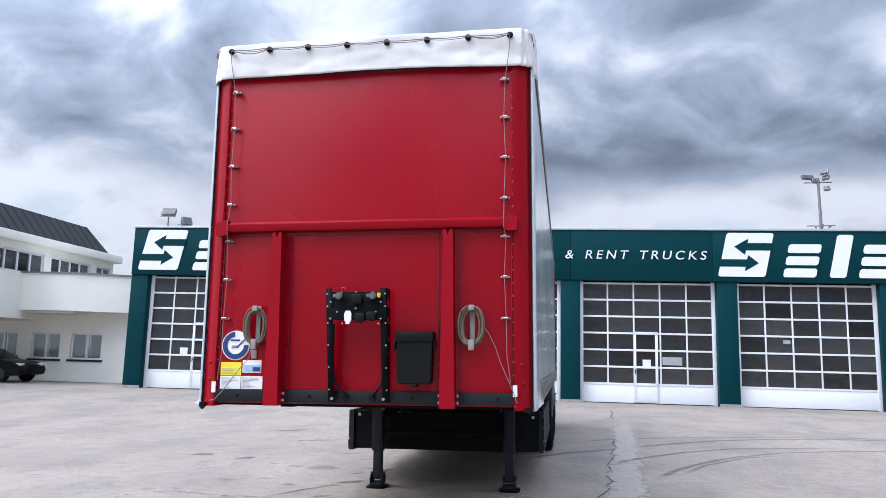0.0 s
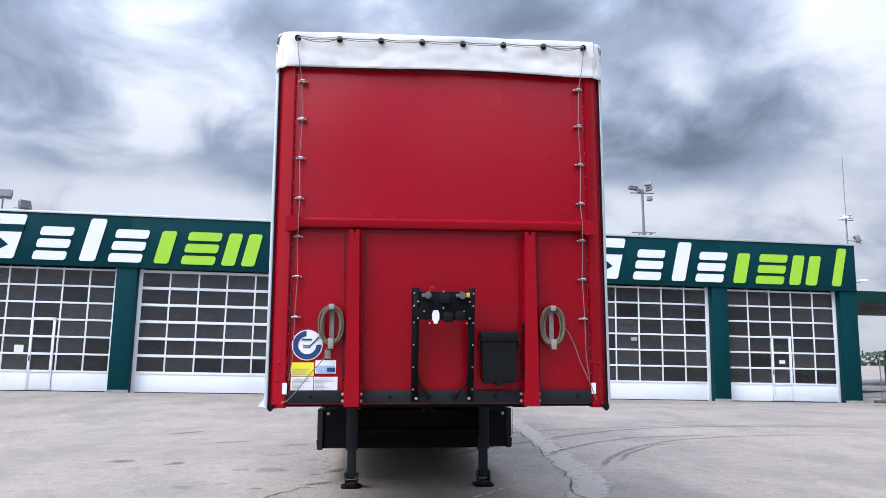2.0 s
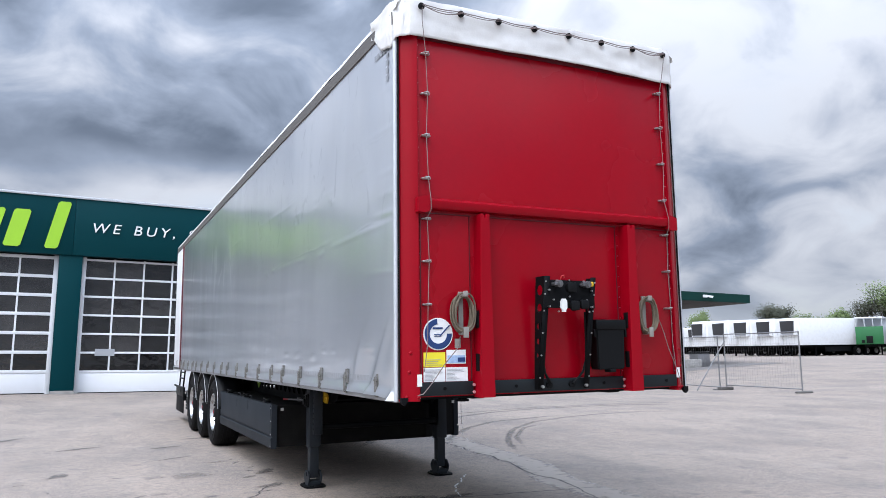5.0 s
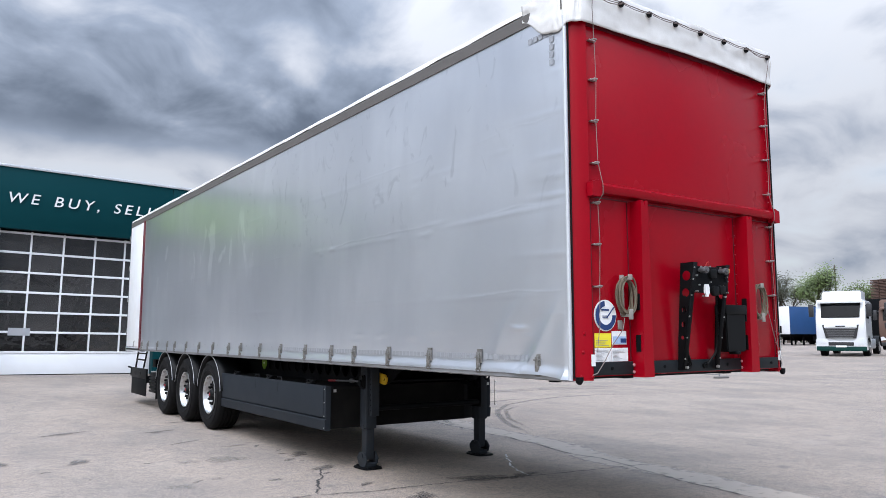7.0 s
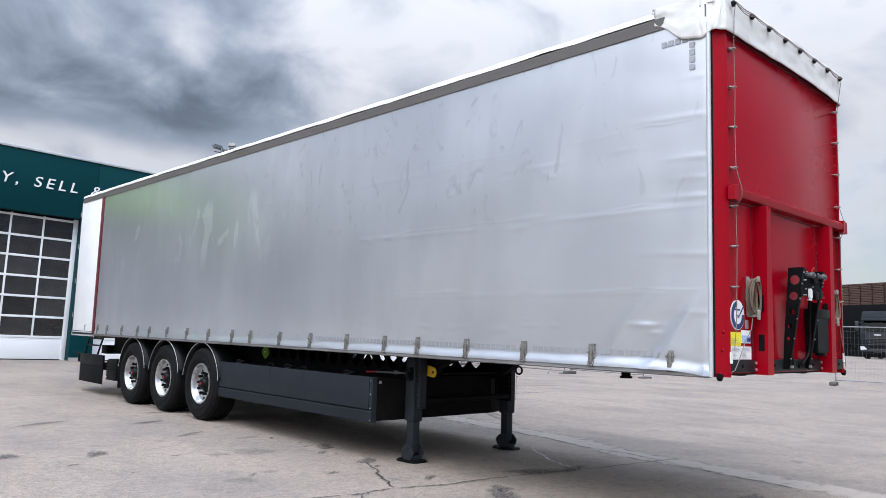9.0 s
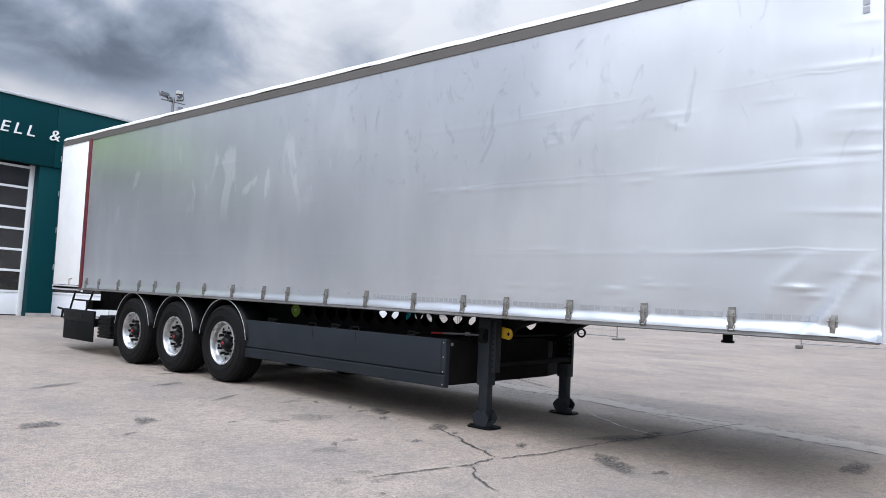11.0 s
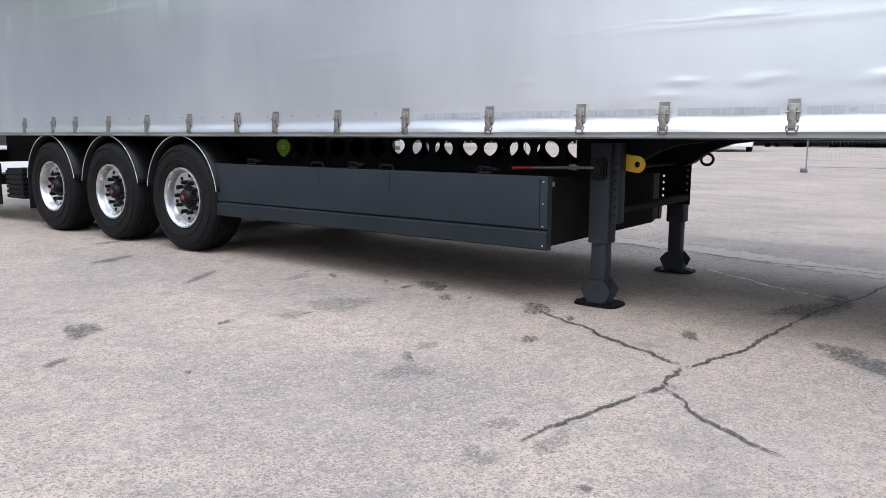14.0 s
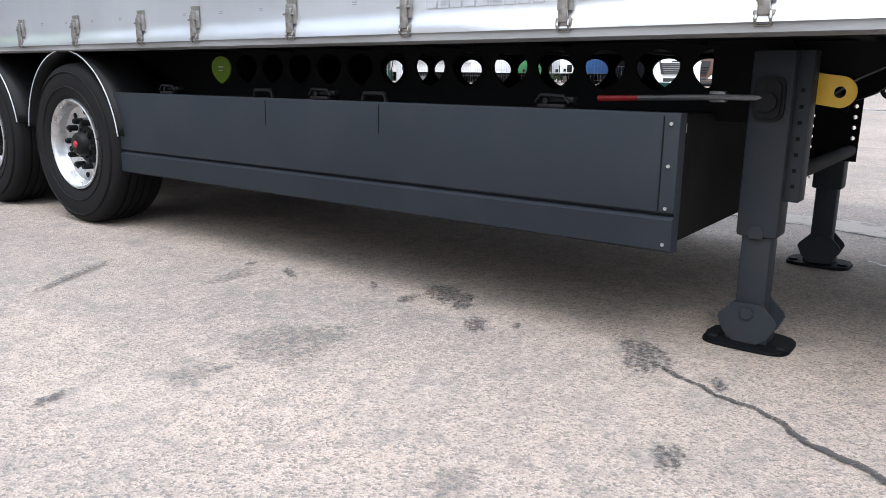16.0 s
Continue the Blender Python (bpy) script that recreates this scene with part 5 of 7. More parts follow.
# pallet box between the landing legs and the axles, with flush side panels
bm = bmesh.new()
prism(bm, [(-1.164, 4.04), (0.72, 4.04), (1.164, 4.16), (1.164, 7.62), (-1.164, 7.62)], "z", 0.430, 0.895)
part("pallet_box", bm, M["box_dirty"], trailer, "black pallet box under the floor", smooth=False)
for s in (-1, 1):
    bm = bmesh.new()
    sec = [(s * 1.165, 0.908), (s * 1.222, 0.908), (s * 1.228, 0.898), (s * 1.228, 0.562), (s * 1.220, 0.552), (s * 1.210, 0.548), (s * 1.236, 0.534), (s * 1.228, 0.424), (s * 1.212, 0.414), (s * 1.165, 0.414)]
    prism(bm, sec, "y", 4.005 if s < 0 else 4.15, 7.66)
    sp = part("side_panel", bm, M["anthracite"], trailer, "flush dark grey side panel")
    for y in (5.38, 6.15):
        bm = bmesh.new()
        box(bm, s * 1.2295 - 0.001, s * 1.2295 + 0.001, y, y + 0.003, 0.77, 0.898)
        part("panel_joint", bm, M["chassis"], sp)
    bm = bmesh.new()
    box(bm, s * 1.2295 - 0.0015, s * 1.2295 + 0.0015, 4.06, 4.064, 0.564, 0.898)
    part("panel_joint", bm, M["chassis"], sp)
    for y, z in ((4.035, 0.872), (4.035, 0.725), (4.035, 0.575), (4.035, 0.520), (4.035, 0.445), (7.63, 0.62), (7.63, 0.58), (7.63, 0.49)):
        bm = bmesh.new()
        cyl(bm, (s * 1.225, y, z), (s * 1.2345, y, z), 0.0065, 8)
        part("rivet", bm, M["steel"], sp)
    for y in (7.04, 5.785, 4.52):
        bm = bmesh.new()
        box(bm, s * 1.17 - 0.04, s * 1.17 + 0.04, y - 0.06, y + 0.06, 0.907, 0.925, 0.005)
        box(bm, s * 1.165 - 0.022, s * 1.165 + 0.022, y - 0.085, y + 0.04, 0.930, 0.952, 0.006)
        tube(bm, [(s * 1.195, y - 0.07, 0.930), (s * 1.20, y - 0.05, 0.955), (s * 1.20, y + 0.05, 0.958), (s * 1.195, y + 0.075, 0.930)], 0.007, 6)
        cyl(bm, (s * 1.14, y + 0.03, 0.937), (s * 1.20, y + 0.03, 0.937), 0.012, 8)
        part("latch", bm, M["plastic"], sp)
    for y in (6.22, 5.45):
        bm = bmesh.new()
        tube(bm, [(s * 1.18, y - 0.075, 0.905), (s * 1.18, y - 0.06, 0.945), (s * 1.18, y + 0.06, 0.945), (s * 1.18, y + 0.075, 0.905)], 0.010, 6)
        part("handle", bm, M["plastic"], sp)
    boxpart("reflector", (s * 1.10 - 0.016, s * 1.10 + 0.016, 4.030, 4.039, 0.835, 0.867), M["steel"], sp)

# landing legs
for s in (-1, 1):
    x = -0.79 if s < 0 else 0.82
    yl = 3.812 if s < 0 else 3.855
    bm = bmesh.new()
    box(bm, x - 0.068, x + 0.068, yl - 0.075, yl + 0.075, 0.44, 1.13, 0.012)
    leg = part("landing_leg", bm, M["leg"], trailer, "dark grey landing leg")
    bm = bmesh.new()
    box(bm, x - 0.052, x + 0.052, yl - 0.055, yl + 0.055, 0.10, 0.52, 0.010)
    part("inner_tube", bm, M["leg"], leg)
    bm = bmesh.new()
    prism(bm, [(yl - 0.026, 0.436), (yl - 0.026, 0.462)] + [(yl - 0.026 * math.cos(a), 0.462 + 0.022 * math.sin(a)) for a in [math.pi * k / 8 for k in range(1, 8)]] + [(yl + 0.026, 0.462), (yl + 0.026, 0.436)], "x", x - 0.0715, x + 0.0715)
    part("stop_tab", bm, M["leg"], leg)
    bm = bmesh.new()
    for sx in (-1, 1):
        prism(bm, [(yl - 0.045, 0.022), (yl - 0.085, 0.055), (yl - 0.110, 0.110), (yl - 0.102, 0.128), (yl - 0.052, 0.180), (yl + 0.052, 0.180), (yl + 0.102, 0.128), (yl + 0.110, 0.110), (yl + 0.085, 0.055), (yl + 0.045, 0.022)], "x", x + sx * 0.070 - 0.006, x + sx * 0.070 + 0.006)
    cyl(bm, (x - 0.086, yl + 0, 0.143), (x + 0.086, yl + 0, 0.143), 0.024, 16)
    box(bm, x - 0.062, x + 0.062, yl - 0.08, yl + 0.08, 0.018, 0.07, 0.01)
    part("foot_bracket", bm, M["leg"], leg)
    bm = bmesh.new()
    pad = []
    for k in range(32):
        a = k * math.tau / 32
        pad.append((x + 0.125 * math.copysign(abs(math.cos(a)) ** 0.45, math.cos(a)), yl + 0 + 0.165 * math.copysign(abs(math.sin(a)) ** 0.55, math.sin(a))))
    prism(bm, pad, "z", 0.004, 0.020)
    bmesh.ops.bevel(bm, geom=[e for e in bm.edges if e.verts[0].co.z > 0.01 and e.verts[1].co.z > 0.01], offset=0.006, segments=2, affect="EDGES")
    for sy in (-1, 1):
        bmesh.ops.create_cone(bm, cap_ends=True, segments=14, radius1=0.03, radius2=0.022, depth=0.012, matrix=pose(x - 0.05, yl + sy * 0.128, 0.024))
    part("foot_pad", bm, M["chassis"], leg, "worn black foot pad")
    bm = bmesh.new()
    head = [(yl + 0.054 * math.copysign(abs(math.cos(a)) ** 0.45, math.cos(a)), 0.955 + 0.078 * math.copysign(abs(math.sin(a)) ** 0.45, math.sin(a))) for a in [k * math.tau / 32 for k in range(32)]]
    prism(bm, head, "x", x - 0.088, x - 0.066)
    prism(bm, [(yl + (p - yl) * 0.8, 0.955 + (q - 0.955) * 0.84) for p, q in head], "x", x - 0.104, x - 0.086)
    cyl(bm, (x - 0.10, yl + 0, 0.945), (x - 0.125, yl + 0, 0.945), 0.035, 14)
    cyl(bm, (x - 0.10, yl + 0.02, 1.00), (x - 0.11, yl + 0.02, 1.00), 0.012, 10)
    part("gear_head", bm, M["plastic"], leg)
    # pierced mounting bracket in front of the west leg
    if s < 0:
        bm = bmesh.new()
        box(bm, x + 0.02 - 0.05, x + 0.02 + 0.05, yl - 0.128, yl - 0.072, 0.58, 1.13, 0.006)
        br = part("leg_bracket", bm, M["leg"], leg)
        for z in np.arange(0.64, 1.02, 0.058):
            bm = bmesh.new()
            box(bm, x - 0.033, x - 0.029, yl - 0.108, yl - 0.094, z - 0.007, z + 0.007)
            part("slot", bm, M["chassis"], br)
bm = bmesh.new()
cyl(bm, (-0.72, 3.76, 0.66), (0.72, 3.76, 0.66), 0.032, 14)
cyl(bm, (-0.72, 3.81, 0.95), (0.72, 3.81, 0.95), 0.016, 10)
part("cross_tube", bm, M["chassis"], trailer)
# plate behind the east leg, with two rows of holes
bm = bmesh.new()
for i in range(5):
    z = 0.668 + 0.056 * i
    for yc in (3.757, 3.962):
        hole_cell(bm, 0.742, [(yc - 0.03, z - 0.028), (yc + 0.03, z - 0.028), (yc + 0.03, z + 0.028), (yc - 0.03, z + 0.028)], [(yc + 0.011 * math.cos(a), z + 0.011 * math.sin(a)) for a in [k * math.tau / 12 for k in range(12)]], 0.008)
box(bm, 0.738, 0.746, 3.787, 3.932, 0.60, 1.16)
box(bm, 0.738, 0.746, 3.727, 3.992, 0.60, 0.640)
box(bm, 0.738, 0.746, 3.727, 3.992, 0.920, 1.16)
part("hole_plate", bm, M["chassis"], trailer, "black plate with two rows of round holes")
# crank with a red grip
bm = bmesh.new()
tube(bm, [(-0.905, 3.83, 0.960), (-0.93, 3.95, 0.960), (-0.968, 4.27, 0.950)], 0.011, 8)
box(bm, -0.935, -0.895, 3.95, 4.01, 0.940, 0.982, 0.006)
crank = part("crank", bm, M["steel_dark"], trailer, "steel landing-leg crank")
bm = bmesh.new()
tube(bm, [(-0.968, 4.27, 0.950), (-0.984, 4.43, 0.944)], 0.012, 8)
part("grip", bm, M["grip_red"], crank, "red grip")
# yellow lifting lug
bm = bmesh.new()
ring = [(3.612 + 0.021 * math.cos(a), 0.982 + 0.021 * math.sin(a)) for a in [k * math.tau / 20 for k in range(20)]]
hole_cell(bm, -0.70, [(3.614 + 0.058 * math.cos(a), 0.982 + 0.058 * math.sin(a)) for a in [radians(100 + 16 * k) for k in range(11)]] + [(3.654, 0.932), (3.654, 1.045)], ring, 0.016)
prism(bm, [(3.654, 0.932), (3.654, 1.045), (3.74, 1.06), (3.74, 0.945)], "x", -0.708, -0.692)
part("lifting_lug", bm, M["yellow"], trailer, "yellow lug plate with a hole")
bm = bmesh.new()
pts = [(0.74, 3.60 + 0.050 * math.cos(a), 0.985 + 0.046 * math.sin(a)) for a in [radians(30 + 360 * k / 24) for k in range(25)]]
tube(bm, [(0.69, 3.66, 1.04)] + pts, 0.012, 8)
part("rope_ring", bm, M["leg"], trailer)


# wheels
def wheel_meshes():
    bm = bmesh.new()
    prof = [(-0.13, 0.280), (-0.165, 0.300), (-0.184, 0.335), (-0.193, 0.40), (-0.190, 0.45), (-0.180, 0.492), (-0.165, 0.512), (-0.145, 0.522), (-0.105, 0.528)]
    for g in (-0.085, -0.028, 0.028, 0.085):
        prof += [(g - 0.009, 0.529), (g - 0.006, 0.516), (g + 0.006, 0.516), (g + 0.009, 0.529)]
    prof += [(-a, r) for a, r in prof[8::-1]]
    lathe(bm, prof, seg=64)
    for r, w in ((0.372, 0.004), (0.468, 0.005)):
        lathe(bm, [(-0.189, r - 0.006), (-0.196, r), (-0.189, r + 0.006)], seg=64)
    tyre = mesh_of("tyre", bm, M["rubber"])
    bm = bmesh.new()
    lathe(bm, [(-0.150, 0.300), (-0.178, 0.297), (-0.182, 0.288), (-0.176, 0.277), (-0.160, 0.268), (-0.125, 0.262), (-0.100, 0.250), (-0.092, 0.225), (-0.088, 0.195), (-0.084, 0.10)], seg=56)
    lathe(bm, [(0.150, 0.300), (0.176, 0.29), (0.12, 0.26), (0.04, 0.25), (-0.05, 0.25)], seg=40)
    rim = mesh_of("rim", bm, M["rim"])
    bm = bmesh.new()
    lathe(bm, [(-0.086, 0.122), (-0.095, 0.116), (-0.100, 0.092), (-0.150, 0.074), (-0.162, 0.060), (-0.165, 0.0)], seg=32)
    for k in range(10):
        a = k * math.tau / 10
        box(bm, -0.118, -0.094, 0.09 * math.cos(a) - 0.008, 0.09 * math.cos(a) + 0.008, 0.09 * math.sin(a) - 0.008, 0.09 * math.sin(a) + 0.008)
    hub = mesh_of("hub", bm, M["plastic"])
    bm = bmesh.new()
    lathe(bm, [(-0.163, 0.024), (-0.170, 0.022), (-0.174, 0.014), (-0.175, 0.0)], seg=20)
    capm = mesh_of("hub_cap", bm, M["hub_red"])
    bm = bmesh.new()
    cyl(bm, (-0.084, 0, 0), (-0.142, 0, 0), 0.020, 8)
    cyl(bm, (-0.142, 0, 0), (-0.150, 0, 0), 0.015, 8)
    nut = mesh_of("wheel_nut", bm, M["plastic"])
    bm = bmesh.new()
    cyl(bm, (-0.094, 0, 0), (-0.0885, 0, 0), 0.019, 14)
    holes = mesh_of("vent_hole", bm, M["chassis"])
    return tyre, rim, hub, capm, nut, holes


TYRE, RIM, HUB, HUBCAP, NUT, VENTS = wheel_meshes()
AXLES = (8.05, 9.36, 10.67)
for i, ya in enumerate(AXLES):
    bm = bmesh.new()
    cyl(bm, (-0.95, ya, 0.56), (0.95, ya, 0.56), 0.07, 16)
    for s in (-1, 1):
        box(bm, s * 0.60 - 0.05, s * 0.60 + 0.05, ya - 0.55, ya + 0.25, 0.60, 0.72, 0.01)
        cyl(bm, (s * 0.60, ya + 0.30, 0.72), (s * 0.60, ya + 0.30, 1.10), 0.14, 16)
        cyl(bm, (s * 0.86, ya, 0.56), (s * 0.80, ya, 0.56), 0.22, 20)
    part("axle", bm, M["chassis"], trailer)
    for s in (-1, 1):
        w = part("wheel", RIM, None, trailer, "polished rim with a black tyre and red hub cap" if s < 0 else "")
        w.matrix_local = pose(s * 1.085, ya, 0.56, 14 * i + 5, 0, 0 if s < 0 else 180)
        part("tyre", TYRE, None, w)
        part("hub", HUB, None, w)
        part("hub_cap", HUBCAP, None, w)
        for k in range(10):
            a = k * math.tau / 10
            nb = part("wheel_nut", NUT, None, w)
            nb.matrix_local = pose(0, 0.152 * math.cos(a), 0.152 * math.sin(a))
            a += math.tau / 20
            part("vent_hole", VENTS, None, w).matrix_local = pose(0, 0.213 * math.cos(a), 0.213 * math.sin(a))
        # mudguard
        a0, a1 = ((8, 171), (11, 171), (11, 172))[i]
        bm = bmesh.new()

        def guard(u, v, rr):
            a = radians(a0 + (a1 - a0) * u)
            return (s * (0.86 + 0.415 * v), ya - (rr - 0.03) * math.cos(a), 0.56 + rr * math.sin(a))
        grid(bm, lambda u, v: guard(u, v, 0.604), 30, 3)
        gd = part("mudguard", bm, M["plastic"], trailer, "black mudguard")
        gs = gd.modifiers.new("thickness", "SOLIDIFY")
        gs.thickness = 0.008
        bm = bmesh.new()
        tube(bm, [guard(k / 40, 1.0, 0.606) for k in range(41)], 0.0038, 6)
        part("edge_trim", bm, M["metal_light"], gd, "pale edge trim")

# tail: ribbed spare box, bumper boards, ladder, lamps
for s in (-1, 1):
    boxpart("mudflap", (s * 1.07 - 0.2, s * 1.07 + 0.2, 11.235, 11.25, 0.26, 0.72), M["rubber"], trailer, "black rubber mudflap", 0.004)
    ribbed = boxpart("ribbed_box", (s * 1.0 - 0.20, s * 1.0 + 0.20, 11.54, 11.96, 0.36, 0.74), M["plastic"], trailer, "ribbed black plastic box")
    for k in range(6):
        boxpart("rib", (s * 1.0 - 0.22, s * 1.0 + 0.22, 11.52, 11.98, 0.36 + k * 0.062, 0.405 + k * 0.062), M["plastic"], ribbed, "", 0.008)
    boxpart("tail_flap", (s * 1.255 - 0.01, s * 1.255 + 0.01, 12.05, 13.28, 0.265, 0.60), M["chassis"], trailer, "black tail board", 0.004)
    boxpart("tail_board", (s * 1.25 - 0.02, s * 1.25 + 0.02, 12.05, 13.30, 0.60, 0.80), M["plastic"], trailer, "dark grey tail board", 0.006)
    bm = bmesh.new()
    pl = [(12.75 + 0.26 * math.copysign(abs(math.cos(a)) ** 0.6, math.cos(a)), 0.70 + 0.05 * math.sin(a)) for a in [k * math.tau / 24 for k in range(24)]]
    prism(bm, pl, "x", s * 1.272 - 0.004, s * 1.272 + 0.004)
    part("side_lamp", bm, M["plastic"], trailer)
    bm = bmesh.new()
    for y0, y1 in ((12.38, 12.22), (13.05, 12.95)):
        tube(bm, [(s * 1.22, y0 + 0.1, 0.80), (s * 1.22, y1 + 0.02, 1.14)], 0.018, 8)
    tube(bm, [(s * 1.22, 12.38, 0.97), (s * 1.22, 13.05, 0.97)], 0.016, 8)
    tube(bm, [(s * 1.22, 12.34, 1.10), (s * 1.22, 13.0, 1.10)], 0.014, 8)
    part("ladder", bm, M["plastic"], trailer, "black folding steps")
    bm = bmesh.new()
    tube(bm, [(s * 1.22, 13.3, 0.70), (s * 1.24, 13.42, 0.78), (s * 1.28, 13.55, 0.80)], 0.02, 8)
    tube(bm, [(s * 1.24, 13.42, 0.78), (s * 1.24, 13.44, 0.62)], 0.022, 8)
    part("tail_hook", bm, M["plastic"], trailer)
boxpart("underrun_bar", (-1.2, 1.2, 13.3, 13.42, 0.45, 0.60), M["anthracite"], trailer, "dark grey underrun bar", 0.01)
boxpart("tail_beam", (-0.8, 0.8, 13.2, 13.5, 0.78, 0.95), M["chassis"], trailer, "", 0.01)
bm = bmesh.new()
cyl(bm, (-0.55, 11.5, 0.95), (0.55, 11.5, 0.95), 0.14, 20)
cyl(bm, (-0.75, 12.2, 1.02), (-0.4, 12.2, 1.02), 0.07, 14)
part("air_tank", bm, M["chassis"], trailer)


# ---- the workshop hall behind the trailer ----
HALL_TURN, HALL_LEAN, HALL_Y = 2.63, 0.98, 22.34
HALL = thing("workshop_hall", (0, HALL_Y, 0), "teal-clad workshop hall with six glazed sectional doors and a sign band", "building")
HALL.matrix_world = pose(0, HALL_Y, 0, 0, HALL_LEAN, HALL_TURN)
HL, HR, HTOP, HDEPTH = -15.52, 18.72, 6.56, 18.0
DOORS = ((-14.83, -10.09), (-9.38, -4.13), (-3.44, 1.35), (2.05, 6.93), (7.64, 12.51), (13.17, 18.00))
DOOR_TOP = 4.64
WICKETS = {0: 2, 3: 2, 5: 2}


def hall_ground(u):
    """Height of the yard at the hall's front, in the hall's own frame."""
    c, s = math.cos(radians(HALL_TURN)), math.sin(radians(HALL_TURN))
    return ground_z(u * c, HALL_Y + u * s) + u * math.sin(radians(HALL_LEAN))


# side, rear walls and roof
for nm, d in (("wall", (HL, HL + 0.3, 0.3, HDEPTH, -0.6, HTOP - 0.05)), ("wall", (HR - 0.3, HR, 0.3, HDEPTH, -0.6, HTOP - 0.05)), ("wall", (HL, HR, HDEPTH, HDEPTH + 0.3, -0.6, HTOP - 0.05))):
    boxpart(nm, d, M["teal"], HALL, "teal wall")
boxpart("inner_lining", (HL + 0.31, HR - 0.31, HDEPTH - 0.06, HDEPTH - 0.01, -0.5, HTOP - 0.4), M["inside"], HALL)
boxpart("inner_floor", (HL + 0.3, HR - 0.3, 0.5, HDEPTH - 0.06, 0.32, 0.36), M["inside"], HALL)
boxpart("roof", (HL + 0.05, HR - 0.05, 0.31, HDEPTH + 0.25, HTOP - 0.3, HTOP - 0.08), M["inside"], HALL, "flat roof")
# fascia sheets: panels side by side with fine joints
edges = [HL, -9.7, -3.75, 1.7, 6.8, 12.85, HR]
for a, b in zip(edges, edges[1:]):
    boxpart("fascia_panel", (a + 0.004, b - 0.004, 0.0, 0.30, DOOR_TOP + 0.02, HTOP - 0.03), M["teal"], HALL, "teal sign band panel", 0.004)
bm = bmesh.new()
box(bm, HL - 0.03, HR + 0.03, -0.04, 0.36, HTOP - 0.03, HTOP + 0.05, 0.01)
part("roof_edge", bm, M["metal_light"], HALL, "pale metal roof edge")
# pillars between the doors
pill = [(HL, DOORS[0][0])] + [(a[1], b[0]) for a, b in zip(DOORS, DOORS[1:])] + [(DOORS[-1][1], HR)]
for a, b in pill:
    boxpart("pillar", (a, b, 0.05, 0.45, -0.6, DOOR_TOP + 0.02), M["teal"], HALL, "teal pillar", 0.006)
    boxpart("plinth", (a - 0.01, b + 0.01, 0.035, 0.06, -0.6, hall_ground((a + b) / 2) + 0.10), M["concrete"], HALL)

# sectional doors: 5 by 6 panes over a plain bottom panel
for i, (a, b) in enumerate(DOORS):
    g = min(hall_ground(a), hall_ground(b))
    low = g + 0.70
    w, h = (b - a - 0.16) / 5, (DOOR_TOP - 0.06 - low) / 6
    bar = 0.034 if i != 1 else 0.05
    door = boxpart("sectional_door", (a + 0.085, b - 0.085, 0.395, 0.43, g - 0.15, low - 0.036), M["door_white"], HALL, "white-framed glazed sectional door", 0.004)
    for p in (a, b - 0.135):
        boxpart("jamb", (p, p + 0.135, 0.36, 0.46, g - 0.15, DOOR_TOP + 0.02), M["door_white"], door, "", 0.006)
    for k in range(1, 5):
        x = a + 0.08 + w * k
        boxpart("mullion", (x - 0.028, x + 0.028, 0.385, 0.435, low, DOOR_TOP), M["door_white"], door, "", 0.004)
    for k in range(7):
        z = low + h * k
        boxpart("rail", (a + 0.085, b - 0.085, 0.38, 0.44, z - bar, z + bar), M["door_white"], door, "", 0.005)
    bm = bmesh.new()
    box(bm, -w / 2 + 0.02, w / 2 - 0.02, -0.004, 0.004, -h / 2 + 0.02, h / 2 - 0.02)
    pane = mesh_of("pane", bm, M["pane"], smooth=False)
    for c in range(5):
        for r in range(6):
            po = part("pane", pane, None, door)
            po.matrix_local = pose(a + 0.08 + w * (c + 0.5), 0.41, low + h * (r + 0.5))
            po.visible_shadow = False
    boxpart("rubber_seal", (a + 0.09, b - 0.09, 0.39, 0.425, g - 0.02, g + 0.03), M["rubber"], door)
    if i in WICKETS:
        c = WICKETS[i]
        x0, x1, z1 = a + 0.08 + w * c - 0.02, a + 0.08 + w * (c + 1) - 0.10, low + h * 3 + 0.06
        bm = bmesh.new()
        for p, q in ((x0, x0 + 0.09), (x1 - 0.09, x1)):
            box(bm, p, q, 0.345, 0.40, g + 0.06, z1, 0.006)
        box(bm, x0, x1, 0.345, 0.40, z1 - 0.10, z1, 0.006)
        box(bm, x0, x1, 0.345, 0.40, low - 0.05, low + 0.04, 0.006)
        box(bm, x0 + 0.02, x1 - 0.02, 0.365, 0.40, g + 0.06, low, 0.004)
        for k in (1, 2):
            box(bm, x0 + 0.02, x1 - 0.02, 0.35, 0.40, low + h * k - 0.04, low + h * k + 0.04, 0.005)
        wk = part("wicket_door", bm, M["door_white"], HALL, "white pass door set in the sectional door")
        bm = bmesh.new()
        tube(bm, [(x0 + 0.05, 0.345, g + 1.15), (x0 + 0.05, 0.31, g + 1.15), (x0 + 0.15, 0.30, g + 1.15)], 0.011, 8)
        box(bm, x0 + 0.03, x0 + 0.07, 0.335, 0.347, g + 1.05, g + 1.24, 0.004)
        part("handle", bm, M["plastic"], wk, "dark lever handle")
        for p, q in ((x0 - 0.004, x0 + 0.002), (x1 - 0.002, x1 + 0.004)):
            boxpart("door_joint", (p, q, 0.36, 0.398, g + 0.05, z1), M["print_grey"], wk)
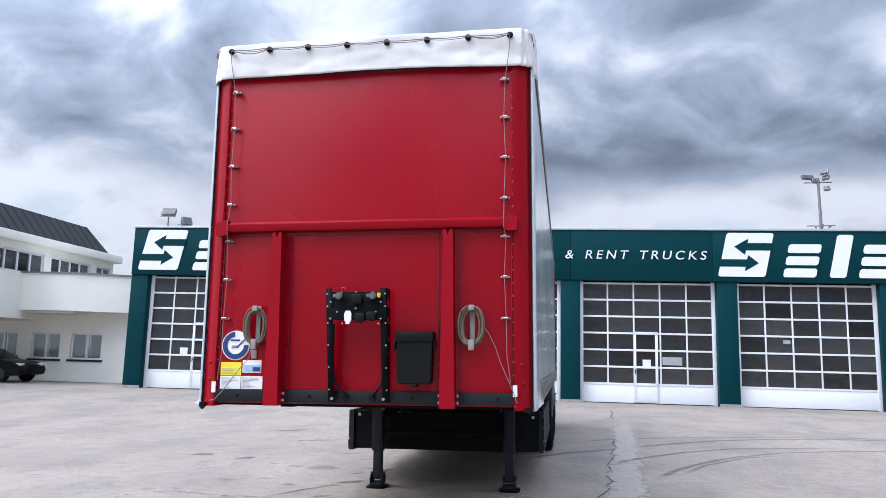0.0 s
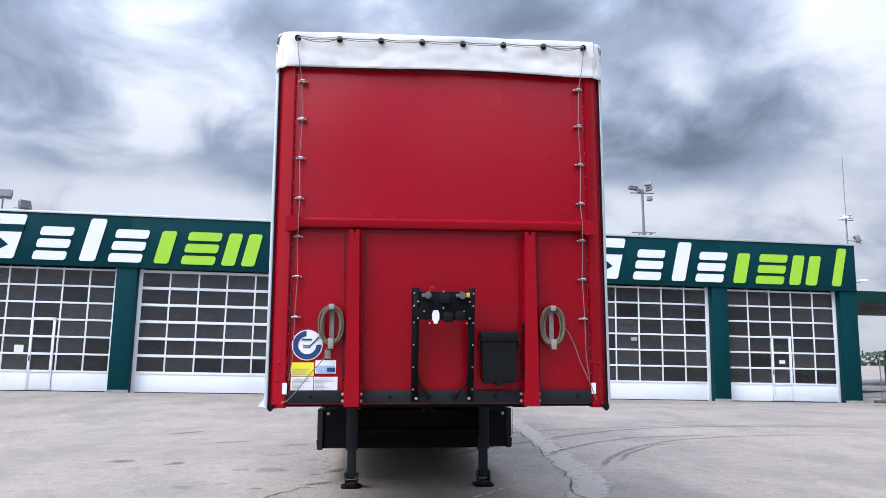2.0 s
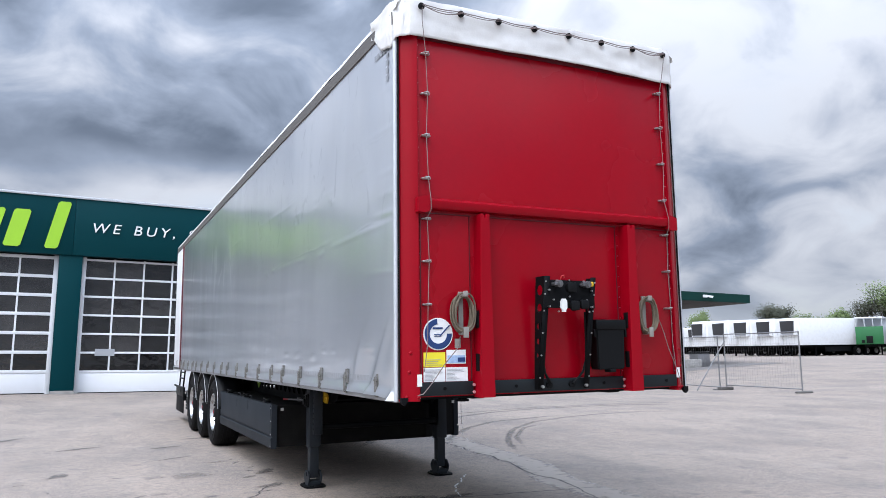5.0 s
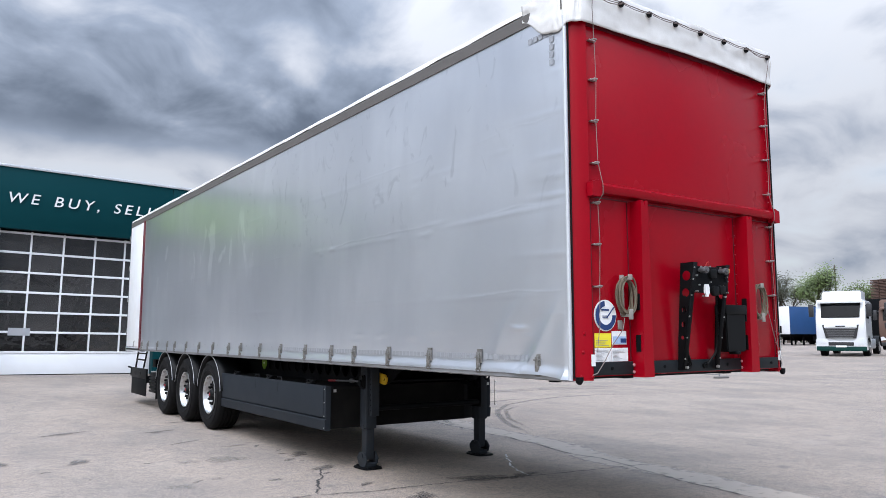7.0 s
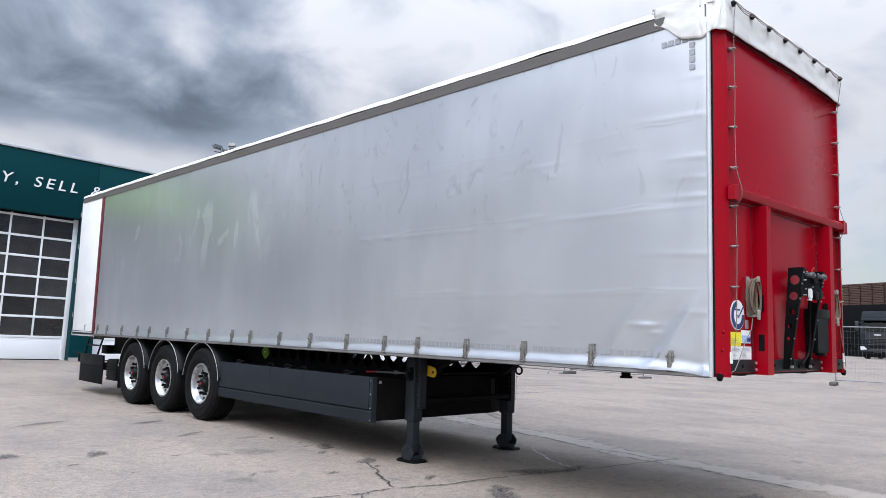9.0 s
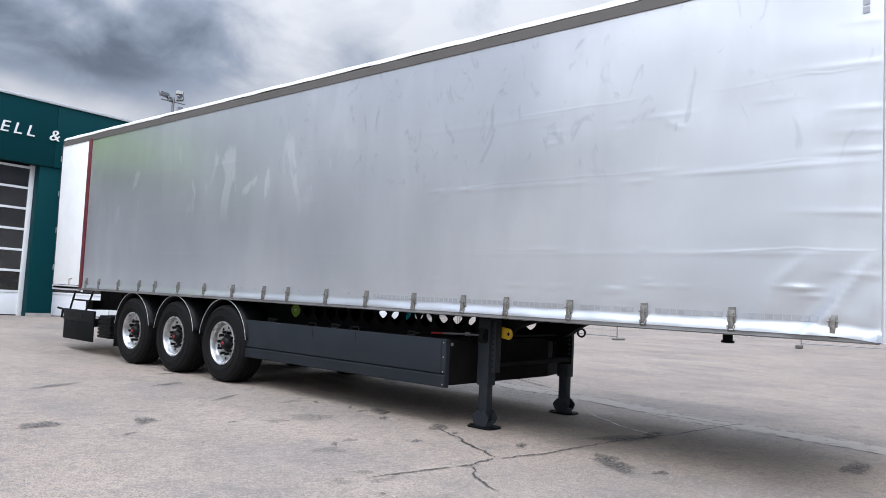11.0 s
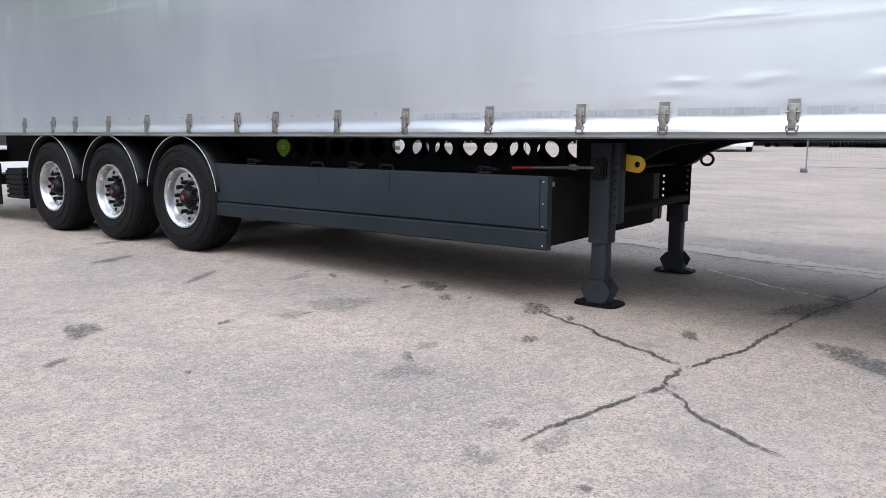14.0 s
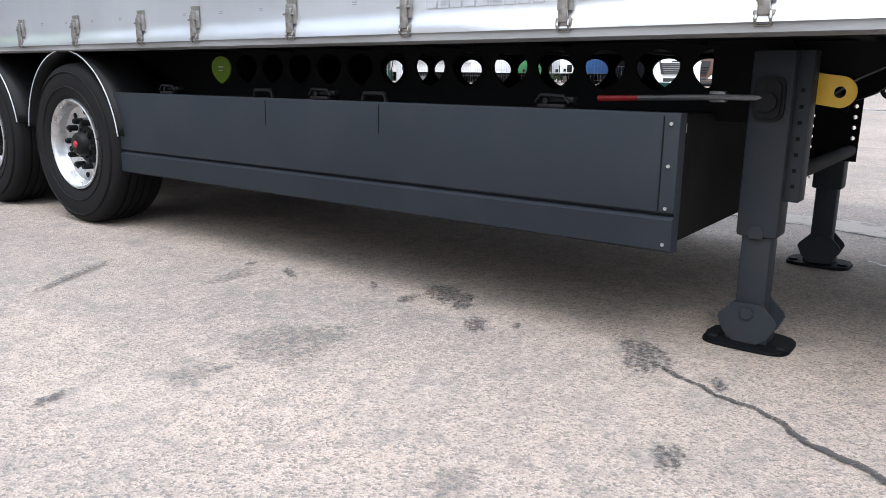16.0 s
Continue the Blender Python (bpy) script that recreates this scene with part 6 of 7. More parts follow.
# notices taped inside the doors
for u, z, w, h, tone in ((-13.27, 1.69, 0.31, 0.27, "sticker_white"), (4.46, 1.63, 0.29, 0.33, "sticker_white"), (15.55, 1.76, 0.25, 0.14, "sticker_white"), (9.38, 2.54, 0.25, 0.13, "print_faint"), (-2.58, 1.53, 0.60, 0.23, "print_faint"), (5.37, 1.76, 0.70, 0.29, "print_faint")):
    boxpart("paper_notice", (u - w / 2, u + w / 2, 0.375, 0.379, z - h / 2, z + h / 2), M[tone], HALL, "white paper notice" if tone == "sticker_white" else "faded grey paper notice")

# sign band: abstract slanted blocks, and the written slogan
SK = 0.22


def slab(bm, x0, x1, z0, z1, base, y=-0.035):
    """A slanted block on the sign band."""
    def sx(x, z):
        return x + SK * (z - base)
    r = min(0.06, (x1 - x0) / 4, (z1 - z0) / 4)
    pts = [(sx(x0 + r, z0), z0), (sx(x1 - r, z0), z0), (sx(x1, z0 + r), z0 + r), (sx(x1, z1 - r), z1 - r), (sx(x1 - r, z1), z1), (sx(x0 + r, z1), z1), (sx(x0, z1 - r), z1 - r), (sx(x0, z0 + r), z0 + r)]
    prism(bm, pts, "y", y, 0.0)


def sign(u0, z0):
    """Emblem block and seven word blocks: three white, four green, drawn as plain shapes."""
    bm = bmesh.new()
    slab(bm, u0, u0 + 1.64, z0, z0 + 1.60, z0)
    emblem = part("sign_emblem", bm, M["sign_white"], HALL, "white slanted sign emblem with two dark arrows")
    for x0, x1, tip, za, zb in ((0.79, 1.67, 0.35, 0.96, 1.23), (-0.03, 0.89, 1.33, 0.36, 0.63)):
        zm, back = (za + zb) / 2, 0.79 if tip < 0.5 else 0.89
        bm = bmesh.new()
        outline = [(x0, za), (x1, za), (x1, zb), (x0, zb)]
        prism(bm, [(u0 + x + SK * z, z0 + z) for x, z in outline], "y", -0.039, -0.034)
        prism(bm, [(u0 + x + SK * z, z0 + z) for x, z in ((tip, zm), (back, zm - 0.30), (back, zm + 0.30))], "y", -0.041, -0.036)
        part("emblem_arrow", bm, M["teal"], emblem, "dark teal arrow")
    xh = 1.20
    for x, x1, tall, col, slots in ((2.25, 3.37, xh, "w", 2), (3.70, 4.53, 1.55, "w", 0), (4.82, 5.97, xh, "w", 2), (6.27, 7.07, xh, "g", 0), (7.36, 8.54, xh, "g", 2), (8.79, 9.98, xh, "g", 1), (10.51, 11.18, 1.55, "g", 0)):
        bm = bmesh.new()
        x, x1 = u0 + x, u0 + x1
        if slots == 2:
            for zz in (0.0, 0.44, 0.88):
                slab(bm, x, x1, z0 + zz, z0 + zz + 0.32, z0)
        elif slots == 1:
            for xx in (x, x1 - 0.48):
                slab(bm, xx, xx + 0.48, z0, z0 + xh, z0)
        else:
            slab(bm, x + 0.14, x1 - 0.14, z0, z0 + tall, z0)
        part("sign_block", bm, M["sign_white"] if col == "w" else M["sign_green"], HALL, "white slanted sign block" if col == "w" else "lime green slanted sign block")


sign(-15.25, 4.84)
sign(6.97, 4.84)

slogan = bpy.data.curves.new("slogan", "FONT")
slogan.body, slogan.extrude, slogan.shear, slogan.space_character, slogan.space_word = "WE BUY, SELL & RENT TRUCKS", 0.02, 0.18, 1.42, 1.35
tmp = bpy.data.objects.new("slogan", slogan)
scene.collection.objects.link(tmp)
bpy.context.view_layer.update()
me = bpy.data.meshes.new_from_object(tmp.evaluated_get(bpy.context.evaluated_depsgraph_get()))
bpy.data.objects.remove(tmp)
co = np.empty(len(me.vertices) * 3)
me.vertices.foreach_get("co", co)
co = co.reshape(-1, 3)
lo_, hi_ = co.min(0), co.max(0)
cap_h = 0.70
sx_, sz_ = (6.60 + 3.20) / (hi_[0] - lo_[0]), 0.32 / cap_h
for v in me.vertices:
    v.co = Vector((-3.20 + (v.co.x - lo_[0]) * sx_, -0.02 - v.co.z, 5.45 + v.co.y * sz_))
me.materials.clear()
me.materials.append(M["sign_white"])
bm = bmesh.new()
bm.from_mesh(me)
bm.verts.ensure_lookup_table()
seen_v = set()
for v0 in bm.verts:
    if v0.index in seen_v:
        continue
    stack, isle = [v0], []
    seen_v.add(v0.index)
    while stack:
        v = stack.pop()
        isle.append(v)
        for e in v.link_edges:
            w_ = e.other_vert(v)
            if w_.index not in seen_v:
                seen_v.add(w_.index)
                stack.append(w_)
    ids = {v.index: k for k, v in enumerate(isle)}
    faces = [[ids[v.index] for v in f.verts] for f in {f for v in isle for f in v.link_faces}]
    lm = bpy.data.meshes.new("letter")
    lm.from_pydata([v.co for v in isle], [], faces)
    lm.materials.append(M["sign_white"])
    part("letter", lm, None, HALL)
bm.free()
bpy.data.meshes.remove(me)


# floodlights and cameras on the roof
def floodlight(parent, at, yaw, w=0.42):
    bm = bmesh.new()
    box(bm, -w / 2, w / 2, -0.06, 0.10, -0.16, 0.16, 0.02)
    for k in range(5):
        box(bm, -w / 2 + 0.02, w / 2 - 0.02, 0.10, 0.15, -0.14 + k * 0.065, -0.12 + k * 0.065)
    tube(bm, [(-w / 2 - 0.02, 0, 0), (-w / 2 - 0.02, 0.02, -0.24), (w / 2 + 0.02, 0.02, -0.24), (w / 2 + 0.02, 0, 0)], 0.014, 6)
    ob = part("floodlight", bm, M["galv"], parent, "grey floodlight")
    ob.matrix_local = pose(*at, -25, 0, yaw)
    gl = boxpart("lens", (-w / 2 + 0.03, w / 2 - 0.03, -0.066, -0.058, -0.13, 0.13), M["lens_dark"], ob)
    return ob


fl = thing("roof_floodlight", (0, 0, 0), "grey twin floodlights on the hall roof edge", "lamp")
fl.matrix_world = HALL.matrix_world @ pose(-14.26, 0.2, HTOP + 0.05)
bm = bmesh.new()
cyl(bm, (0, 0, -0.05), (0, 0, 0.62), 0.03, 10)
cyl(bm, (0.35, 0.1, 0.12), (0.95, 0.1, 0.12), 0.02, 8)
part("pole", bm, M["galv"], fl)
floodlight(fl, (0, 0, 0.62), 8, 0.56)
floodlight(fl, (0.75, 0.05, 0.25), 40, 0.4)
for u in (0.55, 0.95):
    bm = bmesh.new()
    cyl(bm, (u, 0.1, 0.0), (u, 0.1, 0.2), 0.015, 8)
    part("bracket", bm, M["galv"], fl)

cm = thing("camera_mast", (0, 0, 0), "slim mast with surveillance cameras and an aerial on the hall roof", "mast")
cm.matrix_world = HALL.matrix_world @ pose(HR - 0.1, 0.25, HTOP - 0.06)
bm = bmesh.new()
cyl(bm, (0, 0, -0.1), (0, 0, 1.3), 0.03, 10)
cyl(bm, (0, 0, 1.3), (0, 0, 3.85), 0.014, 8)
tube(bm, [(-0.35, 0, 1.15), (0.35, 0, 1.15)], 0.015, 6)
tube(bm, [(0, 0, 0.3), (0.35, -0.1, 0.25)], 0.015, 6)
part("mast_pole", bm, M["galv"], cm)
for x, z, yw in ((0.22, 1.28, -30), (-0.12, 1.25, 20)):
    bm = bmesh.new()
    box(bm, -0.07, 0.07, -0.28, 0.12, -0.06, 0.06, 0.02)
    box(bm, -0.09, 0.09, -0.32, 0.10, 0.06, 0.075, 0.005)
    o = part("camera_housing", bm, M["sign_white"], cm, "white camera housing")
    o.matrix_local = pose(x, 0, z, 0, 0, yw)
floodlight(cm, (0.42, -0.1, 0.38), 60, 0.24)
bm = bmesh.new()
box(bm, -0.05, 0.05, -0.25, 0.1, -0.04, 0.04, 0.015)
o = part("wall_camera", bm, M["sign_white"], HALL, "white wall camera")
o.matrix_local = pose(HR + 0.16, -0.1, 5.10, 0, 0, 50)
bm = bmesh.new()
tube(bm, [(HR - 0.02, 0.1, 5.03), (HR + 0.16, -0.05, 5.05)], 0.02, 8)
part("camera_arm", bm, M["galv"], HALL)

mast = thing("floodlight_mast", (18.85, 47.7, 0.0), "tall grey lighting mast with floodlights behind the hall", "street lamp")
bm = bmesh.new()
cyl(bm, (0, 0, -0.3), (0, 0, 14.3), 0.14, 12, 0.09)
for z in (14.0, 11.0):
    tube(bm, [(-0.9, 0, z), (0.9, 0, z)], 0.04, 8)
tube(bm, [(0, -0.5, 11.0), (0, 0.5, 11.0)], 0.03, 8)
part("mast_pole", bm, M["galv"], mast)
for x, z, yw, w in ((-0.65, 14.4, 20, 0.9), (0.45, 14.75, -40, 0.5), (0.5, 14.35, -60, 0.5), (-0.15, 14.15, 10, 0.5), (0.55, 13.6, -20, 0.4)):
    floodlight(mast, (x, 0, z), yw, w)
for x in (-0.4, 0.0, 0.45):
    bm = bmesh.new()
    box(bm, -0.05, 0.05, -0.2, 0.07, -0.05, 0.05, 0.015)
    o = part("camera_housing", bm, M["galv"], mast)
    o.matrix_local = pose(x, -0.2, 10.85, -20, 0, 50 * x)

# ---- the white office block west of the hall ----
OFF = thing("office_building", (0, 0, 0), "white rendered office block with a dark standing-seam roof", "building")
OFF.matrix_world = HALL.matrix_world.copy()


def opening_wall(bm, x0, x1, z0, z1, y0, y1, holes):
    """A wall along x with rectangular openings through it."""
    xs = sorted({x0, x1, *[h[0] for h in holes], *[h[1] for h in holes]})
    zs = sorted({z0, z1, *[h[2] for h in holes], *[h[3] for h in holes]})
    for a, b in zip(xs, xs[1:]):
        run = None
        for c, d in zip(zs, zs[1:]):
            mx, mz = (a + b) / 2, (c + d) / 2
            if any(h[0] < mx < h[1] and h[2] < mz < h[3] for h in holes):
                if run:
                    box(bm, a, b, y0, y1, run[0], run[1])
                run = None
            else:
                run = (run[0] if run else c, d)
        if run:
            box(bm, a, b, y0, y1, run[0], run[1])


OV = 4.0
wins = [(-24.4, -23.0, 1.22, 2.40), (-22.31, -20.91, 1.22, 2.40), (-20.38, -18.90, 1.22, 2.40)]
bm = bmesh.new()
opening_wall(bm, -40, HL - 0.02, -0.6, 3.4, OV, OV + 0.35, wins)
part("wall", bm, M["plaster"], OFF, "white rendered wall")


def window(parent, x0, x1, z0, z1, y, mull=2):
    bm = bmesh.new()
    for a, b in ((x0, x0 + 0.07), (x1 - 0.07, x1)):
        box(bm, a, b, y, y + 0.09, z0, z1, 0.006)
    box(bm, x0, x1, y, y + 0.09, z0, z0 + 0.08, 0.006)
    box(bm, x0, x1, y, y + 0.09, z1 - 0.08, z1, 0.006)
    for k in range(1, mull):
        m_ = x0 + (x1 - x0) * k / mull
        box(bm, m_ - 0.06, m_ + 0.06, y - 0.01, y + 0.09, z0, z1, 0.006)
    wf = part("window", bm, M["door_white"], parent, "white two-light window")
    for k in range(mull):
        pa = boxpart("pane", (x0 + (x1 - x0) * k / mull + 0.04, x0 + (x1 - x0) * (k + 1) / mull - 0.04, y + 0.04, y + 0.05, z0 + 0.05, z1 - 0.05), M["window"], wf)
        pa.visible_shadow = False
        boxpart("blind", (x0 + (x1 - x0) * k / mull + 0.08, x0 + (x1 - x0) * (k + 1) / mull - 0.05, y + 0.10, y + 0.115, z0 + 0.05, z1 - 0.05), M["blind"], wf)
    return wf


for x0, x1, z0, z1 in wins:
    wf = window(OFF, x0, x1, z0, z1, OV + 0.10)
    boxpart("sill", (x0 - 0.10, x1 + 0.10, OV - 0.06, OV + 0.12, z0 - 0.09, z0), M["roof_dark"], wf, "dark window sill", 0.006)
# balcony parapet over the ground floor, bent towards the hall
bm = bmesh.new()
prism(bm, [(-40, 2.4), (-19.6, 2.4), (HL - 0.05, 4.3), (HL - 0.05, 5.2), (-40, 5.2)], "z", 3.31, 4.92)
part("parapet", bm, M["plaster"], OFF, "white rendered parapet")
bm = bmesh.new()
prism(bm, [(-40, 2.34), (-19.58, 2.34), (HL - 0.03, 4.24), (HL - 0.03, 4.65), (-19.6, 2.75), (-40, 2.75)], "z", 4.922, 4.985)
part("coping", bm, M["galv"], OFF, "grey metal coping")
boxpart("ledge", (-40, -19.7, 2.9, 4.0, 3.22, 3.306), M["plaster"], OFF)
# upper floor, set back, running away from the yard
UX = -21.9
up_b = thing("office_upper_floor", (UX, 0, 0), "white upper storey with a window band under a dark mansard roof", "building")
bm = bmesh.new()
bands = [(20.3, 25.0), (25.5, 28.4), (28.9, 30.1)]
ZS, ZH = 5.30, 6.28
for z0, z1 in ((3.3, ZS), (ZH, 6.96)):
    box(bm, -6.0, 0.0, 14, 30.3, z0, z1)
ya = 14.0
for b0, b1 in bands + [(30.3, 30.3)]:
    box(bm, -0.3, 0.0, ya, b0, ZS, ZH)
    ya = b1
box(bm, -6.0, -0.3, 30.0, 30.3, ZS, ZH)
part("wall", bm, M["plaster"], up_b, "white rendered wall")
bm = bmesh.new()
box(bm, -6.0, 0.35, 14, 30.55, 6.60, 6.98, 0.02)
part("eaves", bm, M["plaster"], up_b, "white boxed eaves")
for b0, b1 in bands:
    bm = bmesh.new()
    k = max(2, round((b1 - b0) / 0.75))
    for i in range(k + 1):
        y = b0 + (b1 - b0) * i / k
        box(bm, -0.18, -0.08, y - 0.04, y + 0.04, ZS, ZH, 0.005)
    box(bm, -0.18, -0.08, b0, b1, ZS, ZS + 0.08)
    box(bm, -0.18, -0.08, b0, b1, ZH - 0.08, ZH)
    wf = part("window_band", bm, M["door_white"], up_b, "white-framed window band")
    for i in range(k):
        p = boxpart("pane", (-0.135, -0.128, b0 + (b1 - b0) * i / k + 0.03, b0 + (b1 - b0) * (i + 1) / k - 0.03, ZS + 0.04, ZH - 0.04), M["window"], wf)
        p.visible_shadow = False
    boxpart("roller_blind", (-0.24, -0.22, b0 + 0.05, b1 - 0.05, 5.8, ZH), M["sign_white"], wf)
bm = bmesh.new()
prism(bm, [(14, 6.98), (29.75, 6.98), (29.3, 8.36), (14, 8.36)], "x", -5.5, 0.1)
for v in bm.verts:
    if v.co.z > 8:
        v.co.x += -1.1 if v.co.x > -1 else 1.1
roof = part("roof", bm, M["roof_dark"], up_b, "dark standing-seam roof")
bm = bmesh.new()
for i in range(25):
    y = 15 + i * 0.59
    tube(bm, [(0.11, y, 6.99), (-0.99, y, 8.36)], 0.02, 4)
part("standing_seams", bm, M["roof_dark"], roof)


# ---- parked black car by the office ----
def car(at, turn):
    c = thing("parked_car", at, "black estate car parked by the white office wall", "car", turn=turn)
    # side outline along x (front at +x), lofted over the width
    low = [(-2.3, 0.42), (-2.32, 0.62), (-2.28, 0.88), (-2.1, 1.0), (-1.0, 0.98), (0.6, 0.97), (1.2, 0.93), (1.9, 0.84), (2.2, 0.70), (2.28, 0.5), (2.22, 0.32), (1.9, 0.25), (-1.9, 0.25)]
    bm = bmesh.new()
    ws = [(-0.90, 0.92), (-0.86, 0.98), (-0.4, 1.0), (0.4, 1.0), (0.86, 0.98), (0.90, 0.92)]
    loops = [[bm.verts.new((x * k, w, 0.3 + (z - 0.3) * (0.94 if abs(w) > 0.88 else 1))) for x, z in low] for w, k in ws]
    for p, q in zip(loops, loops[1:]):
        for i in range(len(low)):
            j = (i + 1) % len(low)
            bm.faces.new((p[i], p[j], q[j], q[i]))
    bm.faces.new(loops[0])
    bm.faces.new(loops[-1][::-1])
    part("body", bm, M["car_black"], c)
    cab = [(-2.15, 0.98), (-1.75, 1.36), (-1.2, 1.44), (-0.2, 1.45), (0.35, 1.36), (1.15, 0.95)]
    bm = bmesh.new()
    loops = []
    for w, top in ((-0.80, 0.0), (-0.62, 1.0), (0.62, 1.0), (0.80, 0.0)):
        loops.append([bm.verts.new((x, w if z < 1 else w * (0.80 if abs(w) > 0.7 else 1), z - (0.02 if top == 0 else 0))) for x, z in cab])
    for p, q in zip(loops, loops[1:]):
        for i in range(len(cab) - 1):
            bm.faces.new((p[i], p[i + 1], q[i + 1], q[i]))
    bm.faces.new(loops[0])
    bm.faces.new(loops[-1][::-1])
    part("roof", bm, M["car_black"], c)
    for s in (-1, 1):
        for p in ([(-1.95, 1.02), (-1.62, 1.32), (-1.1, 1.38), (-1.1, 1.02)], [(-1.02, 1.02), (-1.02, 1.38), (-0.2, 1.38), (-0.12, 1.02)], [(-0.04, 1.02), (-0.12, 1.38), (0.3, 1.31), (0.92, 1.0)]):
            bm = bmesh.new()
            y = 0.735
            vs = [bm.verts.new((x, s * (y - (z - 1.0) * 0.22 + 0.05), z)) for x, z in p]
            bm.faces.new(vs)
            part("side_window", bm, M["windscreen"], c)
        for x in (-1.4, 1.42):
            bm = bmesh.new()
            cyl(bm, (x, s * 0.70, 0.33), (x, s * 0.905, 0.33), 0.33, 24)
            wh = part("wheel", bm, M["rubber"], c)
            bm = bmesh.new()
            cyl(bm, (x, s * 0.90, 0.33), (x, s * 0.912, 0.33), 0.22, 20)
            for k in range(5):
                a = k * math.tau / 5
                tube(bm, [(x, s * 0.915, 0.33), (x + 0.2 * math.cos(a), s * 0.915, 0.33 + 0.2 * math.sin(a))], 0.025, 6)
            part("rim", bm, M["grille"], wh)
        bm = bmesh.new()
        box(bm, 0.55, 0.75, s * 0.98 - 0.1, s * 0.98 + 0.1, 0.98, 1.10, 0.03)
        part("mirror", bm, M["car_black"], c)
        bm = bmesh.new()
        box(bm, 2.02, 2.2, s * 0.66 - 0.16, s * 0.66 + 0.16, 0.66, 0.76, 0.02)
        part("headlight", bm, M["lamp_glass"], c)
    return c


car((-22.75, 23.0, ground_z(-22.75, 23.0)), 3.0)


# ---- fuel station beside the hall ----
CAN = thing("fuel_canopy", (0, 0, 0), "green-edged flat canopy on round posts over the fuel pumps", "canopy")
CP = [(20.2, 29.95), (39.1, 33.4), (40.2, 42.6), (21.3, 39.3)]


def ring_plate(bm, pts, z0, z1):
    prism(bm, pts, "z", z0, z1)


bm = bmesh.new()
ring_plate(bm, CP, 4.52, 5.10)
part("canopy_fascia", bm, M["teal_canopy"], CAN, "dark green canopy edge")
bm = bmesh.new()
ring_plate(bm, [(20.4, 30.15), (38.95, 33.55), (39.95, 42.4), (21.4, 39.1)], 4.495, 4.519)
part("soffit", bm, M["soffit"], CAN, "grey canopy underside")
bm = bmesh.new()
for k in range(7):
    a = Vector(CP[0]).lerp(Vector(CP[3]), (k + 0.7) / 7.4)
    b = Vector(CP[1]).lerp(Vector(CP[2]), (k + 0.7) / 7.4)
    a, b = a.lerp(b, 0.02), b.lerp(a, 0.02)
    tube(bm, [(a.x, a.y, 4.505), (b.x, b.y, 4.505)], 0.035, 4)
part("soffit_battens", bm, M["soffit"], CAN)
for x, y in ((26.65, 32.4), (31.25, 33.35)):
    bm = bmesh.new()
    cyl(bm, (x, y, ground_z(x, y) - 0.1), (x, y, 4.5), 0.14, 18)
    part("post", bm, M["metal_light"], CAN, "pale round post")
bm = bmesh.new()
box(bm, 33.6, 33.95, 32.25, 32.30, 4.75, 4.92)
prism(bm, [(34.05, 4.80), (34.5, 4.72), (34.6, 4.86), (34.1, 4.92)], "y", 32.34, 32.39)
part("canopy_mark", bm, M["sign_white"], CAN, "small white mark")
# forecourt patch: darker paving, and the canopy's soft shadow held in its colour
verts, faces = [], []
for i in range(13):
    for j in range(9):
        gx, gy = 20.4 + i * 1.55, 27.6 + j * 1.9 + i * 0.26
        verts.append((gx, gy, ground_z(gx, gy) + 0.012))
for i in range(12):
    for j in range(8):
        k = i * 9 + j
        faces.append((k, k + 9, k + 10, k + 1))
me = bpy.data.meshes.new("forecourt")
me.from_pydata(verts, [], faces)
me.materials.append(M["forecourt"])
tagged(new("forecourt", me), "worn grey concrete forecourt, coloured darker with the fuel canopy's shade", "forecourt", kind="structure")
island = boxpart("pump_island", (24.0, 33.5, 31.6, 34.2, 0.0, 0.26), M["concrete"], None, "", 0.03)
tagged(island, "low concrete pump island under the canopy", "kerb")


def pump(x, y, turn, tone, label):
    p = thing("fuel_pump", (x, y, 0.26), label, "fuel pump", "fuel pumps", turn=turn)
    bm = bmesh.new()
    box(bm, -0.45, 0.45, -0.28, 0.28, 0, 1.15, 0.03)
    part("cabinet", bm, tone, p)
    bm = bmesh.new()
    box(bm, -0.45, 0.45, -0.22, 0.22, 1.15, 1.85, 0.05)
    head = part("head", bm, M["grille"], p)
    boxpart("display", (-0.33, 0.33, -0.235, -0.215, 1.35, 1.72), M["grille"], head)
    for s in (-1, 1):
        bm = bmesh.new()
        tube(bm, [(s * 0.42, -0.25, 1.0), (s * 0.55, -0.32, 1.6), (s * 0.58, -0.3, 2.0), (s * 0.52, -0.2, 2.15), (s * 0.46, -0.1, 1.9)], 0.03, 8)
        hose = part("hose", bm, M["rubber"], p)
        bm = bmesh.new()
        box(bm, s * 0.42 - 0.04, s * 0.42 + 0.04, -0.34, -0.26, 0.85, 1.12, 0.02)
        part("nozzle", bm, M["grille"], hose)
    return p


pump(26.2, 31.7, 15, M["maroon"], "dark red fuel pump with looped black hoses")
pump(27.4, 32.6, 15, M["teal_canopy"], "dark green fuel pump with looped black hoses")
pump(28.6, 32.0, 15, M["galv"], "grey fuel pump with looped black hoses")
pump(29.6, 32.3, 15, M["teal_canopy"], "dark green fuel pump with looped black hoses")
terminal = thing("payment_post", (31.2, 32.4, 0.26), "white payment post on the pump island", "terminal", turn=15)
boxpart("post_body", (-0.22, 0.22, -0.18, 0.18, 0, 1.9), M["white_panel"], terminal, "", 0.04)
boxpart("screen", (-0.14, 0.14, -0.19, -0.175, 1.15, 1.5), M["grille"], terminal)
boxpart("post_cap", (-0.26, 0.26, -0.24, 0.22, 1.9, 2.0), M["teal_canopy"], terminal, "", 0.02)
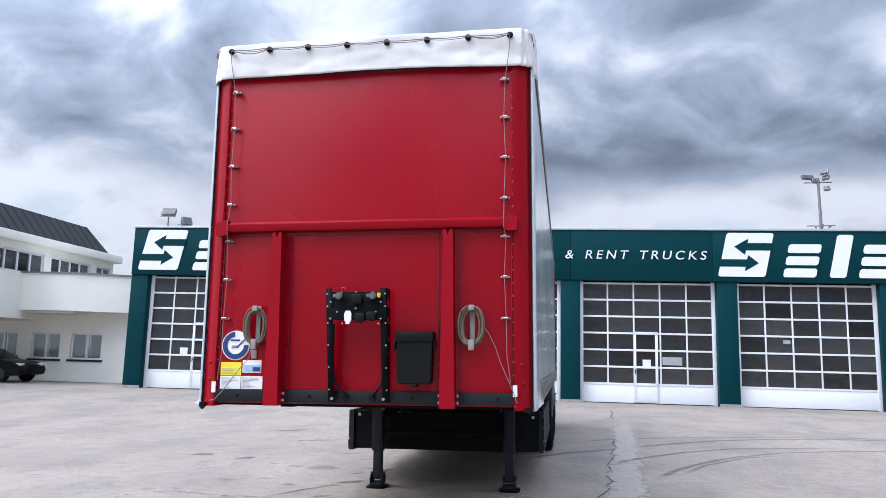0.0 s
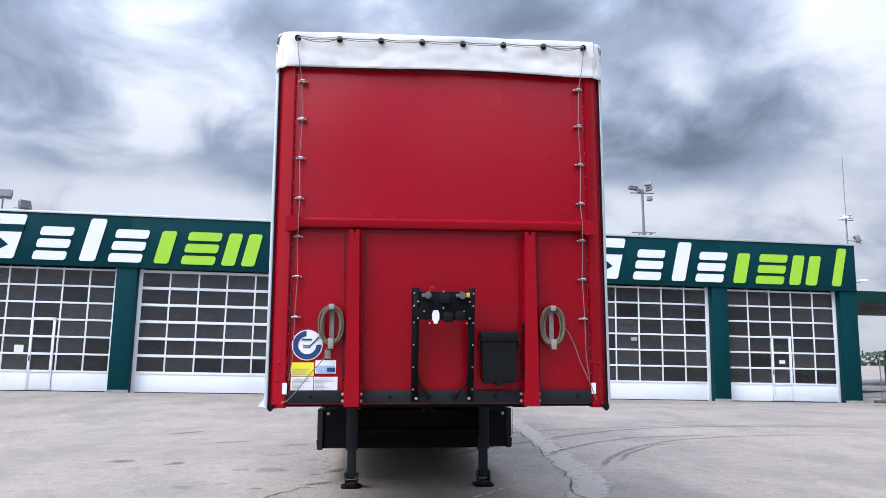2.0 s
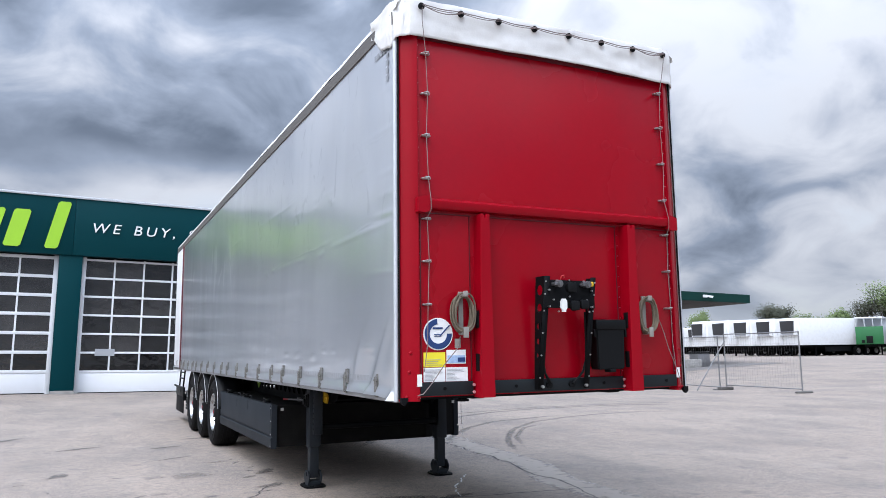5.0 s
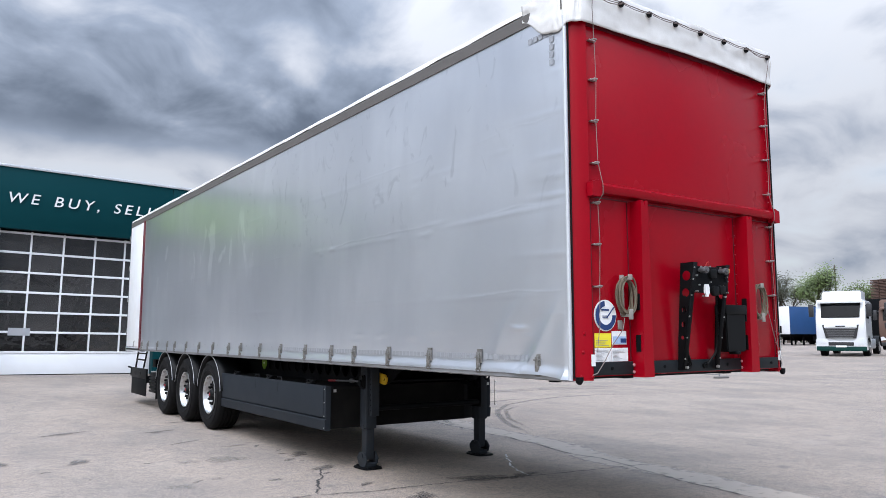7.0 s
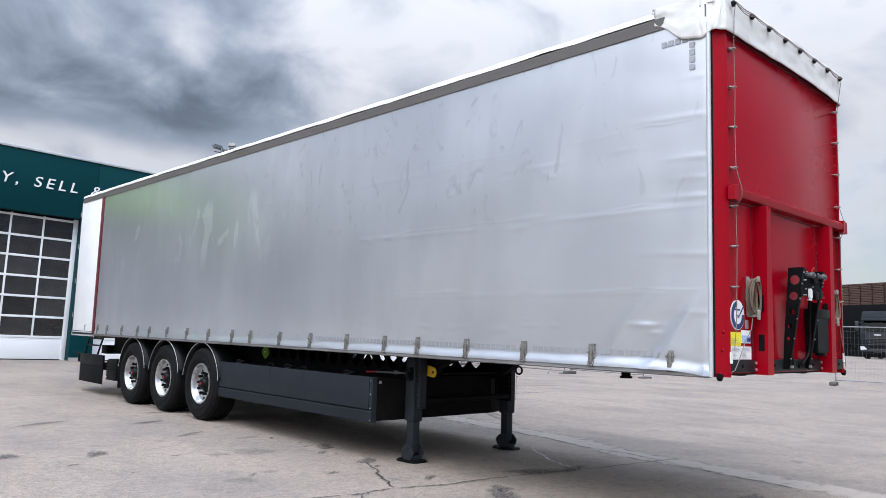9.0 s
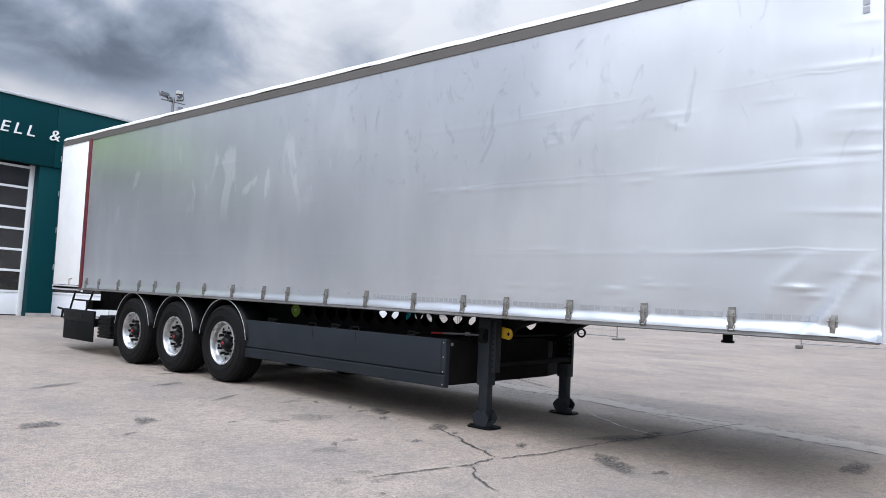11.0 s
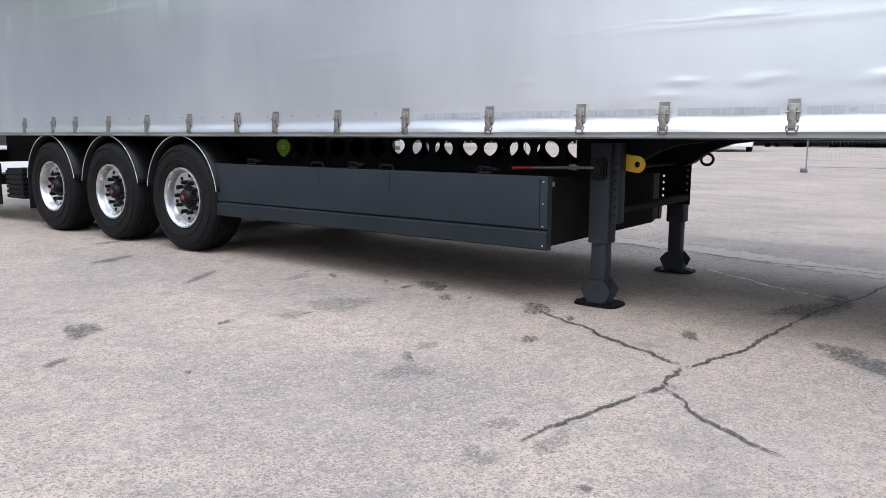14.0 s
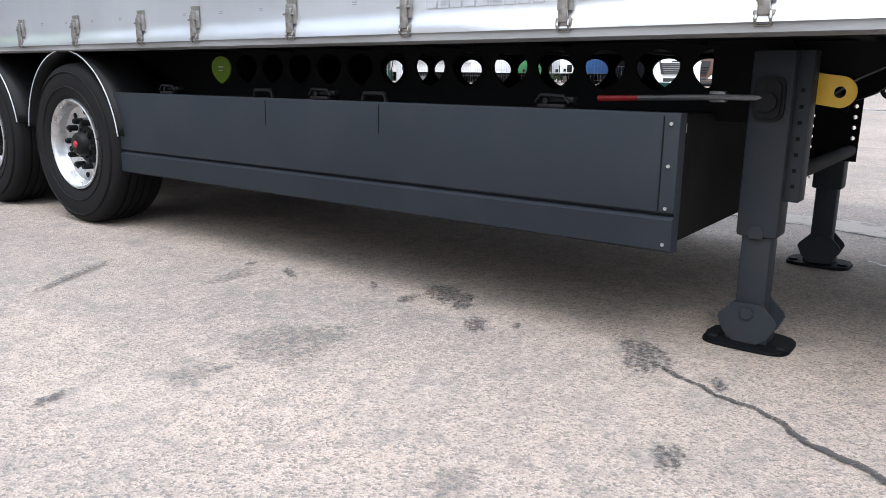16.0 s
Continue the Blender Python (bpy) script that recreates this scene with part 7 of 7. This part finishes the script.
bin_ = thing("waste_bin", (32.6, 31.9, ground_z(32.6, 31.9)), "grey waste container beside the pump island", "bin")
boxpart("bin_body", (-0.5, 0.5, -0.4, 0.4, 0, 0.85), M["galv"], bin_, "", 0.05)
boxpart("bin_lid", (-0.54, 0.54, -0.44, 0.44, 0.85, 0.98), M["plastic"], bin_, "", 0.04)
trough = boxpart("concrete_block", (30.9, 32.2, 31.3, 31.9, 0.1, 0.72), M["concrete"], None, "", 0.04)
tagged(trough, "grey concrete block beside the pumps", "block")


# ---- wire mesh fence panels on concrete feet ----
def fence(p, q, prop=False):
    p, q = Vector(p), Vector(q)
    d = q - p
    f = thing("fence_panel", (p.x, p.y, ground_z(p.x, p.y)), "galvanised mobile fence panel standing in concrete feet", "fence", "fence panels", turn=math.degrees(math.atan2(d.y, d.x)))
    w, h = d.length, 2.0
    for x in (0.06, w - 0.06):
        bm = bmesh.new()
        cyl(bm, (x, 0, 0.05), (x, 0, h), 0.021, 8)
        part("post", bm, M["galv"], f)
    for z in (0.18, h - 0.02):
        bm = bmesh.new()
        cyl(bm, (0.06, 0, z), (w - 0.06, 0, z), 0.018, 8)
        part("rail", bm, M["galv"], f)
    bm = bmesh.new()
    n_w = int(w / 0.11)
    for i in range(1, n_w):
        box(bm, i * w / n_w - 0.0013, i * w / n_w + 0.0013, -0.0013, 0.0013, 0.18, h)
    for k in range(1, 9):
        box(bm, 0.06, w - 0.06, -0.0014, 0.0014, 0.18 + k * 0.205 - 0.0014, 0.18 + k * 0.205 + 0.0014)
    tagged(part("wire_mesh", bm, M["galv"], f, "thin wire mesh", smooth=False), kind="stuff")
    for x in (0.0, w):
        bm = bmesh.new()
        box(bm, x - 0.11, x + 0.11, -0.28, 0.28, 0.0, 0.12, 0.03)
        part("foot", bm, M["soffit"], f, "dark concrete foot")
    if prop:
        bm = bmesh.new()
        tube(bm, [(0.1, 0.0, 1.75), (0.0, -1.25, 0.03)], 0.02, 8)
        part("prop", bm, M["galv"], f)


fence((19.6, 23.4), (18.5, 20.4))
fence((18.4, 20.3), (17.6, 15.6))
fence((17.6, 15.4), (17.3, 11.9), True)
fence((20.9, 6.85), (21.6, 3.4))


# ---- parked tractor units and trailers ----
def truck_wheel(parent, x, y, r=0.50, w=0.3):
    s = 1 if x > 0 else -1
    bm = bmesh.new()
    cyl(bm, (x - s * w, y, r), (x, y, r), r, 26)
    wh = part("wheel", bm, M["rubber"], parent)
    bm = bmesh.new()
    cyl(bm, (x - s * 0.02, y, r), (x + s * 0.012, y, r), r * 0.58, 20)
    cyl(bm, (x, y, r), (x + s * 0.05, y, r), r * 0.2, 12)
    part("rim", bm, M["rim"], wh)


def tractor(at, turn, label, bumper="teal_canopy", kind=0, paint="cab_white"):
    t = thing("truck", (*at, ground_z(*at)), label, "truck", "parked trucks", turn=turn)
    P = M[paint]
    top = 3.45
    bm = bmesh.new()
    # cab side outline (y, z), front at y = 0
    out = [(0.10, 0.75), (0.02, 1.1), (0.0, 1.75), (0.10, 2.1), (0.32, 2.95), (0.42, 3.05), (2.25, 3.05), (2.3, 2.9), (2.3, 0.95), (1.75, 0.95), (1.6, 1.15), (0.75, 1.15), (0.6, 0.9)]
    prism(bm, out, "x", -1.22, 1.22)
    bmesh.ops.bevel(bm, geom=[e for e in bm.edges if abs(e.verts[0].co.x - e.verts[1].co.x) < 0.01], offset=0.07, segments=2, affect="EDGES")
    cab = part("cab", bm, P, t)
    bm = bmesh.new()
    if kind:
        prism(bm, [(0.34, 3.02), (0.46, 3.45), (0.62, 3.64), (2.2, 3.70), (2.28, 3.02)], "x", -1.20, 1.20)
    else:
        prism(bm, [(0.62, 3.02), (0.80, 3.48), (1.0, 3.60), (2.2, 3.64), (2.28, 3.02)], "x", -0.98, 0.98)
    bmesh.ops.bevel(bm, geom=list(bm.edges), offset=0.08, segments=2, affect="EDGES")
    part("roof_spoiler", bm, P, cab)
    # windscreen: an inset sheet following the raked front
    bm = bmesh.new()
    grid(bm, lambda u, v: ((-1.10 + 2.2 * u) * (1 - 0.03 * v), 0.088 - 0.015 + 0.205 * v + 0.05 * (2 * u - 1) ** 4, 2.10 + 0.83 * v), 14, 4)
    part("windscreen", bm, M["windscreen"], cab)
    bm = bmesh.new()
    prism(bm, [(0.16, 2.93), (-0.02, 2.90), (-0.02, 2.98), (0.30, 3.10)], "x", -1.12, 1.12)
    part("sun_visor", bm, P, cab)
    for x in (-0.5, 0.35):
        bm = bmesh.new()
        tube(bm, [(x, 0.06, 2.12), (x + 0.45, 0.075, 2.2)], 0.015, 6)
        part("wiper", bm, M["grille"], cab)
    # grille
    bm = bmesh.new()
    gp = [(-0.86, 1.95), (0.86, 1.95), (0.80, 1.55), (0.62, 0.98), (-0.62, 0.98), (-0.80, 1.55)] if kind else [(-0.90, 1.72), (0.90, 1.72), (0.74, 0.98), (-0.74, 0.98)]
    prism(bm, gp, "y", -0.03, 0.06)
    part("grille", bm, M["grille"], cab)
    for k in range(5):
        bm = bmesh.new()
        z = 1.02 + k * 0.115
        hw = 0.60 + 0.035 * k
        box(bm, -hw, hw, -0.055, -0.025, z, z + 0.035, 0.008)
        part("grille_bar", bm, M["galv"] if kind == 0 else M["chassis"], cab)
    bm = bmesh.new()
    box(bm, -0.24, 0.24, -0.045, -0.028, 1.78 if kind else 1.60, 1.86 if kind else 1.67, 0.006)
    part("badge_bar", bm, M["lamp_glass"] if kind else M["grille"], cab)
    if kind == 0:
        boxpart("brand_panel", (-0.80, 0.80, -0.035, 0.0, 1.56, 1.73), M["white_panel"], cab, "", 0.008)
        boxpart("badge_bar", (-0.22, 0.22, -0.042, -0.034, 1.61, 1.67), M["grille"], cab)
    # bumper and lamps
    bm = bmesh.new()
    prism(bm, [(-1.24, 0.32), (1.24, 0.32), (1.24, 0.95), (0.72, 0.98), (0.60, 0.80), (-0.60, 0.80), (-0.72, 0.98), (-1.24, 0.95)], "y", -0.05, 0.5)
    bmesh.ops.bevel(bm, geom=list(bm.edges), offset=0.03, segments=2, affect="EDGES")
    part("bumper", bm, P, t)
    boxpart("lower_bumper", (-1.22, 1.22, -0.065, 0.4, 0.30, 0.55), M[bumper], t, "", 0.02)
    boxpart("air_intake", (-0.62, 0.62, -0.06, 0.0, 0.58, 0.78), M["grille"], t, "", 0.01)
    boxpart("plate_bar", (-0.26, 0.26, -0.075, -0.062, 0.50, 0.60), M["sticker_white"] if kind == 0 else M["grille"], t)
    for s in (-1, 1):
        bm = bmesh.new()
        prism(bm, [(s * 0.72, 0.72), (s * 1.16, 0.66), (s * 1.20, 0.92), (s * 0.95, 0.95)], "y", -0.07, 0.02)
        part("headlight", bm, M["lamp_glass"], t)
        bm = bmesh.new()
        box(bm, s * 1.42 - 0.13, s * 1.42 + 0.13, -0.02, 0.16, 2.15, 2.85, 0.05)
        tube(bm, [(s * 1.22, 0.3, 2.75), (s * 1.4, 0.15, 2.75)], 0.03, 6)
        part("mirror", bm, M["grille"], cab)
        bm = bmesh.new()
        vs = [bm.verts.new((s * 1.226, y, z)) for y, z in ((0.35, 2.05), (0.52, 2.85), (1.25, 2.85), (1.3, 2.05))]
        bm.faces.new(vs)
        part("side_window", bm, M["windscreen"], cab)
        for y in (1.2, 4.8):
            truck_wheel(t, s * 1.2, y)
        bm = bmesh.new()
        grid(bm, lambda u, v: (s * (0.75 + 0.5 * v), 4.8 + 0.62 * math.cos(math.pi * u), 0.5 + 0.62 * math.sin(math.pi * u)), 14, 1)
        part("mudguard", bm, M["plastic"], t)
        boxpart("tank", (min(s * 0.6, s * 1.15), max(s * 0.6, s * 1.15), 2.5, 3.9, 0.4, 0.95), M["metal_light"], t, "", 0.06)
    boxpart("chassis", (-0.45, 0.45, 0.8, 5.9, 0.65, 0.95), M["chassis"], t)
    boxpart("fifth_wheel", (-0.45, 0.45, 4.2, 5.1, 0.98, 1.15), M["chassis"], t, "", 0.04)
    if kind == 0:
        bm = bmesh.new()
        cyl(bm, (0.62, 0.8, 3.02), (0.62, 0.8, 3.28), 0.07, 12)
        part("beacon", bm, M["amber"], cab, "orange beacon")
    return t


tractor((36.1, 17.5), -72, "white tractor unit with a dark green lower bumper")
tractor((37.2, 14.0), -76, "white tractor unit with a black grille", "cab_white", 1)
tractor((52.0, 21.6), -75, "dull brown tractor unit parked by the dark shed", "grille", 1, "brown_brick")
for x, y in ((56.4, 15.8), (56.8, 13.4), (57.2, 11.0), (57.4, 8.6)):
    tractor((x, y), -88, "dark tractor unit parked in the row", "chassis", 1, "anthracite")


def parked_trailer(at, turn, label, front="white_panel", sides="white_panel", fridge=True, length=13.2, board=4.0):
    z = ground_z(*at)
    t = thing("parked_trailer", (*at, z), label, "trailer", "parked trailers", turn=turn)
    boxpart("body_front", (-1.28, 1.28, 0.0, 0.06, 1.15, board), M[front], t, "", 0.01)
    boxpart("body", (-1.275, 1.275, 0.07, length, 1.15, board - 0.02), M[sides], t, "", 0.02)
    if board < 3.5:
        boxpart("roof_frame", (-1.28, 1.28, 0.0, length, 3.86, 4.0), M["white_panel"], t, "pale roof frame", 0.01)
        for x in (-1.22, -0.4, 0.4, 1.22):
            boxpart("stanchion", (x - 0.04, x + 0.04, 0.0, 0.08, board, 3.86), M["metal_light"], t)
    if fridge:
        bm = bmesh.new()
        box(bm, -1.0, 1.0, -0.42, -0.01, 2.15, 3.75, 0.08)
        u = part("fridge_unit", bm, M["white_panel"], t, "white cooling unit")
        bm = bmesh.new()
        prism(bm, [(-0.96, 3.70), (0.96, 3.70), (0.86, 2.40), (-0.86, 2.40)], "y", -0.44, -0.40)
        part("fan_grille", bm, M["grille"], u, "dark grille")
        boxpart("lower_cover", (-0.8, 0.8, -0.43, -0.41, 2.2, 2.45), M["print_grey"], u)
    else:
        boxpart("coupling_panel", (-0.3, 0.3, -0.08, -0.01, 1.25, 2.0), M["plastic"], t, "", 0.02)
        boxpart("document_box", (-0.75, -0.45, -0.10, -0.01, 1.3, 1.6), M["plastic"], t, "", 0.02)
    boxpart("chassis", (-0.6, 0.6, 0.8, length - 0.3, 0.85, 1.15), M["chassis"], t)
    for s in (-1, 1):
        boxpart("landing_leg", (s * 0.75 - 0.07, s * 0.75 + 0.07, 2.5, 2.64, 0.0, 1.0), M["chassis"], t)
        boxpart("side_guard", (s * 1.2 - 0.03, s * 1.2 + 0.03, 3.4, 7.0, 0.45, 0.95), M["chassis"], t)
        for y in (8.1, 9.4, 10.7):
            truck_wheel(t, s * 1.2, y, 0.5, 0.38)
    return t


# white cooling trailers in two rows
for x, y in ((61.6, 58.0), (62.5, 55.7), (63.3, 53.3), (64.1, 50.9), (60.8, 60.4)):
    parked_trailer((x, y), -95, "white cooling trailer with a dark fan grille, parked in a row")
for x, y in ((80.0, 77.8), (79.2, 80.2), (78.0, 82.6), (76.8, 85.0), (75.7, 87.6), (74.6, 90.2)):
    parked_trailer((x, y), -92, "white cooling trailer with a dark fan grille, parked in a row")
parked_trailer((67.9, 40.2), -100, "white-fronted trailer with blue curtains", "white_panel", "blue_tarp", False)
parked_trailer((72.5, 43.6), -95, "grey trailer parked between others", "metal_light", "metal_light", False)
parked_trailer((70.9, 46.8), -62, "green-boarded open trailer under a pale roof frame", "green_board", "metal_light", False, board=3.0)
tractor((24.6, 39.5), -20, "grey tractor unit parked behind the pumps", "galv", 1, "metal_light")

# store of stacked brown crates and a dark steel shed
shed = thing("storage_yard_shed", (76, 22.0, ground_z(76, 22)), "long dark shed with stacked brown pallets on its roof deck", "building", turn=66)
boxpart("wall", (-22, 14, 0, 8, 0, 4.6), M["chassis"], shed, "dark steel wall", 0.02)
for z in (1.2, 2.4, 3.6):
    boxpart("wall_rail", (-22, 14, -0.06, -0.01, z, z + 0.12), M["galv"], shed)
boxpart("deck_edge", (-22.2, 14.2, -0.3, 0.0, 4.6, 4.95), M["galv"], shed, "grey deck edge")
rnd = random.Random(8)
x = -21.0
while x < 13:
    hgt = rnd.choice((0.9, 1.5, 2.0, 2.4))
    crate = thing("pallet_stack", (0, 0, 0), "stack of brown wooden pallets", "pallets", "pallet stacks")
    crate.matrix_world = shed.matrix_world @ pose(x, 2.0, 4.6)
    for k in range(int(hgt / 0.16)):
        boxpart("pallet", (0, 1.15, 0, 1.2, k * 0.16, k * 0.16 + 0.11), M["brown_brick"], crate)
    x += 1.3


# ---- trees and far woods ----
def tree(at, height, spread, leaf_mat, label, seed, leaves, leaf_size):
    rnd = random.Random(seed)
    z = ground_z(*at)
    t = thing("tree", (*at, z), label, "tree", "trees")
    bm = bmesh.new()
    tips = []

    def limb(p, d, ln, r, depth):
        q = p + d * ln
        mid = (p + q) / 2 + Vector((rnd.uniform(-1, 1), rnd.uniform(-1, 1), 0)) * ln * 0.06
        for a, b, ra, rb in ((p, mid, r, r * 0.85), (mid, q, r * 0.85, r * 0.65)):
            cyl(bm, a, b, ra, 7 if depth < 2 else 5, rb)
        tips.append((q, depth))
        if depth > 1:
            tips.append((mid, depth))
        if depth < 4:
            for _ in range(3 if depth else 5):
                a, e = rnd.uniform(0, math.tau), rnd.uniform(0.25, 1.05)
                nd = (d * 0.55 + Vector((math.cos(a) * math.sin(e), math.sin(a) * math.sin(e), math.cos(e) * 0.7)) * spread).normalized()
                limb(q - d * ln * rnd.uniform(0, 0.3), nd, ln * rnd.uniform(0.55, 0.78), r * 0.55, depth + 1)
    limb(Vector((0, 0, 0)), Vector((0, 0, 1)), height * 0.27, height * 0.018, 0)
    part("trunk", bm, M["bark"], t, "bare branching trunk")
    ends = [q for q, dp in tips if dp >= 2]
    verts, faces = [], []
    for _ in range(leaves):
        c = rnd.choice(ends) + Vector((rnd.gauss(0, 1), rnd.gauss(0, 1), rnd.gauss(0, 0.8))) * height * 0.042
        u = Vector((rnd.gauss(0, 1), rnd.gauss(0, 1), rnd.gauss(0, 1))).normalized()
        v = u.orthogonal().normalized()
        k = len(verts)
        s = leaf_size * rnd.uniform(0.6, 1.3)
        verts += [c + u * s, c + v * s * 0.7, c - u * s, c - v * s * 0.7]
        faces.append((k, k + 1, k + 2, k + 3))
    me = bpy.data.meshes.new("crown")
    me.from_pydata(verts, [], faces)
    me.materials.append(leaf_mat)
    tagged(part("crown", me, None, t, "loose spring foliage with gaps"), kind="stuff")


tree((86.4, 61.5), 9.0, 1.0, M["leaf"], "small tree in fresh green leaf", 3, 5000, 0.11)
tree((88.1, 59.1), 11.0, 1.0, M["leaf_dark"], "sparse tree with budding branches", 5, 4500, 0.10)
tree((89.6, 56.8), 12.6, 1.0, M["leaf"], "broad tree with fresh green leaves", 6, 7500, 0.11)
tree((91.8, 53.3), 14.0, 0.9, M["leaf_dark"], "sparse tree with dark budding branches", 9, 6500, 0.10)
tree((94.0, 49.4), 15.0, 1.0, M["leaf"], "broad tree with fresh green leaves", 4, 8500, 0.11)
tree((96.5, 45.0), 13.0, 1.0, M["leaf"], "broad tree with fresh green leaves", 11, 6500, 0.11)
tree((86.8, 86.7), 9.4, 1.1, M["leaf"], "bushy green tree behind the trailers", 7, 7000, 0.12)
tree((86.8, 72.0), 11.0, 1.0, M["leaf_dark"], "sparse tree behind the trailers", 8, 6000, 0.11)
tree((88.8, 69.0), 8.4, 1.0, M["leaf"], "bushy green tree behind the trailers", 10, 5000, 0.11)

# rough hedge behind the parking rows
verts, faces = [], []
rnd = random.Random(31)
line = [Vector((84, 92)), Vector((92, 74)), Vector((97, 58)), Vector((104, 46)), Vector((112, 36))]
for p, q in zip(line, line[1:]):
    for _ in range(5200):
        c = p.lerp(q, rnd.random())
        h = 3.6 + 1.8 * noise.noise(Vector((c.x * 0.25, c.y * 0.25, 0)))
        o = Vector((c.x + rnd.gauss(0, 0.9), c.y + rnd.gauss(0, 0.9), 0.4 + h * rnd.random() ** 0.8))
        u = Vector((rnd.gauss(0, 1), rnd.gauss(0, 1), rnd.gauss(0, 1))).normalized()
        v = u.orthogonal().normalized()
        k = len(verts)
        verts += [o + u * 0.22, o + v * 0.16, o - u * 0.22, o - v * 0.16]
        faces.append((k, k + 1, k + 2, k + 3))
me = bpy.data.meshes.new("hedge")
me.from_pydata(verts, [], faces)
me.materials.append(M["far_green"])
tagged(new("hedge", me), "rough dark green hedge behind the parked trailers", "hedge", kind="stuff")

pole = thing("utility_pole", (97.5, 49.5, 0.4), "tall dark utility pole", "pole")
bm = bmesh.new()
cyl(bm, (0, 0, 0), (0, 0, 10.6), 0.13, 10, 0.09)
tube(bm, [(-0.7, 0, 10.0), (0.7, 0, 10.0)], 0.06, 6)
tube(bm, [(-0.5, 0, 9.0), (0.5, 0, 9.0)], 0.05, 6)
part("pole_shaft", bm, M["bark"], pole)

# low wooded horizon all round
verts, faces = [], []
rnd = random.Random(12)
n_h = 900
for i in range(n_h):
    a = i * math.tau / n_h
    r = 240 + 30 * math.sin(3 * a) + rnd.uniform(-12, 12)
    h = 3.6 + 2.2 * noise.noise(Vector((a * 9, 0, 0))) + rnd.uniform(-0.8, 0.8)
    c = Vector((r * math.cos(a), r * math.sin(a), 0))
    for _ in range(16):
        p = c + Vector((rnd.uniform(-1.2, 1.2), rnd.uniform(-1.2, 1.2), 0.3 + rnd.random() * h))
        u = Vector((rnd.gauss(0, 1), rnd.gauss(0, 1), rnd.gauss(0, 1))).normalized()
        v = u.orthogonal()
        k = len(verts)
        verts += [p + u * 0.9, p + v * 0.8, p - u * 0.9, p - v * 0.8]
        faces.append((k, k + 1, k + 2, k + 3))
me = bpy.data.meshes.new("far_woods")
me.from_pydata(verts, [], faces)
me.materials.append(M["far_green"])
tagged(new("far_woods", me), "low line of distant hedges and woods", "woods", kind="stuff")
